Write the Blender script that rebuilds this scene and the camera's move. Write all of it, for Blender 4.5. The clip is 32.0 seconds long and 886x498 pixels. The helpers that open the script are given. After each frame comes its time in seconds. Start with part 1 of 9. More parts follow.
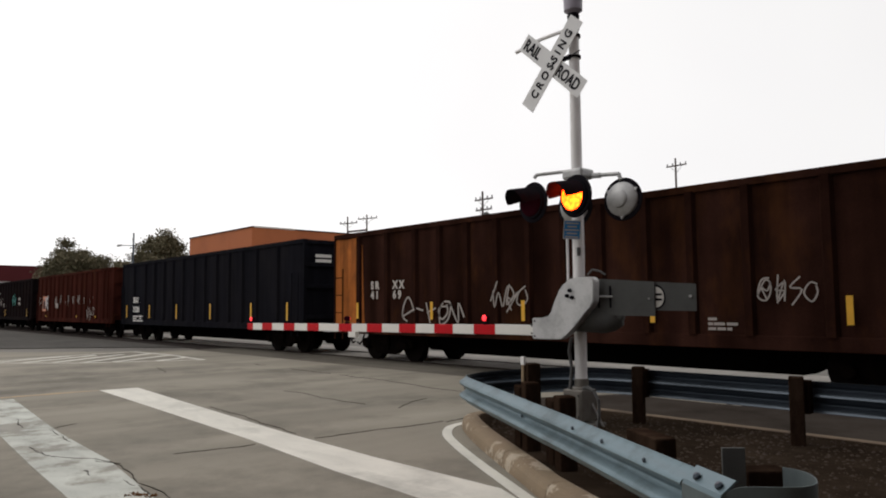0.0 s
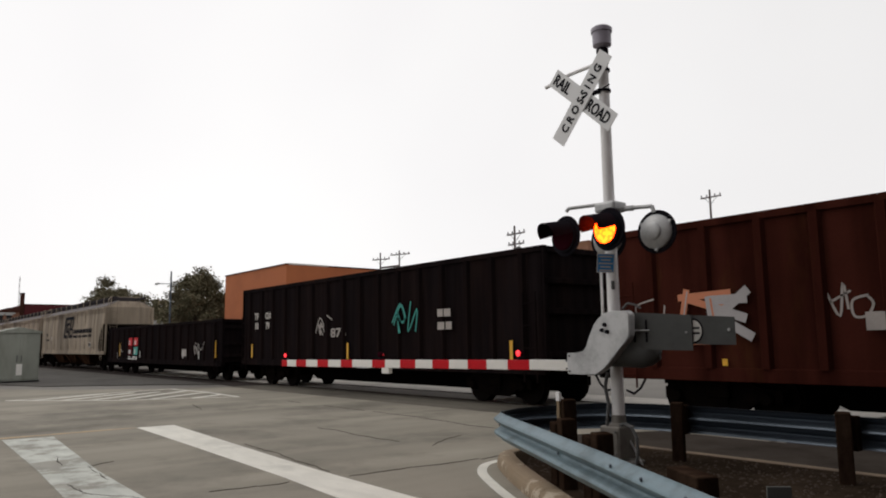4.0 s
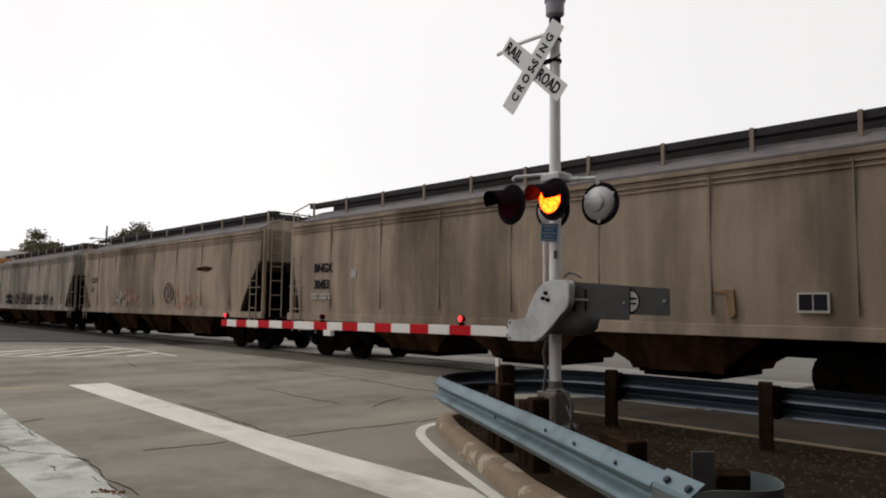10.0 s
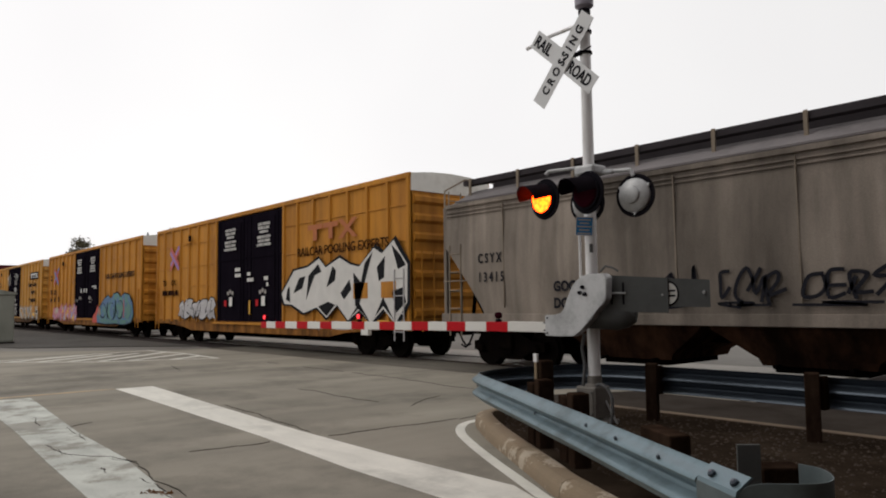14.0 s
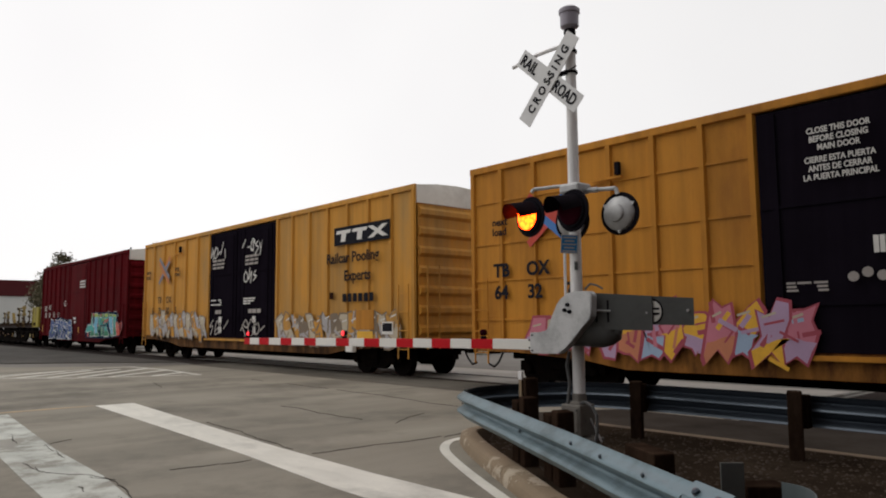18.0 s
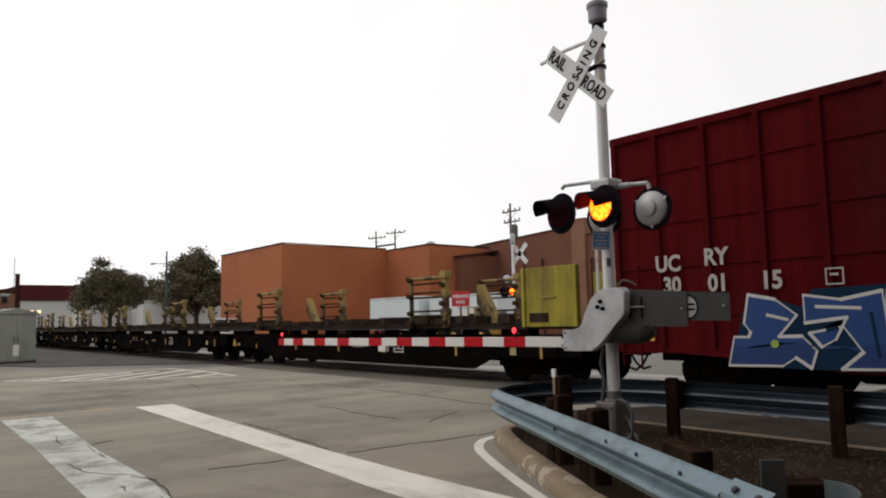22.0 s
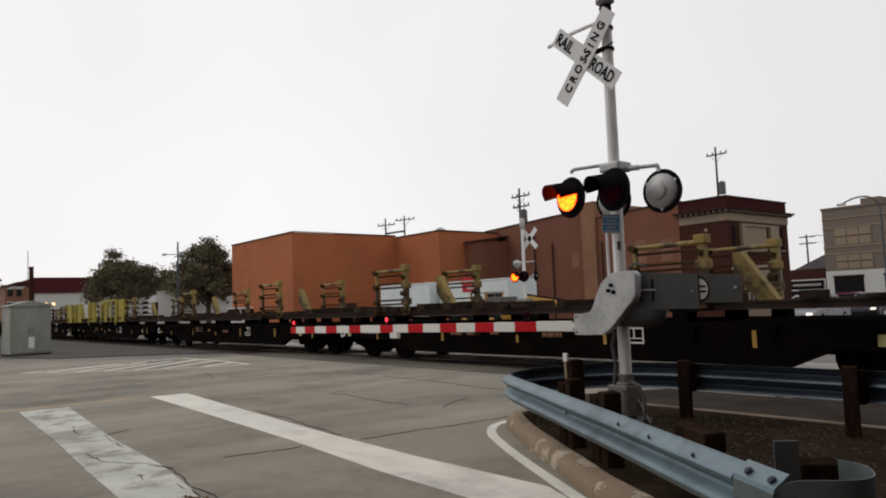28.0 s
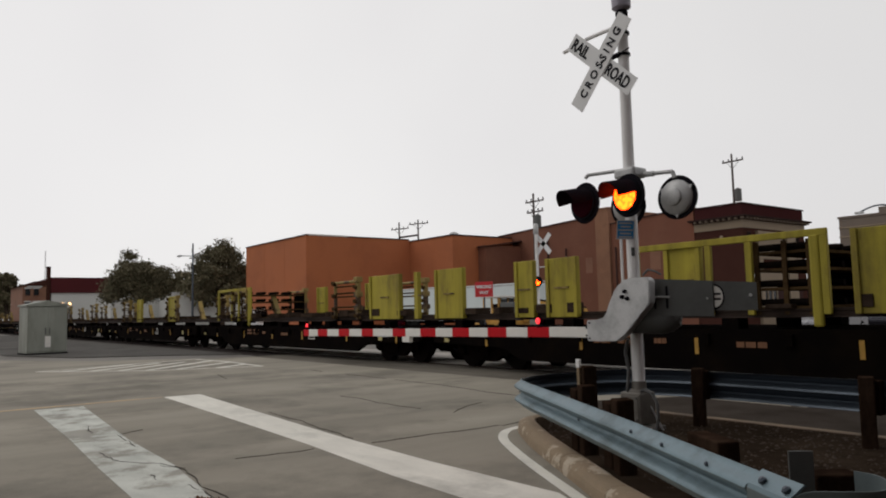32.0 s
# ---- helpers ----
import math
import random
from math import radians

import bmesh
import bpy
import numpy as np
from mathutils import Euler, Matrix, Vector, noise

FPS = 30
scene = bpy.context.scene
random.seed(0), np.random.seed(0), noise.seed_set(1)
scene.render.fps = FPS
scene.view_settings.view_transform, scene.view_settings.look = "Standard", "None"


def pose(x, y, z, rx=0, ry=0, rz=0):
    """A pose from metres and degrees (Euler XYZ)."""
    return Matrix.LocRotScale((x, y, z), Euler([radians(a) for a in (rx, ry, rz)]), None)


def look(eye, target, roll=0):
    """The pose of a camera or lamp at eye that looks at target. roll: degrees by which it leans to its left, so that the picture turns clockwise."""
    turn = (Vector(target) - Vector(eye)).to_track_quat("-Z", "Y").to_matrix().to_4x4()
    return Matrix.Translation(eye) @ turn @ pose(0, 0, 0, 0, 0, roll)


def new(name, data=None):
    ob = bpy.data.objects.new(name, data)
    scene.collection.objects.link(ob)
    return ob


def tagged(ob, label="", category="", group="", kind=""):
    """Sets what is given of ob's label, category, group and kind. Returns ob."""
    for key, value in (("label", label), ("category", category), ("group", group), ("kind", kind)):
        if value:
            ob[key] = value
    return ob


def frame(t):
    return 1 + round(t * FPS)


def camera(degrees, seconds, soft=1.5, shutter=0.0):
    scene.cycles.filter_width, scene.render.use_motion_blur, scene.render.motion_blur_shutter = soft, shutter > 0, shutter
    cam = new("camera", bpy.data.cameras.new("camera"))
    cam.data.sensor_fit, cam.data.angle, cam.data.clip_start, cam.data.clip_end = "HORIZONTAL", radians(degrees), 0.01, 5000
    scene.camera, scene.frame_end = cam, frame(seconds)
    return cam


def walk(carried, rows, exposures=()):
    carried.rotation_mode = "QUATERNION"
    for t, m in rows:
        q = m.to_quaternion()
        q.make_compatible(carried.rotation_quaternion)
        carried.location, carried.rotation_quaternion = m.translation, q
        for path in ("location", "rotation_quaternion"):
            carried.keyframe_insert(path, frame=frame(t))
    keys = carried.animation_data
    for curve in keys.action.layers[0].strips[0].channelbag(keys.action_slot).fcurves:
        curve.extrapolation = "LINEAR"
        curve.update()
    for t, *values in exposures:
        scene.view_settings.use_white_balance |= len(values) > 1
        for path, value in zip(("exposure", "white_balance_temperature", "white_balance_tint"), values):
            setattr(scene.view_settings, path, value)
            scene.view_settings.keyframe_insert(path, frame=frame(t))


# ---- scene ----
cam = camera(63.3, 32.0, soft=1.95)
EYE, TILT, LEAN, TURN = 1.53, -1.75, 0.2, 48.5
# seconds, yaw, pitch, roll of a camera held in one place
ROWS = [
    (0.0, -0.14, 6.32, 0.23),
    (0.5, 0.19, 6.36, 0.44),
    (1.0, -0.21, 5.99, 0.48),
    (1.5, 0.12, 6.08, 0.70),
    (2.0, 0.05, 5.87, 0.62),
    (2.5, 0.03, 5.56, 1.04),
    (3.0, 2.59, 8.71, 0.14),
    (3.5, 2.70, 9.01, 0.34),
    (5.5, 2.07, 9.45, 0.97),
    (6.0, 4.11, 9.73, 0.95),
    (6.5, 3.38, 8.17, 0.95),
    (7.0, 2.47, 6.47, 0.56),
    (7.5, 0.98, 6.38, 0.95),
    (8.0, 0.58, 7.51, -0.15),
    (8.5, 0.75, 7.66, -0.58),
    (9.0, 0.38, 6.83, -0.39),
    (9.5, -2.03, 6.27, -0.76),
    (10.0, -2.07, 6.35, -0.81),
    (10.5, -0.10, 5.41, -0.34),
    (11.0, 1.77, 5.24, -0.13),
    (11.5, 0.69, 4.53, -0.45),
    (12.0, -1.25, 4.81, 0.53),
    (12.5, -2.26, 7.28, 0.69),
    (13.0, 0.37, 6.45, 0.76),
    (13.5, 1.05, 6.30, 1.48),
    (14.0, 0.85, 6.13, 0.51),
    (14.5, 0.08, 5.91, 1.06),
    (15.0, 0.45, 6.05, 1.88),
    (15.5, 1.16, 5.42, 0.52),
    (17.5, -0.58, 6.56, 0.64),
    (18.0, -0.34, 7.46, 0.28),
    (18.5, 0.57, 8.03, -0.46),
    (19.0, 0.92, 7.90, -0.25),
    (19.5, 1.33, 6.87, 0.16),
    (20.0, 1.27, 6.19, 0.34),
    (20.5, 2.35, 7.02, 0.16),
    (21.0, 2.65, 7.89, 0.37),
    (21.5, 2.48, 7.51, 0.51),
    (22.0, 2.22, 7.39, 0.95),
    (22.5, 2.86, 7.73, 0.61),
    (23.0, 3.62, 7.30, 0.92),
    (23.5, 3.12, 6.54, 1.03),
    (24.0, 3.88, 5.77, 1.07),
    (24.5, 3.52, 5.61, 0.54),
    (25.0, 2.92, 5.54, 0.60),
    (25.5, 2.06, 4.77, 0.16),
    (27.5, 2.12, 5.29, 0.84),
    (28.0, 3.10, 6.31, 1.80),
    (28.5, 4.54, 7.47, 0.37),
    (29.0, 3.48, 7.34, 0.48),
    (29.5, 3.32, 7.29, 0.01),
    (30.0, 3.81, 5.98, 0.25),
    (30.5, 4.80, 5.39, 0.93),
    (31.0, 4.07, 5.52, 0.93),
    (31.5, 4.14, 6.05, 1.43),
    (32.0, 4.09, 6.68, 1.08),
]
walk(cam, [(t, pose(0, 0, EYE, TILT, LEAN, TURN) @ pose(0, 0, 0, 90 + pitch, roll, yaw)) for t, yaw, pitch, roll in ROWS],
     exposures=[(0.0, -0.05), (3.4, -0.09), (5.6, -0.39), (6.2, -0.37), (7.2, -0.21), (8.2, -0.18), (11.0, -0.1), (15.0, -0.15), (18.0, -0.15), (19.0, -0.37), (20.0, -0.01), (21.2, 0.05), (22.5, -0.17), (23.5, -0.29), (28.0, -0.25), (30.0, -0.49), (32.0, -0.4)])

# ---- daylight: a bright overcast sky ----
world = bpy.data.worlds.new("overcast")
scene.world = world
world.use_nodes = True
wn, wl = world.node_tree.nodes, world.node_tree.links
wn.clear()
sky = wn.new("ShaderNodeTexSky")
sky.sky_type = "NISHITA"
sky.sun_disc = False
sky.sun_elevation, sky.sun_rotation = radians(50), radians(-60)
hsv = wn.new("ShaderNodeHueSaturation")
hsv.inputs["Saturation"].default_value = 0.12
hsv.inputs["Value"].default_value = 0.02
cloud = wn.new("ShaderNodeTexNoise")
cloud.inputs["Scale"].default_value, cloud.inputs["Detail"].default_value = 1.6, 3.0
ramp = wn.new("ShaderNodeValToRGB")
ramp.color_ramp.elements[0].position, ramp.color_ramp.elements[0].color = 0.3, (0.885, 0.865, 0.87, 1)
ramp.color_ramp.elements[1].position, ramp.color_ramp.elements[1].color = 0.7, (0.99, 0.975, 0.965, 1)
add = wn.new("ShaderNodeMixRGB")
add.blend_type = "ADD"
add.inputs["Fac"].default_value = 1.0
back, wout = wn.new("ShaderNodeBackground"), wn.new("ShaderNodeOutputWorld")
back.inputs["Strength"].default_value = 1.02
wl.new(sky.outputs[0], hsv.inputs["Color"])
wl.new(cloud.outputs["Fac"], ramp.inputs["Fac"])
wl.new(hsv.outputs[0], add.inputs[1])
wl.new(ramp.outputs[0], add.inputs[2])
# sky colour is dimmed towards the view's right, painting in its vignetting
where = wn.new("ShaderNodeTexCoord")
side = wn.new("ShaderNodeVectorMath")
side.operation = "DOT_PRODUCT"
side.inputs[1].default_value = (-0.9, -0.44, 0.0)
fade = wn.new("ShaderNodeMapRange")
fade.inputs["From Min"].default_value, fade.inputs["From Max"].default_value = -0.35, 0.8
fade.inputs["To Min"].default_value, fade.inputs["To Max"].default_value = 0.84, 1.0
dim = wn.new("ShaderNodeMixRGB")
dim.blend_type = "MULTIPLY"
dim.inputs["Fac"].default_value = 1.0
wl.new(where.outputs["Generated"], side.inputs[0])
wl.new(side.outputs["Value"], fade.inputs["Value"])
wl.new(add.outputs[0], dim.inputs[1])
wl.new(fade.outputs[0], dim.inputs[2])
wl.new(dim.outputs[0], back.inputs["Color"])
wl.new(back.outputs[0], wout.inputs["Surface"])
sun = new("sun", bpy.data.lights.new("sun", "SUN"))
sun.data.energy, sun.data.angle, sun.data.color = 0.62, radians(30), (1.0, 0.955, 0.89)
sun.matrix_world = look((-40, -30, 60), (0, 0, 0))


# ---- materials ----
def material(name, base, rough=0.7, metal=0.0, vary=0.25, scale=3.0, grime=None, streak=0.0, bump=0.1, fine=40.0, spec=0.4, rand=0.0, edge=(0.46, 0.68), column=(5.0, 5.0, 0.22), band=0.0, across=(0.5, 0.06, 1.0)):
    """A worn surface: colour varied at two scales, optional grime colour in patches, optional vertical streaks."""
    m = bpy.data.materials.new(name)
    m.use_nodes = True
    n, l = m.node_tree.nodes, m.node_tree.links
    b = n["Principled BSDF"]
    if max(base) < 0.13 and rough > 0.4:
        spec *= 0.25 if max(base) > 0.06 else 0.0  # sooty, dusty surfaces hardly shine
    b.inputs["Metallic"].default_value = metal
    b.inputs["Specular IOR Level"].default_value = spec
    tc = n.new("ShaderNodeTexCoord")
    big = n.new("ShaderNodeTexNoise")
    big.inputs["Scale"].default_value, big.inputs["Detail"].default_value = scale, 5.0
    l.new(tc.outputs["Object"], big.inputs["Vector"])
    small = n.new("ShaderNodeTexNoise")
    small.inputs["Scale"].default_value, small.inputs["Detail"].default_value = fine, 4.0
    l.new(tc.outputs["Object"], small.inputs["Vector"])
    lo = tuple(c * (1 - vary) for c in base)
    hi = tuple(min(1.0, c * (1 + vary)) for c in base)
    mix = n.new("ShaderNodeMixRGB")
    mix.inputs[1].default_value, mix.inputs[2].default_value = (*lo, 1), (*hi, 1)
    l.new(big.outputs["Fac"], mix.inputs["Fac"])
    colour = mix.outputs[0]
    grain = n.new("ShaderNodeMixRGB")
    grain.blend_type = "MULTIPLY"
    grain.inputs["Fac"].default_value = 0.5 * min(1.0, vary * 2)
    l.new(colour, grain.inputs[1])
    l.new(small.outputs["Fac"], grain.inputs[2])
    bright = n.new("ShaderNodeMixRGB")
    bright.blend_type = "MULTIPLY"
    bright.inputs["Fac"].default_value = 1.0
    k = 1.0 + 0.5 * min(1.0, vary * 2)
    bright.inputs[2].default_value = (k, k, k, 1)
    l.new(grain.outputs[0], bright.inputs[1])
    colour = bright.outputs[0]
    if grime:
        patch = n.new("ShaderNodeTexNoise")
        patch.inputs["Scale"].default_value, patch.inputs["Detail"].default_value, patch.inputs["Roughness"].default_value = scale * 0.6, 8.0, 0.7
        mp = n.new("ShaderNodeMapping")
        mp.inputs["Scale"].default_value = (1.0, 1.0, 0.35) if streak else (1, 1, 1)
        mp.inputs["Location"].default_value = (3.1, 7.7, 1.3)
        l.new(tc.outputs["Object"], mp.inputs["Vector"])
        l.new(mp.outputs[0], patch.inputs["Vector"])
        r = n.new("ShaderNodeValToRGB")
        r.color_ramp.elements[0].position, r.color_ramp.elements[1].position = edge
        l.new(patch.outputs["Fac"], r.inputs["Fac"])
        g = n.new("ShaderNodeMixRGB")
        g.inputs[2].default_value = (*grime, 1)
        l.new(r.outputs[0], g.inputs["Fac"])
        l.new(colour, g.inputs[1])
        colour = g.outputs[0]
    if streak:
        mp = n.new("ShaderNodeMapping")
        mp.inputs["Scale"].default_value = column
        l.new(tc.outputs["Object"], mp.inputs["Vector"])
        st = n.new("ShaderNodeTexNoise")
        st.inputs["Scale"].default_value, st.inputs["Detail"].default_value = 1.0, 5.0
        l.new(mp.outputs[0], st.inputs["Vector"])
        r = n.new("ShaderNodeValToRGB")
        r.color_ramp.elements[0].position, r.color_ramp.elements[0].color = 0.35, (1 - streak, 1 - streak, 1 - streak, 1)
        r.color_ramp.elements[1].position = 0.62
        l.new(st.outputs["Fac"], r.inputs["Fac"])
        g = n.new("ShaderNodeMixRGB")
        g.blend_type = "MULTIPLY"
        g.inputs["Fac"].default_value = 1.0
        l.new(colour, g.inputs[1])
        l.new(r.outputs[0], g.inputs[2])
        colour = g.outputs[0]
    if band:
        mp = n.new("ShaderNodeMapping")
        mp.inputs["Scale"].default_value = across
        l.new(tc.outputs["Object"], mp.inputs["Vector"])
        st = n.new("ShaderNodeTexNoise")
        st.inputs["Scale"].default_value, st.inputs["Detail"].default_value, st.inputs["Distortion"].default_value = 1.0, 6.0, 0.6
        l.new(mp.outputs[0], st.inputs["Vector"])
        r = n.new("ShaderNodeValToRGB")
        r.color_ramp.elements[0].position, r.color_ramp.elements[0].color = 0.36, (1 - band, 1 - band, 1 - band, 1)
        r.color_ramp.elements[1].position, r.color_ramp.elements[1].color = 0.64, (1 + band, 1 + band, 1 + band, 1)
        l.new(st.outputs["Fac"], r.inputs["Fac"])
        g = n.new("ShaderNodeMixRGB")
        g.blend_type = "MULTIPLY"
        g.inputs["Fac"].default_value = 1.0
        l.new(colour, g.inputs[1])
        l.new(r.outputs[0], g.inputs[2])
        colour = g.outputs[0]
    if rand:
        oi = n.new("ShaderNodeObjectInfo")
        h = n.new("ShaderNodeHueSaturation")
        mr = n.new("ShaderNodeMapRange")
        mr.inputs["To Min"].default_value, mr.inputs["To Max"].default_value = 1 - rand, 1 + rand
        l.new(oi.outputs["Random"], mr.inputs["Value"])
        l.new(mr.outputs[0], h.inputs["Value"])
        l.new(colour, h.inputs["Color"])
        colour = h.outputs[0]
    l.new(colour, b.inputs["Base Color"])
    rr = n.new("ShaderNodeMapRange")
    rr.inputs["To Min"].default_value, rr.inputs["To Max"].default_value = max(0.05, rough - 0.12), min(1.0, rough + 0.12)
    l.new(big.outputs["Fac"], rr.inputs["Value"])
    l.new(rr.outputs[0], b.inputs["Roughness"])
    if bump:
        bp = n.new("ShaderNodeBump")
        bp.inputs["Strength"].default_value, bp.inputs["Distance"].default_value = bump, 0.02
        l.new(small.outputs["Fac"], bp.inputs["Height"])
        l.new(bp.outputs[0], b.inputs["Normal"])
    return m


def glow(name, colour, strength):
    m = bpy.data.materials.new(name)
    m.use_nodes = True
    b = m.node_tree.nodes["Principled BSDF"]
    b.inputs["Base Color"].default_value = (*colour, 1)
    b.inputs["Emission Color"].default_value = (*colour, 1)
    b.inputs["Emission Strength"].default_value = strength
    return m


M = {}
M["asphalt"] = material("asphalt", (0.225, 0.205, 0.168), 0.9, spec=0.2, vary=0.24, scale=0.5, grime=(0.150, 0.136, 0.112), bump=0.3, fine=60, edge=(0.50, 0.66), band=0.16, across=(0.75, 0.10, 1.0))
M["asphalt_dark"] = material("dark_crossing_asphalt", (0.115, 0.104, 0.088), 0.9, spec=0.2, vary=0.25, scale=0.6, grime=(0.075, 0.067, 0.057), bump=0.3, fine=50, band=0.15, across=(0.08, 0.9, 1.0))
M["patch"] = material("tar_patch", (0.052, 0.047, 0.042), 0.7, vary=0.3, scale=2)
M["paint_white"] = material("road_paint_white", (0.62, 0.60, 0.54), 0.8, spec=0.2, vary=0.14, scale=1.2, grime=(0.47, 0.455, 0.41), bump=0.15, fine=50, edge=(0.52, 0.66), band=0.06, across=(1.5, 4.0, 1.0))
M["paint_worn"] = material("worn_road_paint", (0.42, 0.43, 0.39), 0.75, vary=0.22, scale=2.0, grime=(0.25, 0.24, 0.205), bump=0.15, fine=50, edge=(0.50, 0.60), band=0.12, across=(1.2, 3.0, 1.0))
M["dry_weed"] = material("dry_weed", (0.16, 0.075, 0.028), 0.9, vary=0.3, scale=8, bump=0)
M["paint_yellow"] = material("road_paint_yellow", (0.42, 0.30, 0.16), 0.75, vary=0.2, scale=2, grime=(0.25, 0.22, 0.18))
M["kerb"] = material("kerb_concrete", (0.205, 0.152, 0.098), 0.85, vary=0.22, scale=3.6, grime=(0.40, 0.335, 0.255), bump=0.3, fine=70, edge=(0.555, 0.575))
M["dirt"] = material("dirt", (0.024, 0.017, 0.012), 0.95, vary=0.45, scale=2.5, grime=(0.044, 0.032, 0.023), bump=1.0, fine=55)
M["stone"] = material("gravel", (0.075, 0.056, 0.043), 0.9, vary=0.7, scale=14, bump=0.3, rand=0.5)
M["lot"] = material("gravel_lot", (0.15, 0.14, 0.125), 0.95, vary=0.3, scale=0.4, grime=(0.11, 0.10, 0.09), bump=0.5, fine=30)
M["shaded_gravel"] = material("shaded_gravel", (0.075, 0.07, 0.064), 0.95, vary=0.35, scale=0.6, grime=(0.05, 0.046, 0.042), bump=0.6, fine=30)
M["ballast"] = material("ballast", (0.040, 0.034, 0.032), 0.95, vary=0.4, scale=4, bump=1.0, fine=18)
M["concrete"] = material("concrete", (0.15, 0.14, 0.125), 0.85, vary=0.2, scale=1.2, grime=(0.13, 0.12, 0.108), bump=0.2)
M["pale_panel"] = material("pale_crossing_concrete", (0.36, 0.335, 0.30), 0.8, vary=0.2, scale=1.0, grime=(0.26, 0.24, 0.21), bump=0.2)
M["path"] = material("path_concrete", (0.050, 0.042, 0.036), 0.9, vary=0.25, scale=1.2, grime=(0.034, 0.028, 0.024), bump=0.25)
M["path_edge"] = material("worn_tan_concrete", (0.15, 0.108, 0.072), 0.9, vary=0.3, scale=2.5, grime=(0.075, 0.052, 0.036), bump=0.4)
M["steel_rail"] = material("rail_steel", (0.035, 0.026, 0.022), 0.6, 0.4, vary=0.3, scale=3)
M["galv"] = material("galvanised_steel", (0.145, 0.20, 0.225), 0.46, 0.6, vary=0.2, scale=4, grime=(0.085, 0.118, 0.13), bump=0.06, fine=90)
# galv again, darkened for the shade on upright faces of the rail end
M["galv_shaded"] = material("dull_galvanised_sheet", (0.11, 0.135, 0.14), 0.55, 0.35, vary=0.18, scale=3, grime=(0.08, 0.10, 0.10), bump=0.05)
# darker copy of galv; on the back beam it carries the shade
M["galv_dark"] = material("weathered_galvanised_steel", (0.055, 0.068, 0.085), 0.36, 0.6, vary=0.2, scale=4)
M["foot_metal"] = material("dull_cast_aluminium", (0.16, 0.147, 0.13), 0.6, 0.3, vary=0.2, scale=6, grime=(0.12, 0.105, 0.09), bump=0.1)
M["bell_grey"] = material("grey_bell_plastic", (0.30, 0.28, 0.33), 0.5, vary=0.1, scale=5, bump=0)
M["stake_wood"] = material("pale_stake_wood", (0.22, 0.16, 0.10), 0.85, vary=0.25, scale=6, bump=0.2)
M["timber"] = material("weathered_timber", (0.022, 0.013, 0.009), 0.9, vary=0.35, scale=6, grime=(0.044, 0.028, 0.019), streak=0.35, bump=0.5, fine=45, rand=0.2)
M["white_pole"] = material("white_painted_steel", (0.84, 0.83, 0.83), 0.45, vary=0.05, scale=3, grime=(0.72, 0.70, 0.68), streak=0.08, bump=0.03)
M["alu"] = material("grey_cast_metal", (0.46, 0.46, 0.46), 0.5, 0.35, vary=0.14, scale=5, grime=(0.32, 0.32, 0.32), bump=0.06)
M["grey_box"] = material("grey_painted_steel", (0.115, 0.118, 0.115), 0.5, 0.2, vary=0.1, scale=5, grime=(0.10, 0.10, 0.098), bump=0.04)
M["sign_white"] = material("white_reflective_sheet", (0.68, 0.68, 0.68), 0.5, vary=0.05, scale=4, bump=0)
M["black"] = material("black_paint", (0.012, 0.011, 0.014), 0.45, vary=0.3, scale=5, bump=0.05)
M["hood"] = material("hood_paint", (0.024, 0.020, 0.025), 0.5, vary=0.2, scale=5, bump=0, spec=0.08)
M["letter"] = material("black_letter", (0.02, 0.02, 0.025), 0.6, vary=0.2, scale=6, bump=0)
M["dark_red_lens"] = material("dark_red_lens", (0.026, 0.004, 0.008), 0.42, vary=0.2, scale=8, bump=0)
M["lit"] = glow("lit_lamp", (1.0, 0.05, 0.001), 20.0)
lens = M["lit"].node_tree
facet = lens.nodes.new("ShaderNodeTexVoronoi")
facet.inputs["Scale"].default_value = 22.0
place = lens.nodes.new("ShaderNodeTexCoord")
lens.links.new(place.outputs["Object"], facet.inputs["Vector"])
tone = lens.nodes.new("ShaderNodeValToRGB")
tone.color_ramp.elements[0].position, tone.color_ramp.elements[0].color = 0.15, (1.0, 0.06, 0.002, 1)
tone.color_ramp.elements[1].position, tone.color_ramp.elements[1].color = 0.75, (1.0, 0.026, 0.0008, 1)
lens.links.new(facet.outputs["Distance"], tone.inputs["Fac"])
lens.links.new(tone.outputs[0], lens.nodes["Principled BSDF"].inputs["Emission Color"])
M["lit_red"] = glow("lit_red_lamp", (1.0, 0.03, 0.04), 2.2)
M["red_paint"] = material("red_reflective_sheet", (0.44, 0.008, 0.014), 0.6, vary=0.12, scale=6, bump=0, spec=0.1)
M["arm_white"] = material("white_reflective_stripe", (0.66, 0.64, 0.60), 0.5, vary=0.08, scale=6, bump=0)
M["blue_sign"] = material("blue_sign", (0.015, 0.14, 0.32), 0.45, vary=0.1, scale=6, bump=0)
M["red_sign"] = material("red_sign", (0.48, 0.02, 0.025), 0.45, vary=0.1, scale=6, bump=0)
M["cabinet"] = material("aluminium_cabinet", (0.25, 0.26, 0.225), 0.55, 0.2, vary=0.16, scale=1.5, grime=(0.18, 0.18, 0.15), streak=0.16, column=(2.0, 2.0, 0.3))
# undersides: base colours set near black to match crushed dark tones
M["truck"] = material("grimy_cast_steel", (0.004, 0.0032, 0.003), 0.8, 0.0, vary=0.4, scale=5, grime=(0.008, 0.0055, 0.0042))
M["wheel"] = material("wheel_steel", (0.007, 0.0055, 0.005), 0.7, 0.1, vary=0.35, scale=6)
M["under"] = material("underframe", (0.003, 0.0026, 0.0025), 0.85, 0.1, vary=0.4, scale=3)
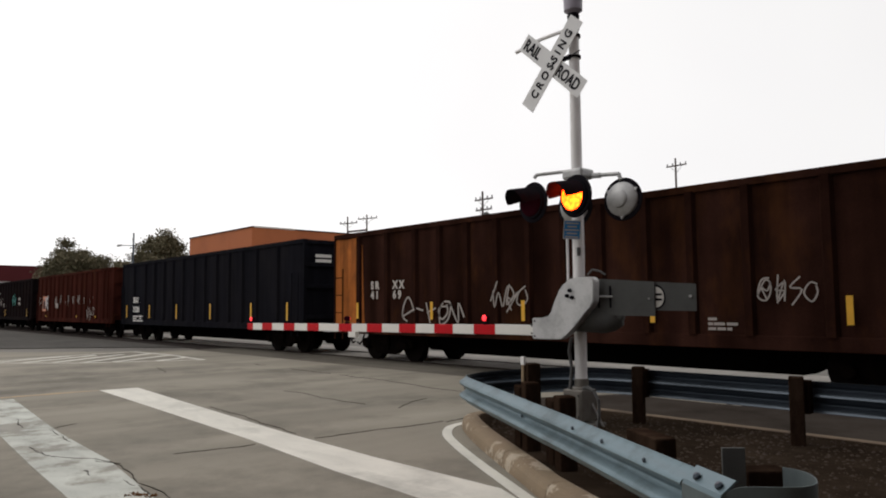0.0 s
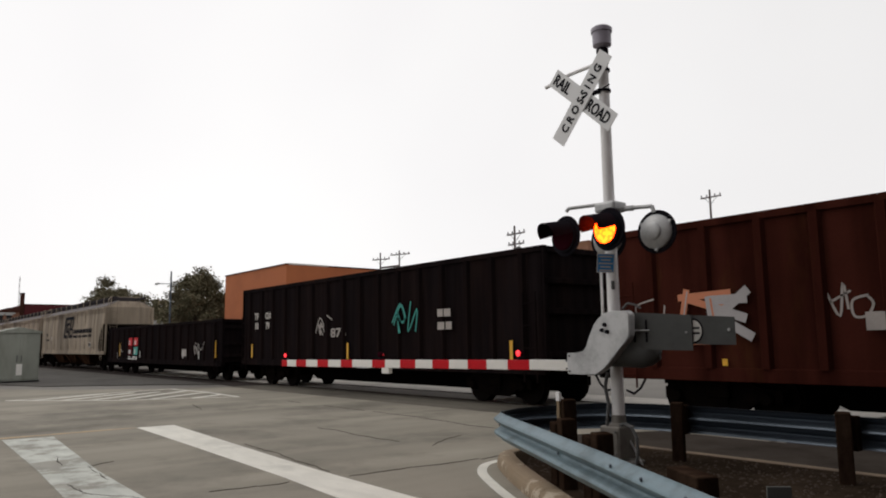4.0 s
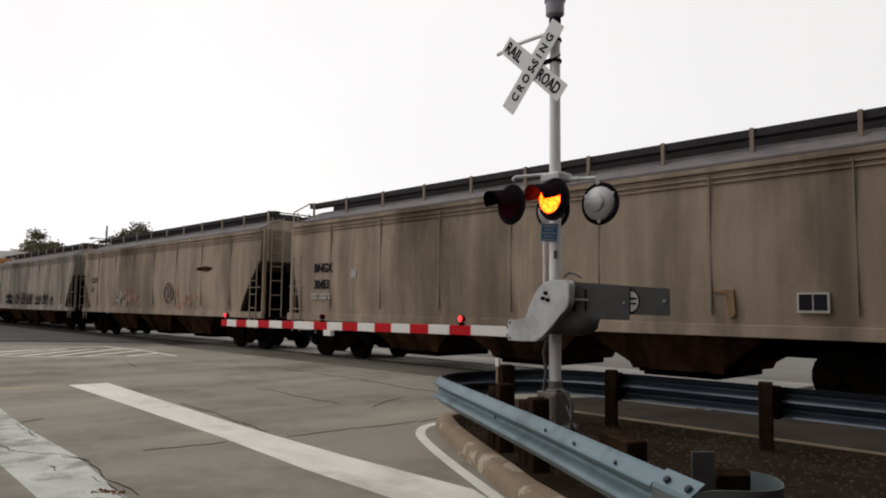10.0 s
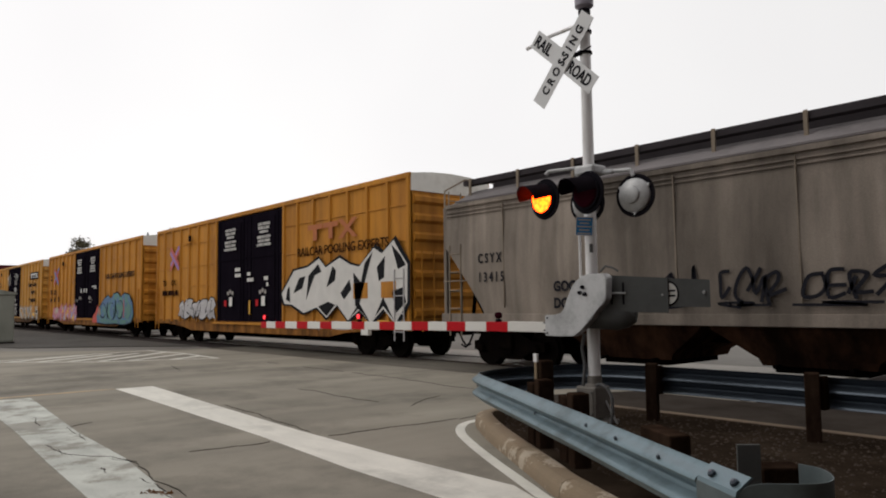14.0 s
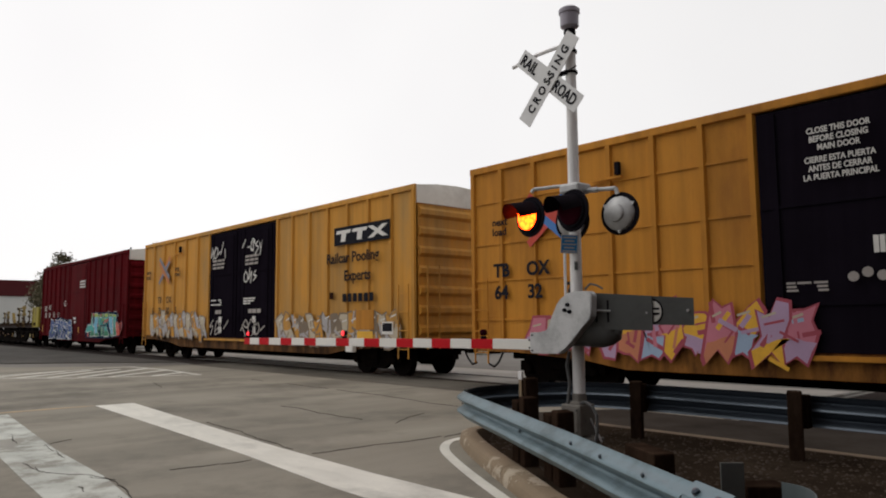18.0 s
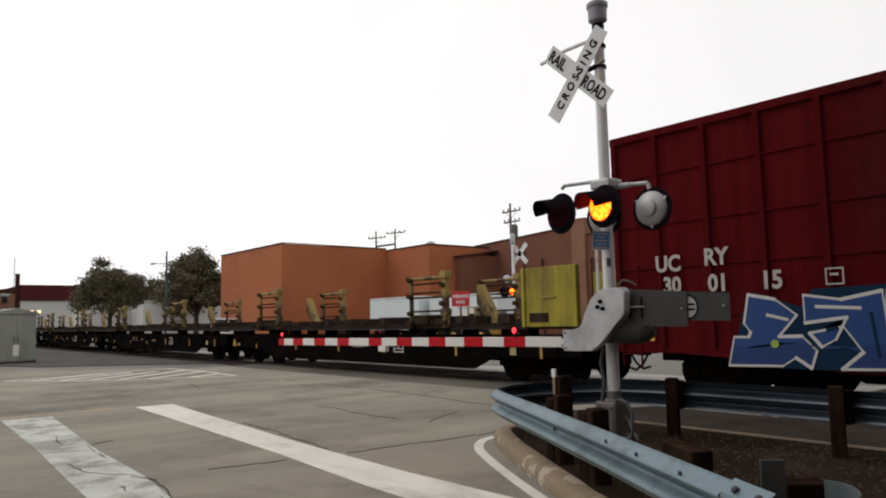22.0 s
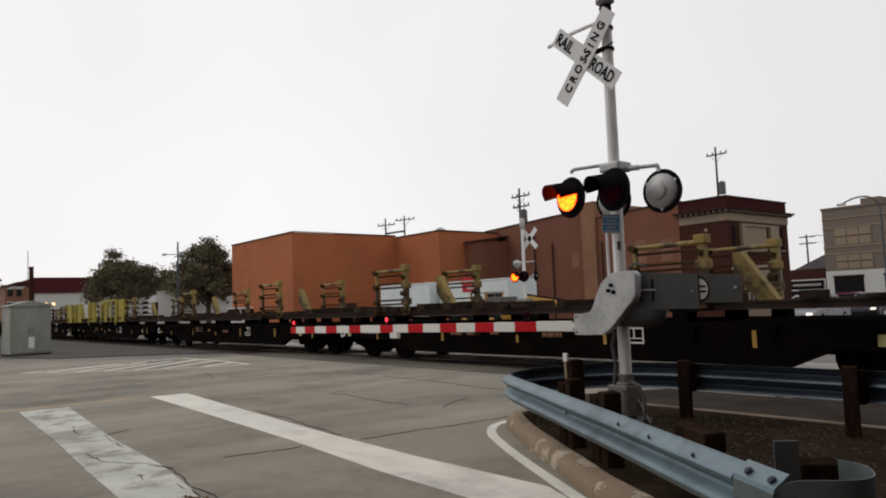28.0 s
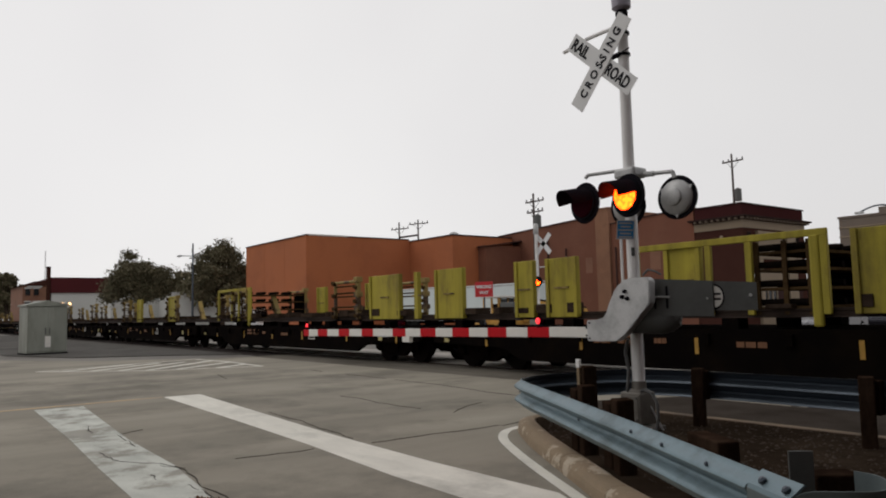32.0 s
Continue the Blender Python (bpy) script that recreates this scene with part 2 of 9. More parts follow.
M["rust_car"] = material("rusty_brown_steel", (0.029, 0.0125, 0.009), 0.75, 0.1, vary=0.45, scale=1.1, grime=(0.060, 0.024, 0.011), edge=(0.52, 0.66), streak=0.5, column=(1.6, 1.6, 0.14), band=0.3, across=(0.5, 0.5, 0.4))
M["maroon_car"] = material("rusty_maroon_steel", (0.048, 0.0135, 0.0095), 0.75, 0.1, vary=0.3, scale=1.4, grime=(0.070, 0.026, 0.012), edge=(0.54, 0.68), streak=0.5, column=(1.8, 1.8, 0.16))
M["black_car"] = material("black_painted_steel", (0.009, 0.009, 0.012), 0.6, 0.1, vary=0.3, scale=1.2, grime=(0.015, 0.014, 0.016), streak=0.3)
M["dark_car"] = material("dark_brown_steel", (0.010, 0.0075, 0.008), 0.7, 0.1, vary=0.3, scale=1.2, grime=(0.018, 0.011, 0.010), streak=0.4)
M["orange_rust"] = material("bare_orange_rust", (0.38, 0.12, 0.026), 0.9, spec=0.1, vary=0.3, scale=1.8, grime=(0.16, 0.055, 0.018), streak=0.35)
M["hopper"] = material("dusty_grey_hopper_paint", (0.275, 0.225, 0.172), 0.8, spec=0.12, vary=0.36, scale=0.42, grime=(0.115, 0.082, 0.060), streak=0.42, column=(0.95, 0.95, 0.11), edge=(0.50, 0.74), band=0.16, across=(2.6, 2.6, 0.2))
M["hopper_b"] = material("warm_grey_hopper_paint", (0.285, 0.222, 0.168), 0.8, spec=0.12, vary=0.36, scale=0.42, grime=(0.115, 0.082, 0.060), streak=0.42, column=(0.9, 0.9, 0.10), edge=(0.50, 0.74), band=0.16, across=(2.4, 2.4, 0.2))
M["hopper_c"] = material("sooty_grey_hopper_paint", (0.262, 0.222, 0.186), 0.8, spec=0.12, vary=0.36, scale=0.42, grime=(0.115, 0.097, 0.083), streak=0.46, column=(0.85, 0.85, 0.10), edge=(0.50, 0.74), band=0.18, across=(2.2, 2.2, 0.2))
M["faint_rust"] = material("faint_rust_stain", (0.26, 0.15, 0.07), 0.85, vary=0.3, scale=4, grime=(0.22, 0.17, 0.12), streak=0.3)
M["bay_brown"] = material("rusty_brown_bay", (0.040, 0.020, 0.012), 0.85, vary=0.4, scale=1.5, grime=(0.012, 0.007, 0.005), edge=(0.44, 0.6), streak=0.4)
M["slope_dark"] = material("dark_slope_sheet", (0.035, 0.028, 0.024), 0.85, vary=0.35, scale=1.5, grime=(0.06, 0.045, 0.035))
M["hopper_roof"] = material("dusty_grey_roof", (0.17, 0.155, 0.155), 0.8, spec=0.12, vary=0.25, scale=1.0, grime=(0.10, 0.09, 0.09))
M["seam"] = material("grimy_seam", (0.19, 0.155, 0.12), 0.85, vary=0.35, scale=3, grime=(0.20, 0.16, 0.12))
M["hopper_dark"] = material("sooty_roof_steel", (0.045, 0.04, 0.043), 0.75, vary=0.3, scale=1.5)
M["yellow_car"] = material("ochre_yellow_paint", (0.50, 0.213, 0.028), 0.65, spec=0.15, vary=0.12, scale=0.9, grime=(0.36, 0.148, 0.025), streak=0.2)
M["yellow_car_b"] = material("pale_ochre_paint", (0.54, 0.255, 0.042), 0.65, spec=0.15, vary=0.12, scale=0.9, grime=(0.40, 0.23, 0.075), streak=0.18)
M["rusty_sill"] = material("rusty_ochre_sill", (0.27, 0.115, 0.026), 0.8, spec=0.1, vary=0.3, scale=1.2, grime=(0.085, 0.036, 0.014), edge=(0.46, 0.6), streak=0.3)
M["brown_sill"] = material("grimy_brown_sill", (0.14, 0.065, 0.022), 0.8, spec=0.1, vary=0.35, scale=1.2, grime=(0.035, 0.018, 0.009), edge=(0.44, 0.58), streak=0.3)
M["navy_door"] = material("navy_black_paint", (0.009, 0.007, 0.011), 0.5, vary=0.25, scale=1.5, streak=0.2)
M["box_red"] = material("oxide_red_paint", (0.092, 0.0060, 0.0085), 0.65, spec=0.05, vary=0.18, scale=0.9, grime=(0.075, 0.011, 0.012), streak=0.25)
M["roof_galv"] = material("galvanised_roof", (0.58, 0.56, 0.52), 0.5, 0.3, vary=0.12, scale=1.5, grime=(0.45, 0.42, 0.38))
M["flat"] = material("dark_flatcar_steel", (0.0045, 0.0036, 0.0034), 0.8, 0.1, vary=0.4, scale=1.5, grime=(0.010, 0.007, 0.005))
M["clutter"] = material("rusty_tie_down_steel", (0.040, 0.028, 0.021), 0.8, vary=0.4, scale=4, grime=(0.018, 0.012, 0.009))
M["rack_yellow"] = material("rusty_yellow_rack_paint", (0.215, 0.15, 0.042), 0.7, vary=0.35, scale=2.5, grime=(0.055, 0.030, 0.014), edge=(0.47, 0.58), bump=0.15, rand=0.2)
M["rack_rust"] = material("rusty_roller_steel", (0.060, 0.038, 0.018), 0.75, vary=0.35, scale=4, grime=(0.025, 0.015, 0.010), bump=0.15)
M["pale_mark"] = material("pale_yellow_reflector", (0.40, 0.34, 0.14), 0.6, vary=0.25, scale=8, bump=0)
M["dusty_reflector"] = material("dusty_yellow_reflector", (0.34, 0.19, 0.03), 0.6, vary=0.35, scale=5, bump=0)
M["dim_mark"] = material("dirty_brown_stencil", (0.15, 0.065, 0.028), 0.7, vary=0.3, scale=8, bump=0)
M["panel_yellow"] = material("olive_yellow_panel_paint", (0.33, 0.275, 0.036), 0.65, vary=0.25, scale=1.5, grime=(0.20, 0.15, 0.035), edge=(0.5, 0.66), streak=0.3, spec=0.2)
M["white_mark"] = material("white_stencil", (0.60, 0.58, 0.55), 0.7, vary=0.2, scale=3, bump=0)
M["pale_stencil"] = material("dulled_white_stencil", (0.42, 0.39, 0.36), 0.8, vary=0.25, scale=5, bump=0)
M["grey_mark"] = material("faded_stencil", (0.30, 0.27, 0.25), 0.75, vary=0.25, scale=3, bump=0)
M["yellow_mark"] = material("yellow_reflector", (0.62, 0.33, 0.02), 0.5, vary=0.2, scale=6, bump=0)
for key, colour in {"g_white": (0.55, 0.53, 0.50), "g_black": (0.02, 0.02, 0.022), "g_blue": (0.05, 0.16, 0.42), "g_sky": (0.12, 0.36, 0.50), "g_teal": (0.03, 0.26, 0.22),
                    "g_pink": (0.45, 0.14, 0.19), "g_orange": (0.45, 0.16, 0.08), "g_red": (0.45, 0.05, 0.03), "g_lime": (0.28, 0.40, 0.06), "g_grey": (0.32, 0.30, 0.30),
                    "g_green": (0.015, 0.16, 0.075), "g_lilac": (0.36, 0.24, 0.36), "g_violet": (0.28, 0.14, 0.34), "g_cream": (0.40, 0.34, 0.25),
                    "g_silver": (0.42, 0.40, 0.40), "g_mist": (0.26, 0.34, 0.46), "g_wine": (0.30, 0.045, 0.07), "g_taupe": (0.16, 0.115, 0.075), "g_aqua": (0.035, 0.30, 0.27), "g_leaf": (0.13, 0.24, 0.06), "g_ink": (0.012, 0.03, 0.06), "g_coral": (0.45, 0.09, 0.06), "g_deep": (0.006, 0.03, 0.13), "g_royal": (0.008, 0.045, 0.18)}.items():
    M[key] = material("spray_paint_" + key[2:], colour, 0.6, vary=0.18, scale=2.5, bump=0)
M["mottled_blue"] = material("mottled_blue_spray", (0.055, 0.12, 0.24), 0.6, vary=0.3, scale=2.2, grime=(0.085, 0.22, 0.17), edge=(0.46, 0.58), bump=0)
M["mottled_green"] = material("mottled_green_spray", (0.07, 0.19, 0.14), 0.6, vary=0.3, scale=2.2, grime=(0.05, 0.11, 0.20), edge=(0.46, 0.58), bump=0)
M["faded_blue"] = material("faded_blue_grey_emblem", (0.17, 0.17, 0.20), 0.75, vary=0.25, scale=3, bump=0)
M["faded_orange"] = material("faded_orange_emblem", (0.42, 0.15, 0.045), 0.75, vary=0.25, scale=3, bump=0)
M["faded_red"] = material("faded_red_emblem", (0.36, 0.115, 0.04), 0.75, vary=0.25, scale=3, bump=0)
M["faded_letter"] = material("worn_black_letter", (0.075, 0.048, 0.028), 0.75, vary=0.3, scale=6, bump=0)
M["smear"] = material("orange_smear", (0.34, 0.15, 0.09), 0.8, vary=0.3, scale=6, bump=0)
M["orange_wall"] = material("terracotta_stucco", (0.37, 0.118, 0.046), 0.9, vary=0.10, scale=0.3, grime=(0.31, 0.098, 0.040), bump=0.1)
M["brown_wall"] = material("old_brick_wall", (0.150, 0.057, 0.034), 0.9, vary=0.22, scale=0.4, grime=(0.19, 0.080, 0.048), bump=0.2)
M["bank_brick"] = material("dark_brown_brick", (0.055, 0.024, 0.019), 0.85, vary=0.15, scale=1.0, bump=0.2)
M["limestone"] = material("tan_limestone", (0.24, 0.185, 0.13), 0.8, vary=0.12, scale=0.8, bump=0.1)
M["tan_stone"] = material("grey_tan_stone", (0.15, 0.12, 0.098), 0.85, vary=0.15, scale=0.5, bump=0.1)
M["maroon_roof"] = material("maroon_roof", (0.07, 0.015, 0.017), 0.8, vary=0.15, scale=0.5)
M["white_wall"] = material("white_wall", (0.50, 0.50, 0.48), 0.8, vary=0.1, scale=0.3)
M["slit_glass"] = material("dusty_dark_glass", (0.018, 0.014, 0.014), 0.5, vary=0.2, scale=2, bump=0)
M["dark_glass"] = material("dark_glass", (0.012, 0.012, 0.014), 0.15, vary=0.1, bump=0, spec=0.25)
M["trim"] = material("dark_roof_trim", (0.05, 0.03, 0.028), 0.7, vary=0.2)
M["pale_trim"] = material("pale_coping", (0.55, 0.52, 0.48), 0.7, vary=0.1)
M["wood_pole"] = material("utility_pole_wood", (0.105, 0.085, 0.08), 0.9, vary=0.3, scale=3, streak=0.3)
M["bark"] = material("bark", (0.06, 0.045, 0.035), 0.95, vary=0.3, scale=5, bump=0.6)
M["leaf"] = material("leaf", (0.095, 0.086, 0.052), 0.75, vary=0.35, scale=0.8, bump=0)
M["leaf_b"] = material("autumn_leaf", (0.14, 0.115, 0.068), 0.75, vary=0.35, scale=0.8, bump=0)
M["trailer"] = material("white_trailer_skin", (0.58, 0.63, 0.63), 0.5, vary=0.08, scale=0.7)
M["car_paint"] = material("dark_car_paint", (0.03, 0.03, 0.04), 0.25, 0.3, vary=0.1, bump=0, spec=0.6)
M["car_silver"] = material("silver_car_paint", (0.22, 0.22, 0.235), 0.3, 0.5, vary=0.08, bump=0, spec=0.6)
M["car_maroon"] = material("maroon_car_paint", (0.12, 0.02, 0.04), 0.3, 0.3, vary=0.08, bump=0, spec=0.6)
M["tyre"] = material("tyre_rubber", (0.015, 0.015, 0.015), 0.9, vary=0.2)
M["headlight"] = glow("lit_headlight", (1.0, 0.93, 0.80), 1.3)
M["machine_yellow"] = material("faded_machine_yellow", (0.50, 0.27, 0.045), 0.6, vary=0.2, scale=1.5, grime=(0.30, 0.16, 0.04), bump=0.05)
M["car_white"] = material("white_car_paint", (0.62, 0.62, 0.62), 0.3, vary=0.06, bump=0)
M["pipe"] = material("dark_conduit", (0.10, 0.10, 0.10), 0.6, vary=0.2)


# ---- mesh helpers ----
def box(bm, x0, x1, y0, y1, z0, z1, bevel=0.0):
    v = [bm.verts.new(p) for p in ((x0, y0, z0), (x1, y0, z0), (x1, y1, z0), (x0, y1, z0), (x0, y0, z1), (x1, y0, z1), (x1, y1, z1), (x0, y1, z1))]
    f = [bm.faces.new([v[i] for i in q]) for q in ((3, 2, 1, 0), (4, 5, 6, 7), (0, 1, 5, 4), (1, 2, 6, 5), (2, 3, 7, 6), (3, 0, 4, 7))]
    if bevel:
        edges = list({e for q in f for e in q.edges})
        bmesh.ops.bevel(bm, geom=edges, offset=bevel, segments=2, affect="EDGES", profile=0.5)
    return bm


def tube(bm, p, q, r, n=8, r2=None):
    p, q = Vector(p), Vector(q)
    d = (q - p).normalized()
    a = d.orthogonal().normalized()
    b = d.cross(a)
    r2 = r if r2 is None else r2
    rings = []
    for c, rad in ((p, r), (q, r2)):
        rings.append([bm.verts.new(c + rad * (math.cos(t) * a + math.sin(t) * b)) for t in [2 * math.pi * i / n for i in range(n)]])
    for i in range(n):
        bm.faces.new((rings[0][i], rings[0][(i + 1) % n], rings[1][(i + 1) % n], rings[1][i]))
    bm.faces.new(rings[0][::-1])
    bm.faces.new(rings[1])
    return bm


def lathe(bm, p, d, profile, n=20):
    """Turn (along, radius) pairs about the axis d from p."""
    p, d = Vector(p), Vector(d).normalized()
    a = d.orthogonal().normalized()
    b = d.cross(a)
    rings = [[bm.verts.new(p + d * s + r * (math.cos(t) * a + math.sin(t) * b)) for t in [2 * math.pi * i / n for i in range(n)]] for s, r in profile]
    for r0, r1 in zip(rings, rings[1:]):
        for i in range(n):
            bm.faces.new((r0[i], r0[(i + 1) % n], r1[(i + 1) % n], r1[i]))
    bm.faces.new(rings[0][::-1])
    bm.faces.new(rings[-1])
    return bm


def slab(bm, pts, lo, hi, axis="z"):
    """A polygon given in two axes, thickened along the third."""
    def at(a, b, c):
        return {"z": (a, b, c), "y": (a, c, b), "x": (c, a, b)}[axis]
    bot = [bm.verts.new(at(a, b, lo)) for a, b in pts]
    top = [bm.verts.new(at(a, b, hi)) for a, b in pts]
    bm.faces.new(bot[::-1])
    bm.faces.new(top)
    for i in range(len(pts)):
        j = (i + 1) % len(pts)
        bm.faces.new((bot[i], bot[j], top[j], top[i]))
    return bm


def sweep(bm, path, profile, closed=True):
    """Carry a (sideways, up) profile along a level path of 3D points."""
    path = [Vector(p) for p in path]
    rings = []
    for i, p in enumerate(path):
        d = (path[min(i + 1, len(path) - 1)] - path[max(i - 1, 0)]).normalized()
        side = Vector((-d.y, d.x, 0)).normalized()
        rings.append([bm.verts.new(p + side * s + Vector((0, 0, u))) for s, u in profile])
    k = len(profile)
    for r0, r1 in zip(rings, rings[1:]):
        for i in range(k if closed else k - 1):
            bm.faces.new((r0[i], r0[(i + 1) % k], r1[(i + 1) % k], r1[i]))
    if closed:
        bm.faces.new(rings[0][::-1])
        bm.faces.new(rings[-1])
    return bm


def smooth_path(pts, n=6):
    """Catmull-Rom points through pts."""
    pts = [Vector(p) for p in pts]
    out = []
    for i in range(len(pts) - 1):
        p0, p1, p2, p3 = pts[max(i - 1, 0)], pts[i], pts[i + 1], pts[min(i + 2, len(pts) - 1)]
        for k in range(n):
            t = k / n
            out.append(0.5 * ((2 * p1) + (p2 - p0) * t + (2 * p0 - 5 * p1 + 4 * p2 - p3) * t * t + (3 * p1 - p0 - 3 * p2 + p3) * t ** 3))
    return out + [pts[-1]]


def mesh_of(name, bm, material_, smooth=False):
    bmesh.ops.recalc_face_normals(bm, faces=bm.faces[:])
    me = bpy.data.meshes.new(name)
    bm.to_mesh(me)
    bm.free()
    me.materials.append(material_)
    if smooth:
        me.polygons.foreach_set("use_smooth", [True] * len(me.polygons))
        me.set_sharp_from_angle(angle=radians(35))
    return me


def part(name, bm, material_, parent=None, label="", smooth=False):
    ob = new(name, mesh_of(name, bm, material_, smooth))
    ob.parent = parent
    if label:
        ob["label"] = label
    return ob


def share(name, me, parent, m=None, label=""):
    """A part on mesh data that others share."""
    ob = new(name, me)
    ob.parent = parent
    if m is not None:
        ob.matrix_basis = m
    if label:
        ob["label"] = label
    return ob


def thing(name, label, category, group="", kind="", at=None):
    ob = tagged(new(name), label, category, group, kind)
    ob.empty_display_size = 0.3
    if at is not None:
        ob.matrix_basis = at
    return ob


def lettering(name, words, size, material_, parent, m, stretch=1.0, label="", bold=0.0, align="LEFT"):
    cu = bpy.data.curves.new(name, "FONT")
    cu.body, cu.size, cu.extrude, cu.offset, cu.align_x = words, size, 0.004, bold, align
    cu.resolution_u = 3
    tmp = bpy.data.objects.new(name, cu)
    scene.collection.objects.link(tmp)
    bpy.context.view_layer.update()
    me = bpy.data.meshes.new_from_object(tmp.evaluated_get(bpy.context.evaluated_depsgraph_get()))
    bpy.data.objects.remove(tmp)
    me.name = name
    me.materials.clear()
    me.materials.append(material_)
    me.transform(Matrix.Diagonal((stretch, 1, 1, 1)))
    return share(name, me, parent, m, label)


# ---- ground, road and markings ----
def setting(name, bm, material_, label, smooth=False):
    return tagged(part(name, bm, material_, None, label, smooth), label, name.split("_")[0], kind="structure")


ISLE = 0.17
TRACK_Y = 13.46
setting("ground", box(bmesh.new(), -1500, 1500, -1500, 1500, -0.4, -0.03), M["lot"], "grey gravel ground reaching to the horizon")
bm = slab(bmesh.new(), [(-27.5, -40), (14, -40), (14, 10.6), (-5.5, 10.6), (-5.5, 11.6), (-26.0, 11.6), (-27.0, 9.0), (-29.5, 6.0), (-34.0, 3.5), (-60, 2.5), (-60, -40)], -0.03, 0.0)
setting("road", bm, M["asphalt"], "worn grey asphalt road before the crossing")
setting("pavement_crossing", slab(bmesh.new(), [(-26.3, 10.9), (-5.5, 10.9), (-5.5, 15.6), (-26.0, 15.6)], -0.026, 0.003), M["asphalt_dark"], "paved level crossing between the rails")
# laid paler than the crossing, for the bright strip under the cars
setting("pavement_panel", box(bmesh.new(), -44.0, -5.6, 13.0, 16.2, -0.03, 0.010), M["pale_panel"], "pale strip between and beyond the rails")
setting("road_far", slab(bmesh.new(), [(-26.0, 15.6), (-5.5, 15.6), (-5.5, 18.0), (60, 18.0), (60, 41.5), (-100, 41.5), (-100, 18.5), (-30, 18.5)], -0.03, 0.0), M["concrete"], "pale concrete street beyond the tracks")
# right bed widened, its stone darkened to hold the shade under the cars
for side, x0, x1 in (("left", -420, -26.2), ("right", -5.3, 120)):
    setting("ballast_" + side, box(bmesh.new(), x0, x1, 11.4 if x0 < -100 else 10.6, 15.7 if x0 < -100 else 17.4, -0.1, -0.015), M["ballast"], "dark crushed stone ballast bed under the track")
bm = bmesh.new()
for k, y in enumerate((TRACK_Y - 0.75, TRACK_Y + 0.75)):
    bm = bmesh.new()
    sweep(bm, [(-420, y, -0.12), (120, y, -0.12)], [(-0.07, 0), (0.07, 0), (0.07, 0.02), (0.012, 0.035), (0.012, 0.10), (0.036, 0.115), (0.036, 0.145), (-0.036, 0.145), (-0.036, 0.115), (-0.012, 0.10), (-0.012, 0.035), (-0.07, 0.02)])
    setting("rail", bm, M["steel_rail"], "rusty steel running rail with a worn head")

# painted markings, a few millimetres thick
def marking(name, pts, material_, label):
    return setting(name, slab(bmesh.new(), pts, 0.0, 0.004), material_, label)


marking("marking_stop_line", [(-14.55, 4.27), (-11.2, 4.13), (-8.0, 3.98), (-5.8, 3.80), (-4.2, 3.76), (-3.75, 4.22), (-4.3, 4.46), (-6.05, 4.44), (-8.0, 4.50), (-11.2, 4.72), (-14.5, 4.95)], M["paint_white"], "broad white stop line painted across the lane")
marking("marking_crosswalk", [(-14.3, 2.02), (-10.3, 1.88), (-8.2, 1.76), (-5.87, 1.66), (-3.0, 1.45), (-3.0, 1.95), (-5.48, 2.15), (-7.8, 2.40), (-9.9, 2.46), (-14.2, 2.78)], M["paint_worn"], "worn cracked white crosswalk band")
marking("marking_centre_line", [(-14.75, -6.0), (-14.63, -6.0), (-14.52, 4.25), (-14.64, 4.25)], M["paint_yellow"], "faded yellow centre line")
edge = smooth_path([(-6.86, 6.92, 0), (-6.98, 6.72, 0), (-6.98, 6.50, 0), (-6.86, 6.20, 0), (-6.48, 5.82, 0), (-5.85, 5.42, 0), (-5.10, 5.00, 0), (-4.30, 4.58, 0), (-3.82, 4.33, 0), (-2.6, 3.75, 0), (-1.5, 3.27, 0)], 5)
setting("marking_edge_line", sweep(bmesh.new(), edge, [(-0.058, 0.001), (0.058, 0.001), (0.058, 0.0045), (-0.058, 0.0045)]), M["paint_white"], "white edge line round the kerb", False)
# hatched island on the far side of the lane
hatch = [(-24.97, 3.57), (-22.33, 5.97), (-20.85, 9.01), (-24.0, 9.16), (-26.69, 8.91), (-26.14, 6.98), (-25.39, 5.05)]
for k in range(len(hatch)):
    (ax, ay), (bx, by) = hatch[k], hatch[(k + 1) % len(hatch)]
    setting("marking_hatch", sweep(bmesh.new(), [(ax, ay, 0), (bx, by, 0)], [(-0.06, 0.0), (0.06, 0.0), (0.06, 0.004), (-0.06, 0.004)]), M["paint_white"], "thin white outline of a hatched traffic island")
for a, b in (((-24.39, 4.23), (-25.84, 6.58)), ((-23.76, 4.89), (-25.61, 7.34)), ((-23.13, 5.53), (-25.36, 8.12)), ((-22.51, 6.17), (-25.11, 8.92)), ((-22.09, 6.87), (-23.71, 9.05)), ((-21.5, 7.9), (-22.3, 9.05))):
    setting("marking_hatch_bar", sweep(bmesh.new(), [(*a, 0), (*b, 0)], [(-0.10, 0.0), (0.10, 0.0), (0.10, 0.0055), (-0.10, 0.0055)]), M["paint_white"], "white diagonal bar of a hatched traffic island")

# dark gravel beside the cabinet, the train's shade included in its colour
setting("ground_gravel", slab(bmesh.new(), [(-95, 3.6), (-38.3, 4.2), (-33.0, 6.0), (-30.5, 9.3), (-28.2, 11.4), (-95, 11.4)], -0.02, 0.004), M["shaded_gravel"], "dark gravel strip beside the track with train shade painted in")
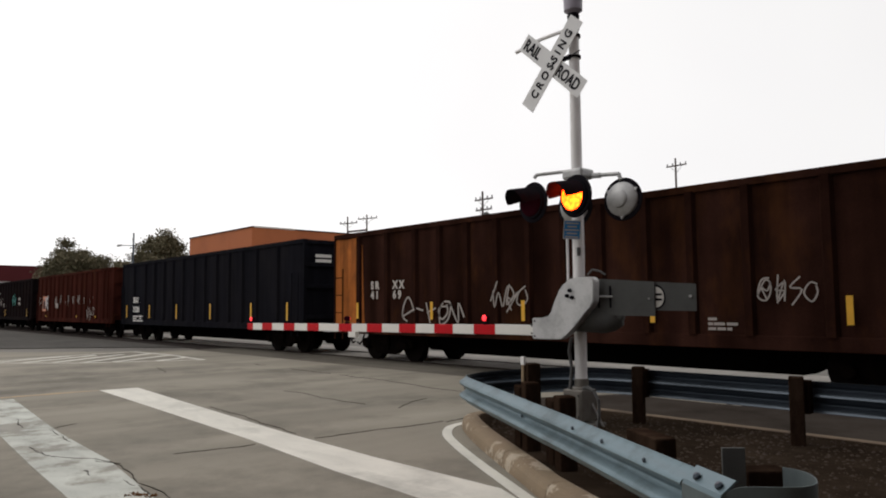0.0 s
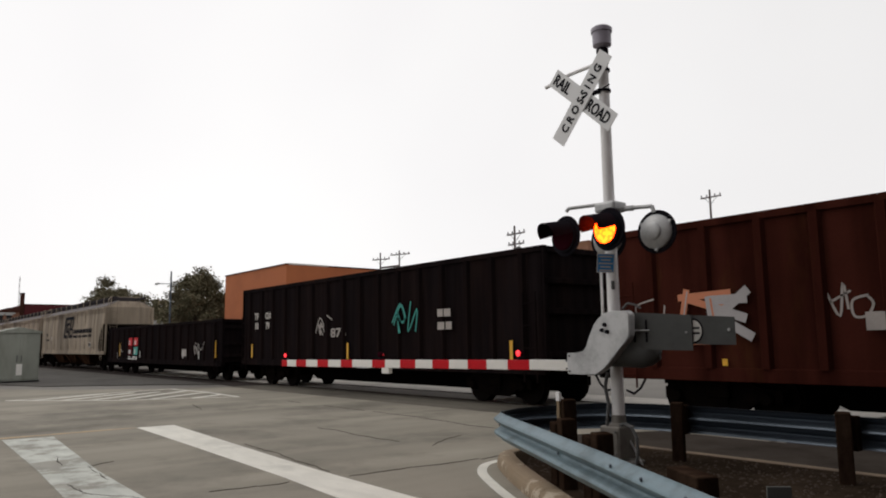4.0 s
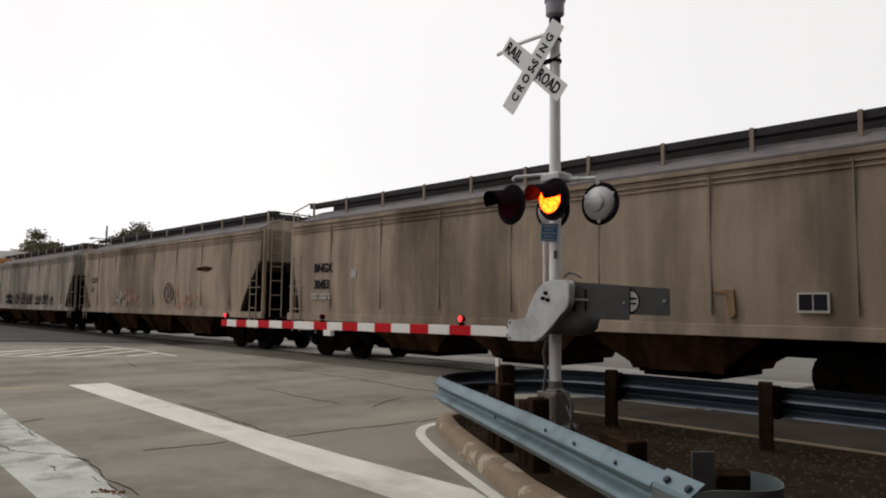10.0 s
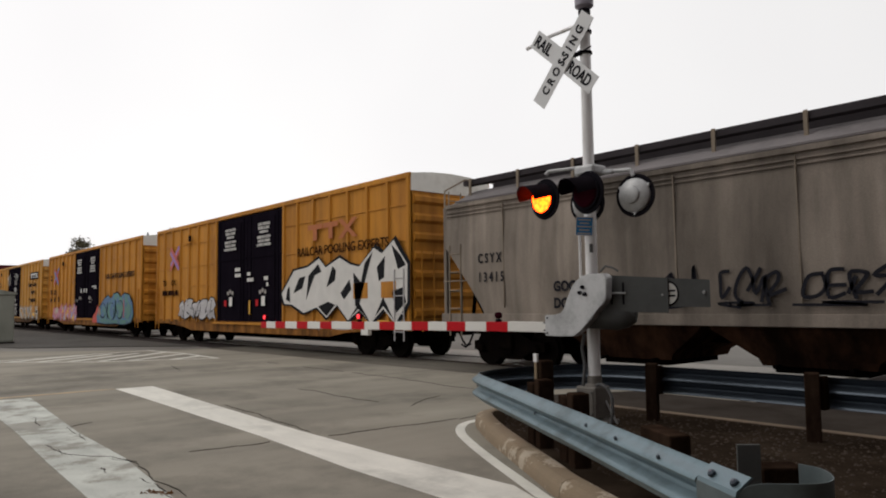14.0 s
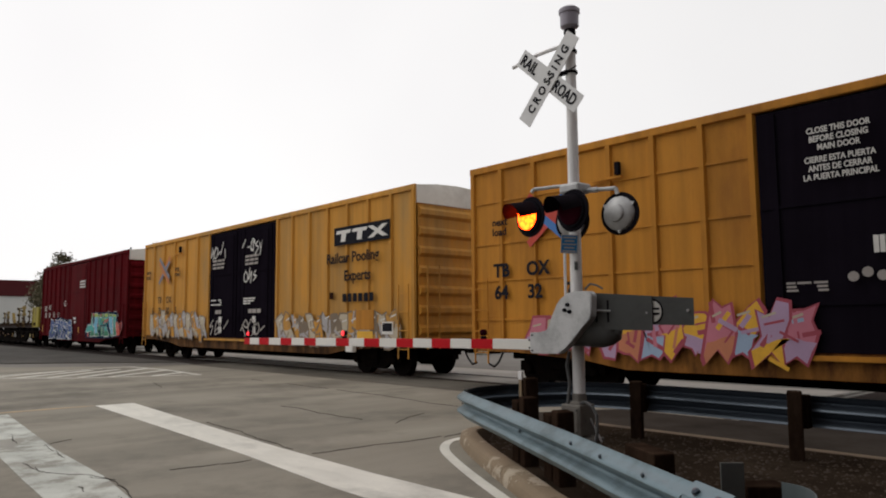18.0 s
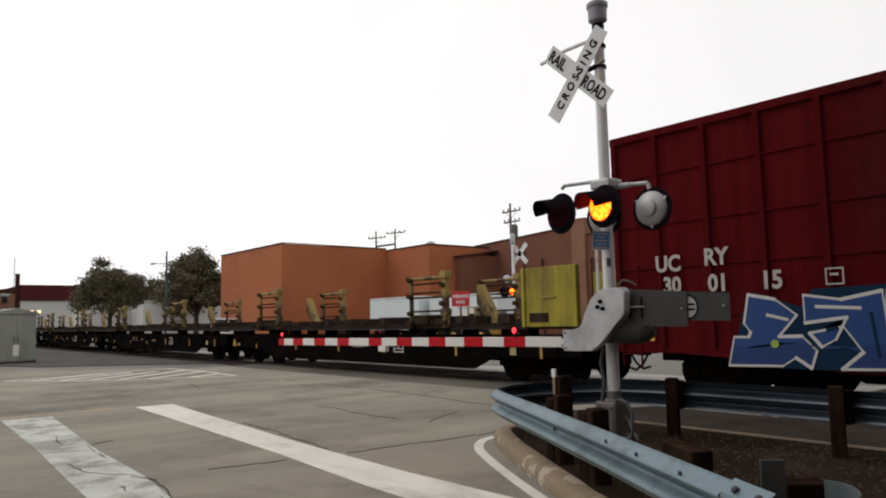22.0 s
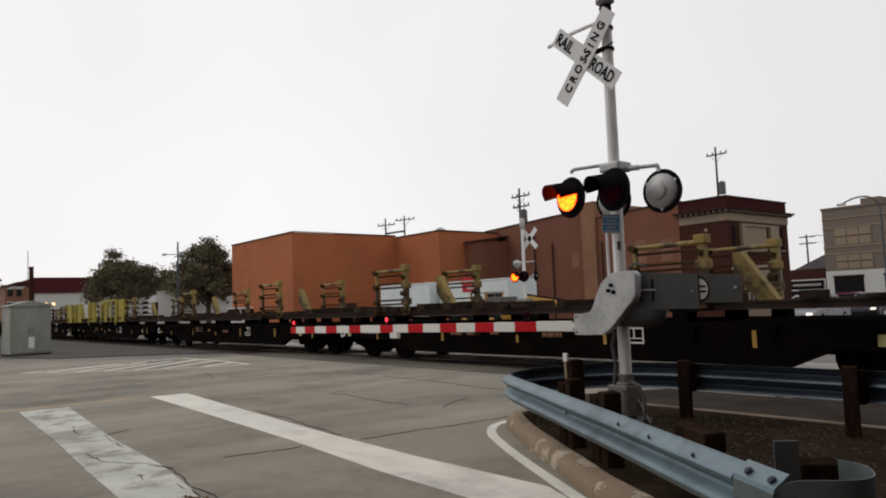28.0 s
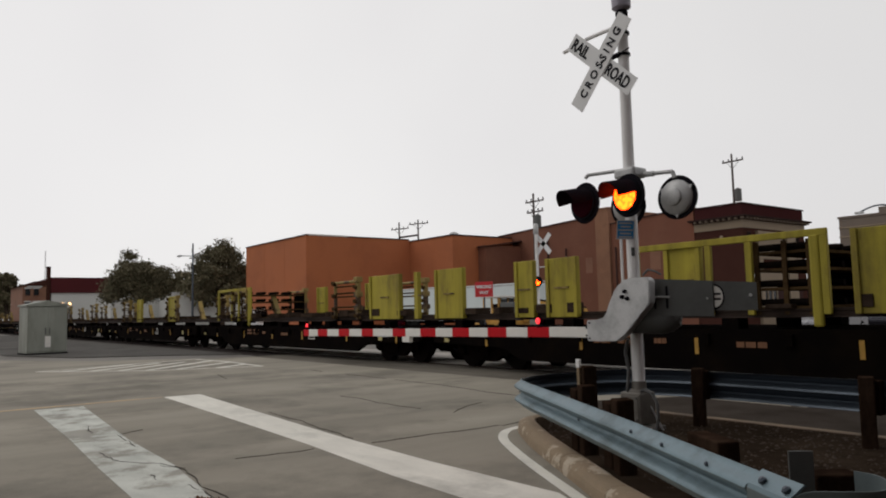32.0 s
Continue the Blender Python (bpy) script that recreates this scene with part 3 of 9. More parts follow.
# tar-filled cracks in the road
rng = random.Random(5)
CRACKS = [((-7.65, 3.00), (-7.56, 3.52)), ((-7.56, 3.52), (-7.56, 3.89)), ((-7.41, 4.57), (-7.38, 5.48)), ((-7.38, 5.48), (-7.27, 6.48)), ((-7.24, 6.46), (-7.46, 7.33)), ((-11.98, 6.70), (-11.48, 6.81)),
          ((-11.48, 6.81), (-10.69, 6.68)), ((-10.69, 6.68), (-9.39, 6.69)), ((-8.70, 6.81), (-9.10, 7.40)), ((-9.10, 7.40), (-9.28, 7.88)), ((-16.19, 9.23), (-14.25, 9.16)), ((-18.23, 9.29), (-17.39, 9.25)),
          ((-13.89, 9.20), (-12.11, 9.14)), ((-12.11, 9.14), (-10.42, 8.93)), ((-10.42, 8.93), (-9.53, 8.91)), ((-19.22, 7.02), (-17.43, 6.62)), ((-10.89, 4.80), (-9.56, 4.74)), ((-9.56, 4.74), (-7.82, 4.56)),
          ((-8.91, 1.97), (-8.33, 2.03)), ((-7.88, 2.30), (-7.54, 2.42)), ((-7.54, 2.42), (-6.61, 2.27)), ((-6.61, 2.27), (-5.90, 2.30)), ((-7.46, 2.07), (-7.34, 2.07)),
          ((-11.65, 2.33), (-10.64, 2.23)), ((-10.31, 2.44), (-9.73, 2.43)), ((-9.73, 2.43), (-9.16, 2.36)), ((-9.21, 1.98), (-8.83, 1.99)), ((-8.83, 1.99), (-8.48, 2.0)), ((-8.48, 2.0), (-7.96, 2.33)), ((-7.96, 2.33), (-7.55, 2.43)), ((-7.51, 2.11), (-7.21, 2.08)),
          ((-6.81, 2.23), (-6.53, 2.23)), ((-6.53, 2.23), (-6.09, 2.19)), ((-10.56, 2.82), (-10.31, 2.46)), ((-6.09, 2.19), (-5.2, 2.12))]
for a, b in CRACKS:
    a, b = Vector((*a, 0)), Vector((*b, 0))
    side = Vector((-(b - a).y, (b - a).x, 0)).normalized()
    n = max(5, int((b - a).length * 9))
    left, right = [], []
    drift = 0.0
    for i in range(n + 1):
        f = i / n
        drift = drift * 0.8 + rng.uniform(-0.022, 0.022)
        w = (0.0012 + 0.0075 * math.sin(math.pi * f) * rng.uniform(0.3, 1.2))
        p = a.lerp(b, f) + side * drift
        left.append(tuple((p + side * w)[:2]))
        right.append(tuple((p - side * w)[:2]))
    bm = bmesh.new()
    lo = [[bm.verts.new((x, y, z)) for x, y in line] for line in (left, right) for z in (0.0005, 0.0062)]
    for r0, r1 in ((lo[0], lo[1]), (lo[1], lo[3]), (lo[3], lo[2])):
        for i in range(n):
            bm.faces.new((r0[i], r0[i + 1], r1[i + 1], r1[i]))
    setting("crack", bm, M["patch"], "tar-filled crack in the road surface")

# dry weeds in the cracks
def weeds(x, y, seed, n=12, reach=0.07, rise=0.03):
    rng_ = random.Random(seed)
    verts_, faces_ = [], []
    for _ in range(n):
        a, ln = rng_.uniform(0, 2 * math.pi), reach * rng_.uniform(0.3, 1.0)
        px, py = x + rng_.uniform(-0.05, 0.05), y + rng_.uniform(-0.05, 0.05)
        dx, dy = math.cos(a), math.sin(a)
        i = len(verts_)
        verts_ += [(px - dy * 0.008, py + dx * 0.008, 0.005), (px + dy * 0.008, py - dx * 0.008, 0.005), (px + dx * ln * 0.6, py + dy * ln * 0.6, rise * rng_.uniform(0.5, 1.0)), (px + dx * ln, py + dy * ln, rise * rng_.uniform(0.05, 0.5))]
        faces_ += [(i, i + 1, i + 2), (i + 1, i + 3, i + 2)]
    me_ = bpy.data.meshes.new("weeds")
    me_.from_pydata(verts_, [], faces_)
    me_.materials.append(M["dry_weed"])
    tagged(new("weeds", me_), "small dry brown weed tuft growing in a crack", "weeds", kind="stuff")


for k, (x, y) in enumerate(((-6.09, 2.19), (-6.2, 2.1), (-5.95, 2.02))):
    weeds(x, y, 40 + k)

# kerbed island with dirt and gravel
KERB = [(-6.95, 7.35), (-6.98, 6.95), (-6.92, 6.52), (-6.70, 6.27), (-6.08, 5.82), (-5.58, 5.50), (-4.88, 5.07), (-4.27, 4.70), (-3.77, 4.40), (-2.6, 3.83), (-1.3, 3.25), (0.4, 2.5)]
kerb_path = smooth_path([(x, y, 0) for x, y in KERB], 6)
kerb_profile = [(0.0, 0.0), (-0.215, 0.0), (-0.215, 0.142), (-0.18, 0.152), (-0.12, 0.154), (-0.07, 0.146), (-0.035, 0.125), (-0.015, 0.09), (-0.005, 0.045)]
kerb = tagged(new("kerb"), "tan concrete kerb with worn paint patches round the island", "kerb", kind="structure")
n = len(kerb_path)
for k in range(0, n - 1, 12):
    seg = kerb_path[k:k + 13]
    if len(seg) > 1:
        part("kerb_stone", sweep(bmesh.new(), [p + (seg[-1] - seg[0]).normalized() * (0.006 if i == 0 else -0.006 if i == len(seg) - 1 else 0) for i, p in enumerate(seg)], [(-s, u) for s, u in kerb_profile]), M["kerb"], kerb)
inner = [(x, y) for x, y in [(-6.78, 7.45), (-6.80, 6.95), (-6.72, 6.62), (-6.54, 6.42), (-5.96, 6.0), (-5.45, 5.68), (-4.76, 5.25), (-3.65, 4.58), (-2.5, 4.02), (-1.2, 3.43), (0.5, 2.68)]]
isle = inner + [(4.58, 2.9), (4.58, 8.0), (-6.6, 8.0)]
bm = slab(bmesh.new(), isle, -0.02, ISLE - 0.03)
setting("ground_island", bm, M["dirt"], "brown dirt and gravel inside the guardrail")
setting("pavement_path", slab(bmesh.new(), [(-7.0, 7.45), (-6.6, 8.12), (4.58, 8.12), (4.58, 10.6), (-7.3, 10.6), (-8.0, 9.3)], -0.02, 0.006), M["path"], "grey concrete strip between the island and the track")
setting("kerb_back", box(bmesh.new(), -6.5, 4.58, 8.0, 8.13, -0.02, ISLE - 0.02, 0.015), M["path_edge"], "low concrete kerb behind the island")
# loose gravel, one object
verts, faces = [], []
rng = random.Random(11)
for k in range(7500):
    x, y = rng.uniform(-6.3, 2.6), rng.uniform(2.9, 7.95)
    if y < 3.2 + (-1.9 - x) * 0.52 + 0.2 and x < 0.5:
        continue
    if y < 2.95 + (0.5 - x) * 0.46:
        continue
    r = rng.choice((0.007, 0.009, 0.012, 0.015, 0.02, 0.026))
    i = len(verts)
    for dx, dy, dz in ((1, 0, 0), (0, 1, 0), (-1, 0, 0), (0, -1, 0), (0, 0, 0.8)):
        verts.append((x + r * dx * rng.uniform(0.7, 1.2), y + r * dy * rng.uniform(0.7, 1.2), ISLE - 0.031 + r * dz * rng.uniform(0.7, 1.1)))
    faces += [(i, i + 1, i + 4), (i + 1, i + 2, i + 4), (i + 2, i + 3, i + 4), (i + 3, i, i + 4)]
me = bpy.data.meshes.new("gravel")
me.from_pydata(verts, [], faces)
me.materials.append(M["stone"])
tagged(new("gravel", me), "loose brown gravel scattered over the dirt", "gravel", kind="stuff")


# ---- guardrail ----
def guardrail():
    g = thing("guardrail", "galvanised steel guardrail bent in a hairpin round the signal", "guardrail")
    wave = []
    for i in range(25):
        f = i / 24
        wave.append((-0.042 * math.cos(f * 4 * math.pi), 0.31 * (1 - f)))
    prof = [(s, u - 0.31) for s, u in wave] + [(s + 0.006, u - 0.31) for s, u in reversed(wave)]
    top = 0.68
    near = smooth_path([(-6.62, 6.28, top), (-6.36, 6.00, top), (-4.95, 5.20, top), (-4.22, 4.78, top), (-3.64, 4.455, top), (-2.79, 3.955, top), (-2.46, 3.76, top), (-2.02, 3.50, top)], 6)
    far = smooth_path([(-6.62, 6.30, top), (-6.68, 6.55, top + 0.005), (-6.56, 6.84, top + 0.02), (-6.30, 7.10, top + 0.04), (-6.0, 7.33, top + 0.06), (-5.5, 7.50, top + 0.075), (-4.9, 7.58, top + 0.08), (-3.9, 7.62, top + 0.08), (-2.8, 7.62, top + 0.08), (0.5, 7.6, top + 0.08), (4.5, 7.6, top + 0.08)], 6)
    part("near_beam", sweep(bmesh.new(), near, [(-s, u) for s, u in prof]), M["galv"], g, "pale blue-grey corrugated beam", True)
    # same beam as the near one, its shaded side painted as darker steel
    part("back_beam", sweep(bmesh.new(), far, prof), M["galv_dark"], g, "corrugated beam along the far side, shade painted into its steel", True)
    # end sleeve with a sloping top, then a smooth sheet bent round as a buffer
    sleeve = [(-2.00, 3.505, top + 0.006), (-1.86, 3.42, top + 0.006), (-1.70, 3.325, top + 0.006)]
    part("end_sleeve", sweep(bmesh.new(), sleeve, [(0.045, 0.004), (0.03, 0.010), (-0.05, -0.052), (-0.058, -0.078), (-0.05, -0.078), (0.03, -0.002)]), M["galv"], g, "bolted sleeve over the beam end", True)
    # upright faces get the darker copy, so their shade is in the colour
    part("sleeve_face", sweep(bmesh.new(), sleeve, [(-0.052, -0.074), (-0.060, -0.076), (-0.062, -0.33), (-0.054, -0.33)]), M["galv_shaded"], g, "flat front plate of the sleeve in a shaded tone", True)
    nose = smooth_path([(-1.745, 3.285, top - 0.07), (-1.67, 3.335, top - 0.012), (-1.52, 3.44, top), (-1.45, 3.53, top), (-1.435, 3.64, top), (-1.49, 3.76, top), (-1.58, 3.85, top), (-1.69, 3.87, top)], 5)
    part("end_shoe", sweep(bmesh.new(), nose, [(0.003, 0.0), (-0.003, 0.0), (-0.003, -0.33), (0.003, -0.33)]), M["galv_shaded"], g, "smooth bent end shoe of the rail in a shaded tone", True)
    for f in (0.10, 0.36, 0.62, 0.71, 0.90):
        p = near[int(f * (len(near) - 1))]
        for dz, out in ((-0.045, 0.03), (-0.155, -0.025)):
            if (dz > -0.1) != (f > 0.6):
                continue
            bm = lathe(bmesh.new(), p + Vector((-0.5 * out, -0.86 * out, dz)), (-0.5, -0.86, 0.1), [(0, 0.015), (0.008, 0.015), (0.014, 0.009)], 8)
            part("bolt", bm, M["galv_dark"], g)
    for x, y in ((-1.93, 3.435), (-1.76, 3.335)):
        part("bolt", lathe(bmesh.new(), (x, y, top - 0.022), (-0.35, -0.5, 1), [(0, 0.022), (0.012, 0.022), (0.022, 0.012)], 8), M["galv_dark"], g)
    return g


guardrail()
POSTS = [(-4.92, 7.47, 0.80, 0.079), (-3.08, 7.43, 0.81, 0.080), (-0.9, 7.43, 0.80, 0.08), (2.2, 7.43, 0.80, 0.08), (-5.83, 6.62, 0.84, 0.095), (-4.73, 5.34, 0.79, 0.085), (-3.97, 4.92, 0.76, 0.09)]
for x, y, h, r in POSTS:
    p = thing("guardrail_post", "short weathered square timber post bolted behind the guardrail", "post", "guardrail posts")
    p.location = (x, y, ISLE - 0.06)
    r *= 0.86
    log = part("log", box(bmesh.new(), -r, r, -r, r, 0, h - ISLE + 0.06, 0.014), M["timber"], p)
    log.matrix_basis = pose(0, 0, 0, 0.5, 0.4, 22 if y > 7 else -31)
# squared timber blocks that hold the beam off the posts
for x, y, w, d, z0, z1, a in ((-2.98, 4.66, 0.46, 0.16, 0.32, 0.60, -30), (-1.92, 4.13, 0.24, 0.16, 0.30, 0.60, 50), (-4.93, 5.44, 0.20, 0.12, 0.30, 0.735, -31), (-4.19, 5.05, 0.20, 0.12, 0.30, 0.705, -31)):
    p = thing("spacer_block", "dark squared timber block behind the guardrail beam", "block", "guardrail blocks", at=pose(x, y, 0, 0, 0, a))
    part("timber_block", box(bmesh.new(), -w / 2, w / 2, -d / 2, d / 2, ISLE - 0.05, z1, 0.012), M["timber"], p)
for x in (-4.90, -3.05, -0.9, 2.2):
    p = thing("spacer_block", "small dark timber block between post and back beam", "block", "guardrail blocks", at=pose(x + 0.02, 7.53, 0))
    part("timber_block", box(bmesh.new(), -0.05, 0.05, -0.05, 0.06, 0.44, 0.77, 0.01), M["timber"], p)
st = thing("marker_stake", "small white-topped plastic marker stake beside the guardrail", "stake", at=pose(-5.90, 6.53, ISLE - 0.05))
part("stake", box(bmesh.new(), -0.022, 0.022, -0.012, 0.012, 0, 0.74, 0.004), M["stake_wood"], st)
part("white_cap", box(bmesh.new(), -0.03, 0.03, -0.016, 0.016, 0.70, 0.80, 0.005), M["white_pole"], st)
st = thing("steel_tab", "upright flat steel tab at the end of the guardrail", "steel plate", at=pose(-1.865, 3.69, ISLE + 0.01, 0, 0, 45))
part("plate", box(bmesh.new(), -0.06, 0.06, -0.006, 0.006, 0, 0.60, 0.003), M["grey_box"], st)


# ---- crossing signal with gate ----
PX, PY = -5.27, 6.84


def lamp_head(parent, at, facing, name="signal_lamp", hood=True):
    """One round flasher: black backing disc, housing, hood; the lens turns a lit or a dark face to the road."""
    a = math.degrees(math.atan2(facing[1], facing[0])) + 90
    head = part(name, lathe(bmesh.new(), (0, 0.0, 0), (0, -1, 0), [(-0.012, 0.243), (0.0, 0.249), (0.012, 0.243)], 32), M["black"], parent, "round flasher lamp on a black backing disc", True)
    head.matrix_basis = pose(*at, 0, 0, a)  # local -y is the facing
    part("housing", lathe(bmesh.new(), (0, 0.0, 0), (0, 1, 0), [(0.0, 0.200), (0.03, 0.198), (0.05, 0.185), (0.075, 0.135), (0.085, 0.105), (0.115, 0.10), (0.125, 0.085)], 20), M["alu"], head, "silver cast lamp housing", True)
    for ang in (0, 120, 240):
        ear = part("housing_ear", slab(bmesh.new(), [(-0.045, 0.17), (0.045, 0.17), (0.0, 0.232)], 0.012, 0.035, "y"), M["alu"], head)
        ear.matrix_basis = pose(0, 0, 0, 0, ang + 180, 0)
    part("rim", lathe(bmesh.new(), (0, -0.012, 0), (0, -1, 0), [(0.0, 0.205), (0.03, 0.20), (0.03, 0.185)], 24), M["black"], head, "black lens rim", True)
    if hood:
        bmx = bmesh.new()
        rings = []
        for s in range(9):
            f = s / 8
            y = -0.03 - 0.35 * f
            ring = []
            spread = radians(82 + 22 * f)
            rad = 0.186 * (1 - 0.26 * f)
            for i in range(15):
                t = -spread + 2 * spread * i / 14
                ring.append(bmx.verts.new((rad * math.sin(t), y + 0.07 * f * (1 - math.cos(t)), rad * math.cos(t) + 0.004 - 0.012 * f)))
            rings.append(ring)
        for r0, r1 in zip(rings, rings[1:]):
            for i in range(14):
                bmx.faces.new((r0[i], r0[i + 1], r1[i + 1], r1[i]))
        bmesh.ops.solidify(bmx, geom=bmx.faces[:], thickness=0.006)
        part("hood", bmx, M["hood"], head, "black half-round hood", True)
    return head


def lens_piece(parent, at, r, lit, dark, depth=0.02):
    """A turning lens: the face towards local -y is lit, the other one dark."""
    bmx = bmesh.new()
    lathe(bmx, (0, 0, 0), (0, -1, 0), [(-depth, r * 0.6), (-depth * 0.7, r * 0.94), (0, r), (depth * 0.7, r * 0.94), (depth, r * 0.6)], 24)
    for f in bmx.faces:
        f.material_index = 0 if f.calc_center_median().y < -0.5 * depth else 1
    ob = part("lens", bmx, lit, parent, "signal lens with a lit and a dark face", True)
    ob.data.materials.append(dark)
    ob.matrix_basis = pose(*at)
    return ob


def flasher(head, r=0.176):
    return lens_piece(head, (0, -0.040, 0), r, M["lit"], M["dark_red_lens"], 0.03)


def crossbuck(parent, c, facing_y=-1.0):
    """Two crossed white blades, lettered, at c; facing -y."""
    for k, (ang, words) in enumerate(((-42.5, ("RAIL", "ROAD")), (49.0, ("CROSSING",)))):
        m = pose(*c) @ pose(0, -0.012 * k, 0, 90, 0, 0) @ pose(0, 0, 0, 0, 0, ang)
        blade = part("blade", box(bmesh.new(), -0.61, 0.61, -0.115, 0.115, 0.0, 0.006, 0.002), M["sign_white"], parent, "white lettered crossbuck blade")
        blade.matrix_basis = m
        if k == 0:
            lettering("word", words[0], 0.20, M["letter"], blade, pose(-0.57, -0.068, 0.008), 0.80, "black letters", 0.004)
            lettering("word", words[1], 0.20, M["letter"], blade, pose(0.12, -0.068, 0.008), 0.74, "black letters", 0.004)
        else:
            lettering("word", "CROSSING".replace("", " ").strip(), 0.155, M["letter"], blade, pose(0.0, -0.053, 0.008), 0.88, "black letters", 0.004, "CENTER")


FLASH = []  # (turning lens, half of the cycle in which it is lit)


def crossing_signal():
    s = thing("crossing_signal", "white railroad crossing mast with crossbuck, flashing red lamps and bell", "crossing signal", at=pose(PX, PY, 0))
    part("mast", lathe(bmesh.new(), (0, 0, 0.42), (0, 0, 1), [(0, 0.072), (1.4, 0.071), (4.55, 0.063), (4.62, 0.06)], 16), M["white_pole"], s, "white painted steel mast", True)
    part("bell", lathe(bmesh.new(), (0, 0, 5.06), (0, 0, 1), [(0, 0.05), (0.03, 0.10), (0.04, 0.112), (0.20, 0.115), (0.205, 0.128), (0.25, 0.13), (0.275, 0.10)], 20), M["bell_grey"], s, "grey electronic bell on the mast top", True)
    part("bell_bracket", lathe(bmesh.new(), (0, 0, 4.98), (0, 0, 1), [(0, 0.07), (0.06, 0.075), (0.10, 0.05)], 12), M["black"], s)
    crossbuck(s, (-0.26, -0.10, 4.475))
    bm = bmesh.new()
    tube(bm, (-0.92, -0.02, 4.83), (-0.50, -0.03, 4.88), 0.025)
    tube(bm, (-0.50, -0.03, 4.88), (0.02, 0.0, 4.90), 0.025)
    part("crossbuck_bracket", bm, M["white_pole"], s, "white bent bracket tube")
    for z in (4.78, 4.52):
        bm = lathe(bmesh.new(), (0, 0, z), (0, 0, 1), [(-0.015, 0.082), (0.015, 0.082)], 14)
        tube(bm, (0, -0.08, z), (0.16, -0.10, z + 0.02), 0.008, 6)
        part("clamp", bm, M["black"], s, "dark metal clamp band")
    part("clamp_arm", tube(bmesh.new(), (0, -0.07, 4.52), (-0.25, -0.10, 4.48), 0.03, 6), M["black"], s)
    # lamp cross-arm
    bm = bmesh.new()
    tube(bm, (-0.46, -0.24, 3.08), (-0.44, -0.22, 3.12), 0.022)
    tube(bm, (-0.44, -0.22, 3.12), (-0.04, -0.06, 3.13), 0.022)
    part("left_arm", bm, M["alu"], s, "grey lamp arm tube")
    bm = bmesh.new()
    tube(bm, (0.05, 0.02, 3.06), (0.52, 0.10, 3.035), 0.024)
    tube(bm, (0.52, 0.10, 3.035), (0.545, 0.10, 2.96), 0.024)
    lathe(bm, (0.20, 0.045, 3.05), (0.47, 0.08, -0.025), [(0, 0.034), (0.10, 0.034)], 10)
    part("right_arm", bm, M["alu"], s, "grey lamp arm tube")
    part("junction_head", box(bmesh.new(), -0.12, 0.17, -0.14, 0.12, 3.02, 3.14, 0.03), M["alu"], s, "grey junction head on the mast")
    l1 = lamp_head(s, (-0.465, -0.26, 2.78), (-0.12, -0.993))
    l2 = lamp_head(s, (0.185, -0.27, 2.78), (-0.12, -0.993))
    l3 = lamp_head(s, (0.555, 0.12, 2.737), (-0.06, 0.998), hood=False)
    l4 = lamp_head(s, (-0.19, 0.20, 2.735), (-0.06, 0.998), hood=False)
    FLASH.append((flasher(l1), 1))
    FLASH.append((flasher(l2), 0))
    blue = part("blue_sign", box(bmesh.new(), -0.10, 0.10, -0.004, 0.004, -0.112, 0.112, 0.003), M["blue_sign"], s, "small blue emergency notice sign")
    blue.matrix_basis = pose(-0.01, -0.10, 2.42, 0, 0, 36) @ pose(0, 0, 0, 0, 4, 0)
    for x0, x1, z0, z1 in ((-0.1, 0.1, 0.102, 0.112), (-0.1, 0.1, -0.112, -0.102), (-0.1, -0.092, -0.102, 0.102), (0.092, 0.1, -0.102, 0.102)):
        part("sign_border", box(bmesh.new(), x0, x1, -0.0065, -0.0045, z0, z1), M["pale_stencil"], blue, "white sign border")
    for k, (w, dz) in enumerate(((0.15, 0.075), (0.11, 0.035), (0.16, -0.005), (0.12, -0.045), (0.15, -0.085))):
        part("text_bar", box(bmesh.new(), -w / 2, w / 2, -0.008, -0.005, dz - 0.008, dz + 0.008), M["grey_mark"], blue, "unreadable line of white text")
    part("mast_sticker", box(bmesh.new(), -0.02, 0.02, -0.004, 0.004, -0.05, 0.05), M["grey_box"], s).matrix_basis = pose(0.05, -0.06, 2.16, 0, 0, 38)
    bm = bmesh.new()
    tube(bm, (-0.115, -0.06, 1.75), (-0.115, -0.06, 2.34), 0.016, 8)
    part("conduit", bm, M["white_pole"], s)
    # junction box and foundation
    part("base_box", box(bmesh.new(), -0.16, 0.12, -0.15, 0.13, 0.20, 0.56, 0.02), M["foot_metal"], s, "dull cast aluminium junction base")
    part("base_cover", box(bmesh.new(), -0.13, 0.09, -0.158, -0.149, 0.24, 0.52, 0.003), M["foot_metal"], s, "bolted cover of the junction base")
    for dx, dz in ((-0.11, 0.26), (0.07, 0.26), (-0.11, 0.50), (0.07, 0.50)):
        part("cover_bolt", lathe(bmesh.new(), (dx, -0.158, dz), (0, -1, 0), [(0, 0.012), (0.012, 0.009)], 6), M["pipe"], s)
    part("mast_collar", lathe(bmesh.new(), (0, 0, 0.54), (0, 0, 1), [(0, 0.12), (0.03, 0.12), (0.05, 0.085), (0.14, 0.082)], 16), M["foot_metal"], s, "cast collar round the mast foot", True)
    part("base_plate", box(bmesh.new(), -0.20, 0.20, -0.20, 0.20, 0.10, 0.18, 0.015), M["concrete"], s)
    bm = bmesh.new()
    p = [(0.05, -0.06, 0.56), (0.14, -0.09, 0.60), (0.25, -0.10, 0.56), (0.31, -0.10, 0.46), (0.315, -0.10, 0.30), (0.28, -0.10, 0.14)]
    for a, b in zip(p, p[1:]):
        tube(bm, a, b, 0.018, 8)
    part("ground_cable", bm, M["pipe"], s)
    bm = bmesh.new()
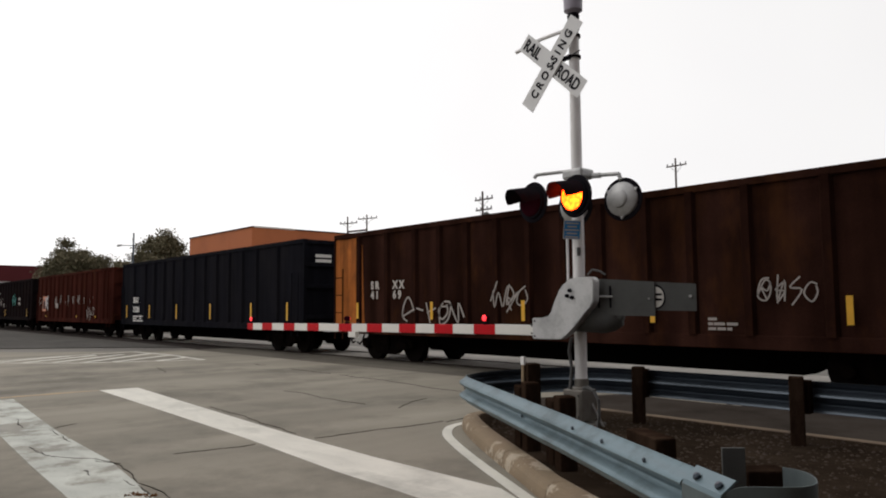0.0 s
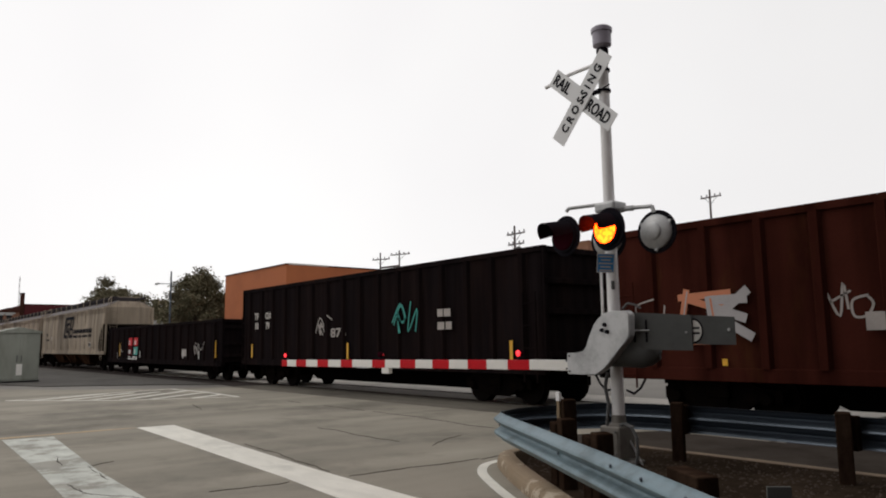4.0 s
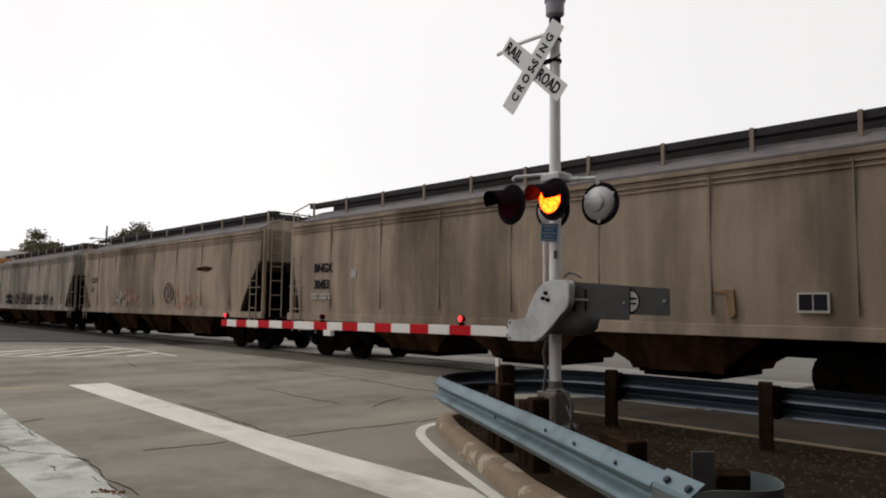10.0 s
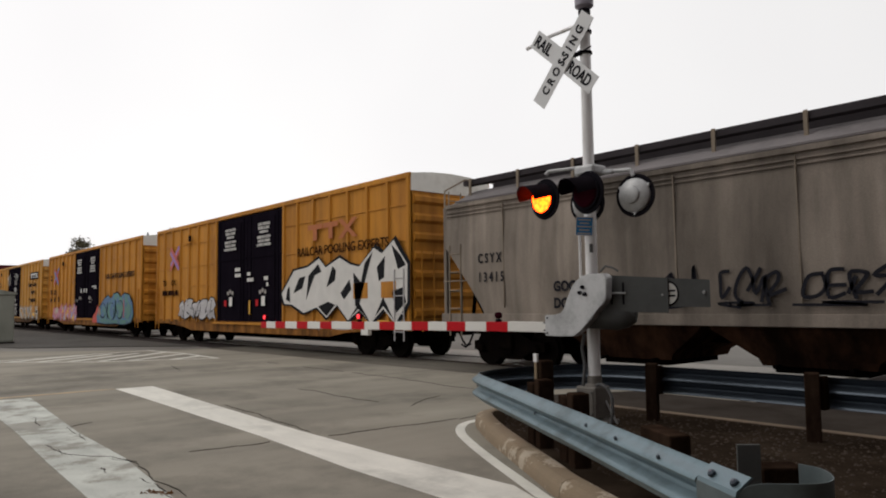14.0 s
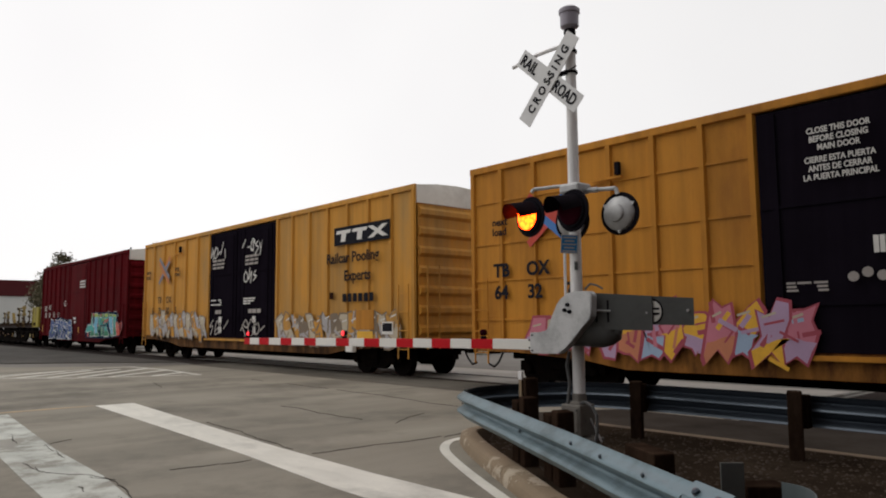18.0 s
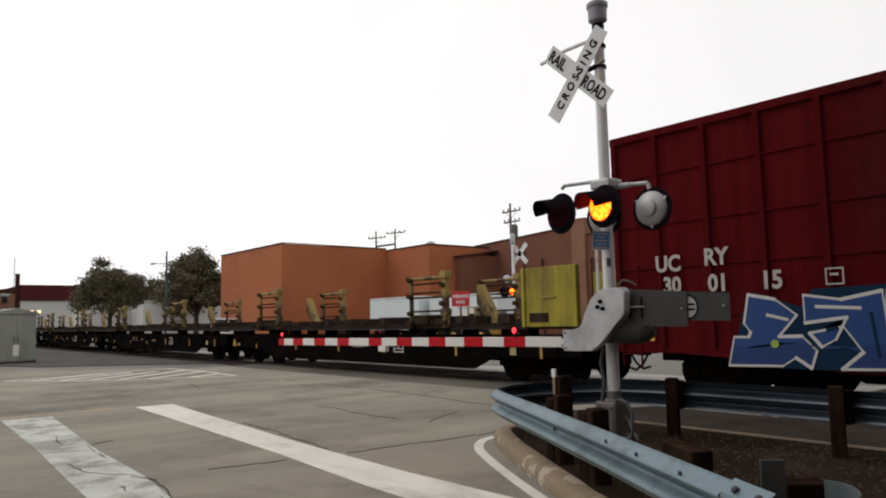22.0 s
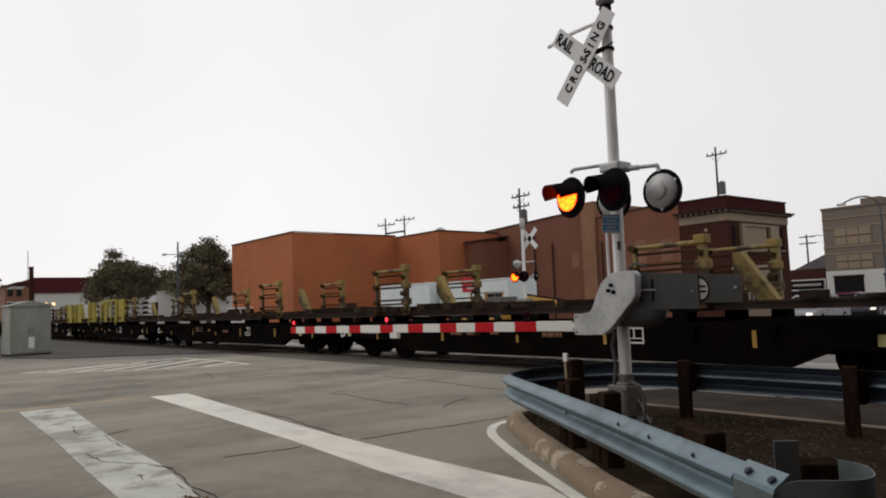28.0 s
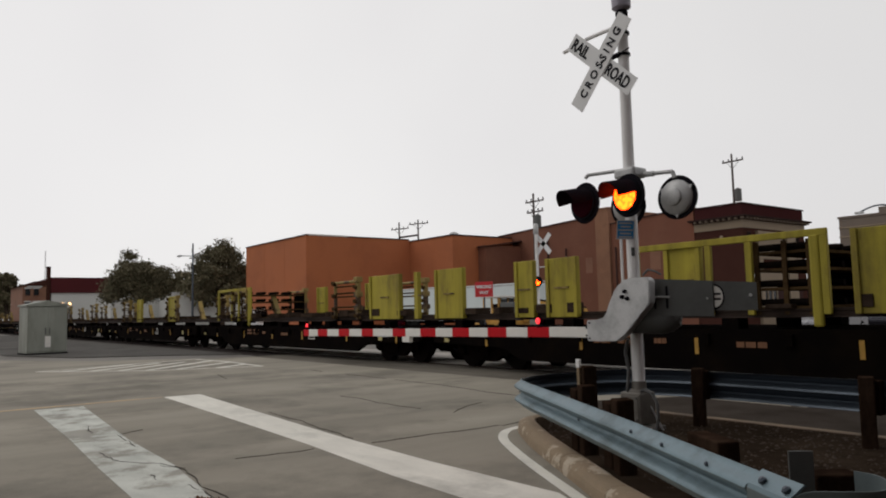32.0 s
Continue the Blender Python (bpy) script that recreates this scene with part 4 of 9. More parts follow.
    p = [(-0.05, -0.10, 1.16), (-0.085, -0.11, 1.0), (-0.055, -0.10, 0.80), (-0.09, -0.10, 0.56)]
    for a, b in zip(p, p[1:]):
        tube(bm, a, b, 0.02, 8)
    part("flexible_conduit", bm, M["pipe"], s)
    for ang in (20, 70):
        c = pose(0, 0, 0, 0, 0, ang)
        bm = bmesh.new()
        tube(bm, c @ Vector((0.12, 0, 0.40)), c @ Vector((0.26, 0, 0.12)), 0.012, 6)
        part("brace", bm, M["alu"], s)
    return s


def crossing_gate():
    g = thing("crossing_gate", "lowered red and white striped crossing gate arm with grey counterweights", "crossing gate", at=pose(PX, PY, 0))
    arm_y, z = -0.23, 1.24
    # arm pieces alternate white and red, with a long white piece at the joint
    x_end = -7.93
    cuts = [-0.45, -1.14, -1.53, -1.935, -2.32, -2.725, -3.11, -3.525, -3.92, -4.33, -4.705, -5.315, -5.69, -6.12, -6.51, -6.94, -7.33, -7.70, x_end]
    for k, (x1, x0) in enumerate(zip(cuts, cuts[1:])):
        zz = z - 0.072 * ((x0 + x1) / 2 + 0.5) / (x_end + 0.5)
        part("stripe", box(bmesh.new(), x0, x1, arm_y - 0.03, arm_y + 0.03, zz - 0.062, zz + 0.062, 0.004), M["arm_white"] if k % 2 == 0 else M["red_paint"], g, "white stripe" if k % 2 == 0 else "red stripe")
    part("arm_joint", box(bmesh.new(), -5.16, -4.86, arm_y - 0.036, arm_y + 0.036, 1.125, 1.145, 0.003), M["alu"], g, "metal splice under the arm joint")
    part("joint_box", box(bmesh.new(), -4.42, -4.22, arm_y - 0.035, arm_y + 0.035, 1.05, 1.14, 0.006), M["arm_white"], g, "small white box hung under the arm")
    # S-shaped carrier
    prof = [(-0.483, 1.140), (-0.271, 1.137), (-0.054, 1.143), (0.061, 1.217), (0.207, 1.347), (0.263, 1.43), (0.364, 1.499), (0.419, 1.567), (0.432, 1.803), (0.388, 1.848), (0.195, 1.850), (0.076, 1.830), (-0.007, 1.765), (-0.065, 1.715), (-0.135, 1.572), (-0.175, 1.455), (-0.225, 1.40), (-0.308, 1.381), (-0.483, 1.384)]
    bm = slab(bmesh.new(), prof, -0.30, -0.19, "y")
    bmesh.ops.bevel(bm, geom=bm.edges[:], offset=0.010, segments=2, affect="EDGES")
    part("carrier", bm, M["alu"], g, "grey cast S-shaped arm carrier")
    for dx, dz in ((-0.44, 1.17), (-0.44, 1.35), (-0.52, 1.20), (-0.52, 1.29)):
        part("bolt", lathe(bmesh.new(), (dx, -0.262 if dx < -0.5 else -0.302, dz), (0, -1, 0), [(0, 0.012), (0.012, 0.009)], 6), M["black"], g)
    def turned(name, bm_, mat, label="", smooth_=False):
        ob = part(name, bm_, mat, g, label, smooth_)
        ob.matrix_basis = pose(0, -0.25, 0, 0, 0, 25)
        return ob
    turned("weight_plate", slab(bmesh.new(), [(0.31, 1.42), (0.99, 1.405), (0.99, 1.785), (0.31, 1.835)], -0.02, 0.01, "y"), M["grey_box"], "long grey counterweight plate")
    turned("weight_plate", slab(bmesh.new(), [(0.97, 1.47), (1.42, 1.46), (1.42, 1.755), (0.97, 1.785)], 0.012, 0.045, "y"), M["grey_box"], "short grey counterweight plate")
    turned("weight_block", box(bmesh.new(), 0.30, 0.64, 0.015, 0.16, 1.36, 1.60, 0.02), M["grey_box"])
    turned("mechanism", lathe(bmesh.new(), (0.02, 0.13, 1.38), (1, 0, 0), [(0, 0.10), (0.04, 0.15), (0.40, 0.17), (0.52, 0.14), (0.60, 0.08)], 18), M["grey_box"], "grey gate drive housing", True)
    for dx in (0.38, 0.51):
        turned("slot", box(bmesh.new(), dx - 0.011, dx + 0.011, -0.026, -0.021, 1.50, 1.745), M["black"], "dark adjusting slot")
    turned("clamp_rod", tube(bmesh.new(), (0.26, -0.036, 1.63), (0.54, -0.036, 1.625), 0.012, 6), M["alu"])
    # worn white half-disc mark at the plate's end
    for r, y0, y1, mt in ((0.135, 0.006, 0.0115, "black"), (0.115, 0.002, 0.006, "arm_white")):
        pts = [(1.0 + 0.75 * r * math.sin(t), 1.615 + r * math.cos(t)) for t in [math.pi * i / 14 for i in range(15)]]
        turned("half_disc", slab(bmesh.new(), pts, y0, y1, "y"), M[mt], "worn half-disc mark")
    for dz in (0.03, -0.025):
        turned("mark_bar", box(bmesh.new(), 1.0, 1.065, -0.003, 0.0015, 1.615 + dz - 0.012, 1.615 + dz + 0.01), M["black"])
    turned("bolt", lathe(bmesh.new(), (1.36, 0.012, 1.62), (0, -1, 0), [(0, 0.018), (0.03, 0.014)], 8), M["alu"])
    turned("bolt", lathe(bmesh.new(), (0.93, -0.02, 1.60), (0, -1, 0), [(0, 0.014), (0.015, 0.012)], 8), M["alu"])
    for dx, dz in ((0.10, 1.70), (0.13, 1.62), (0.06, 1.64)):
        part("bolt", lathe(bmesh.new(), (dx, -0.30, dz), (0, -1, 0), [(0, 0.024), (0.03, 0.02)], 8), M["black"], g)
    bm = bmesh.new()
    p = [(0.30, -0.24, 1.87), (0.36, -0.22, 1.93), (0.44, -0.2, 1.91), (0.50, -0.18, 1.87)]
    for a, b in zip(p, p[1:]):
        tube(bm, a, b, 0.012, 6)
    part("cable", bm, M["pipe"], g)
    # three arm lamps
    for k, (dx, phase) in enumerate(((-1.33, 0), (-4.50, 1), (-7.78, 2))):
        zl = z - 0.072 * (dx + 0.5) / (x_end + 0.5) + 0.07
        lamp = part("arm_lamp", lathe(bmesh.new(), (dx, arm_y, zl - 0.01), (0, 0, 1), [(0, 0.035), (0.02, 0.045), (0.04, 0.03)], 10), M["black"], g, "small lamp on the gate arm")
        turn = lens_piece(lamp, (dx, arm_y, zl + 0.075), 0.042, M["lit_red"], M["dark_red_lens"], 0.045)
        if phase < 2:
            FLASH.append((turn, phase))
    return g


crossing_signal()
crossing_gate()


def far_signal():
    """The mast that faces the other way, beyond the track."""
    s = thing("far_crossing_signal", "distant white crossing mast seen from behind with lit red lamp", "crossing signal", at=pose(-23.2, 23.2, 0))
    part("mast", lathe(bmesh.new(), (0, 0, 0), (0, 0, 1), [(0, 0.08), (4.9, 0.07)], 12), M["white_pole"], s, "white painted steel mast", True)
    for ang in (45, -45):
        b = part("blade", box(bmesh.new(), -0.61, 0.61, -0.115, 0.115, 0, 0.01), M["sign_white"], s, "bare back of a white crossbuck blade")
        b.matrix_basis = pose(0.32, 0.12, 4.45, 90, 0, 0) @ pose(0, 0, 0, 0, 0, ang)
    part("bell", lathe(bmesh.new(), (0, 0, 4.9), (0, 0, 1), [(0, 0.08), (0.06, 0.12), (0.4, 0.12), (0.5, 0.08)], 12), M["alu"], s, "", True)
    bm = bmesh.new()
    tube(bm, (-0.6, -0.05, 3.4), (0.6, 0.05, 3.4), 0.03)
    tube(bm, (-0.3, -0.05, 2.75), (0.75, 0.05, 2.75), 0.03)
    part("lamp_arm", bm, M["alu"], s)
    a = lamp_head(s, (-0.5, -0.1, 2.75), (0.45, -0.9))
    b = lamp_head(s, (0.12, -0.15, 2.75), (0.45, -0.9))
    lamp_head(s, (-0.55, 0.1, 3.35), (-0.9, 0.4), hood=False)
    lamp_head(s, (0.62, 0.1, 2.75), (0.9, 0.4), hood=False)
    FLASH.append((flasher(a), 1))
    FLASH.append((flasher(b), 0))
    part("relay_case", box(bmesh.new(), -0.35, 0.25, -0.25, 0.25, 0, 1.75, 0.02), M["cabinet"], s, "pale relay case at the mast foot")


far_signal()

# signal cabinet on the far side of the road
def signal_cabinet():
    c = thing("signal_cabinet", "large weathered aluminium signal cabinet with double doors", "cabinet", at=pose(-38.6, 5.75, -0.03, 0, 0, 6) @ Matrix.Diagonal((0.86, 0.86, 1.0, 1.0)))
    part("body", box(bmesh.new(), -0.85, 0.85, -0.98, 0.98, 0.08, 2.25, 0.03), M["cabinet"], c)
    roof = slab(bmesh.new(), [(-1.06, 2.25), (1.06, 2.25), (1.06, 2.32), (0.0, 2.52), (-1.06, 2.32)], -0.92, 0.92, "x")
    part("roof", roof, M["cabinet"], c, "low gabled aluminium roof")
    for y0, y1 in ((-0.92, -0.01), (0.01, 0.92)):
        d = part("door", box(bmesh.new(), 0.85, 0.875, y0, y1, 0.16, 2.16, 0.006), M["cabinet"], c, "plain aluminium door")
        part("handle", box(bmesh.new(), 0.875, 0.91, (0.86 if y0 > 0 else -0.90) * 0.12 - 0.02, (0.86 if y0 > 0 else -0.90) * 0.12 + 0.02, 0.95, 1.25, 0.004), M["grey_box"], d)
    part("notice", box(bmesh.new(), 0.876, 0.88, -0.12, 0.16, 0.35, 0.85), M["arm_white"], c, "faded pale notice panel")
    part("plinth", box(bmesh.new(), -0.9, 0.9, -1.02, 1.02, 0, 0.09, 0.01), M["black"], c)
    part("vent", box(bmesh.new(), 0.86, 0.885, -0.08, 0.08, 2.28, 2.36), M["black"], c)


signal_cabinet()


# ---- the train ----
CAR = {}  # shared meshes


def shared(key, build, material_, smooth=False):
    if key not in CAR:
        CAR[key] = mesh_of(key.split("/")[0], build(), material_, smooth)
    return CAR[key]


def wheel_mesh():
    bm = bmesh.new()
    lathe(bm, (0, -0.07, 0), (0, 1, 0), [(0.0, 0.20), (0.0, 0.44), (0.10, 0.455), (0.12, 0.49), (0.15, 0.49), (0.15, 0.20)], 20)
    return bm


def axle_mesh():
    return tube(bmesh.new(), (0, -0.95, 0), (0, 0.95, 0), 0.075, 10)


def frame_mesh():
    pts = [(-1.15, 0.40), (-0.72, 0.40), (-0.42, 0.22), (0.42, 0.22), (0.72, 0.40), (1.15, 0.40), (1.15, 0.62), (0.75, 0.66), (0.35, 0.84), (-0.35, 0.84), (-0.75, 0.66), (-1.15, 0.62)]
    bm = slab(bmesh.new(), pts, -0.07, 0.07, "y")
    box(bm, -0.16, 0.16, -0.12, 0.12, 0.34, 0.66)
    for dx in (-0.88, 0.88):
        lathe(bm, (dx, -0.16, 0.46), (0, 1, 0), [(0, 0.10), (0.05, 0.13), (0.2, 0.13)], 12)
    return bm


def truck(car, x, r=0.46):
    """A two-axle truck under a car: bolster > sideframes, wheels, axles."""
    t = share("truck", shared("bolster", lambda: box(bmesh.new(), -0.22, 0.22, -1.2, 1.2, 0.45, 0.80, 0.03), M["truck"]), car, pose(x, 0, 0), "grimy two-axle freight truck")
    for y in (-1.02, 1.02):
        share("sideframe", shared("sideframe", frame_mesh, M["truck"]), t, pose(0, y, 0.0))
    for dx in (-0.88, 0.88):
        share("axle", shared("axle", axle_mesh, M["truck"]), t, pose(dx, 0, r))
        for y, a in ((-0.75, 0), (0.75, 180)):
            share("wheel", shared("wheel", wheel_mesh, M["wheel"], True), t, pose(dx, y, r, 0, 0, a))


def coupler_mesh():
    bm = box(bmesh.new(), 0.0, 0.62, -0.08, 0.08, 0.72, 0.92, 0.02)
    slab(bm, [(0.55, -0.16), (0.78, -0.20), (0.86, -0.05), (0.72, 0.02), (0.70, 0.16), (0.55, 0.14)], 0.68, 0.96)
    return bm


def hose_mesh():
    bm = bmesh.new()
    p = [(0.05, 0.28, 0.75), (0.22, 0.26, 0.50), (0.45, 0.20, 0.36), (0.70, 0.12, 0.42)]
    for a, b in zip(p, p[1:]):
        tube(bm, a, b, 0.025, 6)
    return bm


def running_gear(car, half, inset=2.0):
    for x in (-half + inset, half - inset):
        truck(car, x)
    for a, x in ((0, half), (180, -half)):
        c = share("coupler", shared("coupler", coupler_mesh, M["truck"]), car, pose(x - 0.1, 0, 0, 0, 0, a))
        share("air_hose", shared("air_hose", hose_mesh, M["black"]), c)


def ladder(car, x, y, z0, z1, width, material_, along="x", rungs=None):
    """Two stiles and rungs; seen on a side (along x) or on an end (along y)."""
    bm = bmesh.new()
    rungs = rungs or max(3, int((z1 - z0) / 0.42))
    d = Vector((1, 0, 0)) if along == "x" else Vector((0, 1, 0))
    a, b = Vector((x, y, 0)) - d * width / 2, Vector((x, y, 0)) + d * width / 2
    for p in (a, b):
        tube(bm, p + Vector((0, 0, z0)), p + Vector((0, 0, z1)), 0.02, 6)
    for k in range(rungs):
        z = Vector((0, 0, z0 + (z1 - z0) * (k + 0.5) / rungs))
        tube(bm, a + z, b + z, 0.014, 6)
    return part("ladder", bm, material_, car, "steel ladder")


def bars(car, x, z, w, h, rows_, material_, y=-1.56, seed=1, name="stencil_bar", cover=0.8, label=""):
    """Lines of unreadable stencil as plain bars."""
    r = random.Random(seed)
    for k in range(rows_):
        zz = z - k * h * 1.7
        xx = x
        while xx < x + w * 0.98:
            ww = r.uniform(0.18, 0.45) * w
            if r.random() < cover:
                part(name, box(bmesh.new(), xx, min(x + w, xx + ww * 0.85), y - 0.003, y, zz - h, zz), material_, car, label)
            xx += ww


def stroke(bm, p, q, w, y0, y1):
    """A fat straight paint stroke from p to q in the side's plane."""
    p, q = Vector((p[0], 0, p[1])), Vector((q[0], 0, q[1]))
    d = (q - p).normalized()
    n = Vector((-d.z, 0, d.x)) * w / 2
    p, q = p - d * w * 0.35, q + d * w * 0.35
    slab(bm, [((p - n).x, (p - n).z), ((q - n).x, (q - n).z), ((q + n).x, (q + n).z), ((p + n).x, (p + n).z)], y0, y1, "y")


def spray(car, x, z, w, h, colours, y=-1.57, seed=1, letters=6, lean=0.2, edge="g_black"):
    """Sprayed graffiti: crowded fat strokes, each group with an outline and a fill."""
    r = random.Random(seed)
    step = w / letters
    forms = [((0, 0, 0, 1), (0, 1, 1, 1), (0, 0.5, 0.8, 0.5)), ((0, 0, 0.5, 1), (0.5, 1, 1, 0)), ((1, 1, 0, 0.75), (0, 0.75, 1, 0.3), (1, 0.3, 0, 0)),
             ((0, 0, 0, 1), (0, 1, 1, 0), (1, 0, 1, 1)), ((0, 1, 0, 0), (0, 0, 1, 0.1), (1, 0.1, 1, 0.9)), ((0, 0, 0, 1), (0, 0.5, 1, 1), (0, 0.5, 1, 0)), ((0, 0, 1, 0), (1, 0, 0.8, 1), (0.8, 1, 0.1, 0.9), (0.1, 0.9, 0, 0.1))]
    for k in range(letters):
        ox, oz = x + step * k + 0.1 * step, z + r.uniform(-0.06, 0.06) * h
        sw, sh = step * r.uniform(0.95, 1.35), h * r.uniform(0.85, 1.08)
        th = min(step, h) * r.uniform(0.22, 0.36)
        yy = y - 0.004 * (k % 2)
        form = r.choice(forms) + r.choice(forms)[:2]
        jit = [r.uniform(-0.24, 0.24) for _ in range(4 * len(form))]
        for i, (a, b, c_, d) in enumerate(form):
            j = jit[4 * i:4 * i + 4]
            p = (ox + (a + j[0]) * sw + lean * (b + j[1]) * sh, oz + (b + j[1]) * sh)
            q = (ox + (c_ + j[2]) * sw + lean * (d + j[3]) * sh, oz + (d + j[3]) * sh)
            dy = 0.0002 * i
            if edge:
                bm = bmesh.new()
                stroke(bm, p, q, th * 1.35, yy - 0.0015 - dy, yy)
                part("graffiti", bm, M[edge], car, "sprayed graffiti outline")
            bm = bmesh.new()
            stroke(bm, p, q, th, yy - 0.0030 - dy, yy - 0.0018)
            part("graffiti", bm, M[colours[k % len(colours)]], car, "sprayed graffiti stroke")
            if i == 0:
                bm = bmesh.new()
                stroke(bm, (p[0] + th * 0.15, p[1]), (q[0] + th * 0.15, q[1]), th * 0.22, yy - 0.0045, yy - 0.0036)
                part("graffiti", bm, M[colours[(k + 1) % len(colours)]], car, "sprayed graffiti highlight")


def piece(car, x, z, w, h, fills, shades, y, seed, letters, edge="g_black", shine="g_white", lean=0.15):
    """A sprayed piece: fat crowded letter forms with an outline, a lower tone, slits and a highlight."""
    r = random.Random(seed)
    step = w / letters
    for k in range(letters):
        cx, cz = x + step * (k + 0.5), z + h * (0.5 + r.uniform(-0.05, 0.05))
        sw, sh = step * r.uniform(0.56, 0.70), h * 0.5 * r.uniform(0.88, 1.08)
        pts = []
        for i in range(12):
            a = 2 * math.pi * (i + r.uniform(-0.3, 0.3)) / 12
            ca, sa = math.cos(a), math.sin(a)
            q = 1.0 / max(abs(ca), abs(sa)) ** 0.9 * r.choice((0.55, 0.8, 0.95, 1.0, 1.08))
            pts.append((cx + ca * q * sw + lean * sa * q * sh, cz + sa * q * sh))
        yy = y - 0.0040 * (k % 2)
        wide = [(cx + (a - cx) * (1 + 0.055 / sw), cz + (b - cz) * (1 + 0.05 / sh)) for a, b in pts]
        part("graffiti", slab(bmesh.new(), wide, yy - 0.0010, yy, "y"), M[edge], car, "sprayed graffiti outline")
        part("graffiti", slab(bmesh.new(), pts, yy - 0.0018, yy - 0.0012, "y"), M[fills[k % len(fills)]], car, "sprayed graffiti letter")
        level = cz - sh * r.uniform(0.0, 0.35)
        low = [(a, min(b, level + 0.12 * sh * math.sin(7 * a))) for a, b in pts]
        part("graffiti", slab(bmesh.new(), low, yy - 0.0024, yy - 0.0020, "y"), M[shades[k % len(shades)]], car, "lower tone of a graffiti letter")
        for q in range(5):
            a, b = cx + r.uniform(-0.65, 0.6) * sw, cz + r.uniform(-0.8, 0.45) * sh
            bm = bmesh.new()
            ang = r.choice((1.35, 1.7, 0.2, -0.5, 0.9))
            ln = sh * r.uniform(0.3, 0.7)
            stroke(bm, (a, b), (a + math.cos(ang) * ln, b + math.sin(ang) * ln), r.uniform(0.03, 0.09), yy - 0.0027 - 0.0002 * q, yy - 0.0026)
            part("graffiti", bm, M[edge] if q < 3 else M[r.choice(shades + fills)], car, "slit or streak in a graffiti letter")
        bm = bmesh.new()
        stroke(bm, (cx - 0.5 * sw, cz + 0.55 * sh), (cx + r.uniform(-0.1, 0.3) * sw, cz + 0.68 * sh), 0.04, yy - 0.0039, yy - 0.0037)
        part("graffiti", bm, M[shine], car, "pale graffiti highlight")


def bold(car, pts, fill, low, level, y, w):
    """One cut-out graffiti letter: a filled form, a darker foot and a white line round it."""
    part("graffiti", slab(bmesh.new(), pts, y - 0.002, y, "y"), M[fill], car, "bold graffiti letter")
    part("graffiti", slab(bmesh.new(), [(a, min(b, level + 0.06 * math.sin(5 * a))) for a, b in pts], y - 0.0026, y - 0.0022, "y"), M[low], car, "darker foot of a graffiti letter")
    bm = bmesh.new()
    for k, (p, q) in enumerate(zip(pts, pts[1:] + pts[:1])):
        stroke(bm, p, q, w * (0.6 + 0.8 * (k % 3) / 2), y - 0.0034 - 0.0002 * (k % 2), y - 0.0030)
    part("graffiti", bm, M["g_white"], car, "white line round a graffiti letter")


def scrawl(car, x, z, w, h, material_, y=-1.57, seed=1, n=5, r0=0.022):
    """A thin sprayed tag: quick glyph-like strokes, some looping."""
    r = random.Random(seed)
    step = w / n
    kinds = ([(0, 0), (0.1, 1)], [(0, 1), (0.35, 0), (0.6, 0.9), (0.95, 0.05)], [(0.9, 0.9), (0.2, 1.0), (0, 0.5), (0.3, 0), (0.95, 0.15)], [(0, 0), (0.15, 1), (0.8, 0.85), (0.7, 0.5), (0.1, 0.45), (0.95, 0)],
             [(0.5, 1), (0, 0.6), (0.2, 0), (0.8, 0.1), (0.95, 0.7), (0.5, 1)], [(0, 0.9), (0.4, 0.2), (0.75, 1.0), (0.6, -0.2)], [(0, 0.5), (0.9, 0.65)], [(0.9, 1), (0.1, 0.8), (0.8, 0.4), (0, 0)])
    for k in range(n):
        for _ in range(2 if r.random() < 0.4 else 1):
            kind = r.choice(kinds)
            sx, sz = step * r.uniform(0.75, 1.0), h * r.uniform(0.7, 1.05)
            dz = r.uniform(-0.1, 0.1) * h
            ca, sa = math.cos(0.7 * r.uniform(-1, 1)), math.sin(0.7 * r.uniform(-1, 1))
            bent = [(0.5 + (a - 0.5) * ca - (b - 0.5) * sa + r.uniform(-0.12, 0.12), 0.5 + (a - 0.5) * sa + (b - 0.5) * ca + r.uniform(-0.12, 0.12)) for a, b in kind]
            pts = smooth_path([(x + step * k + a * sx + 0.15 * b * sz, 0, z + dz + b * sz) for a, b in bent], 4)
            bm = bmesh.new()
            prev = None
            for i, p in enumerate(pts):
                d = (pts[min(i + 1, len(pts) - 1)] - pts[max(i - 1, 0)])
                d = d.normalized() if d.length > 1e-6 else Vector((1, 0, 0))
                q = Vector((-d.z, 0, d.x)) * r0 * 0.75
                row = [bm.verts.new((c.x, yy, c.z)) for c, yy in ((p - q, y), (p + q, y), (p + q, y - 0.004), (p - q, y - 0.004))]
                if prev:
                    for j in range(4):
                        bm.faces.new((prev[j], prev[(j + 1) % 4], row[(j + 1) % 4], row[j]))
                prev = row
            part("graffiti", bm, material_, car, "thin sprayed tag")


def smear(car, x, z, w, h, seed, n=16):
    """Faded spray: thin, half rubbed-off dashes."""
    r = random.Random(seed)
    for k in range(n):
        bm = bmesh.new()
        a = (x + r.uniform(0, w), z + r.uniform(0, h))
        ang, ln = r.choice((0.2, 0.9, -0.8, 1.4)) + r.uniform(-0.3, 0.3), r.uniform(0.15, 0.4)
        stroke(bm, a, (a[0] + math.cos(ang) * ln, a[1] + math.sin(ang) * ln), r.uniform(0.02, 0.05), HF - 0.004 - 0.0003 * k, HF + 0.01)
        part("graffiti", bm, M["smear"], car, "faded orange spray")


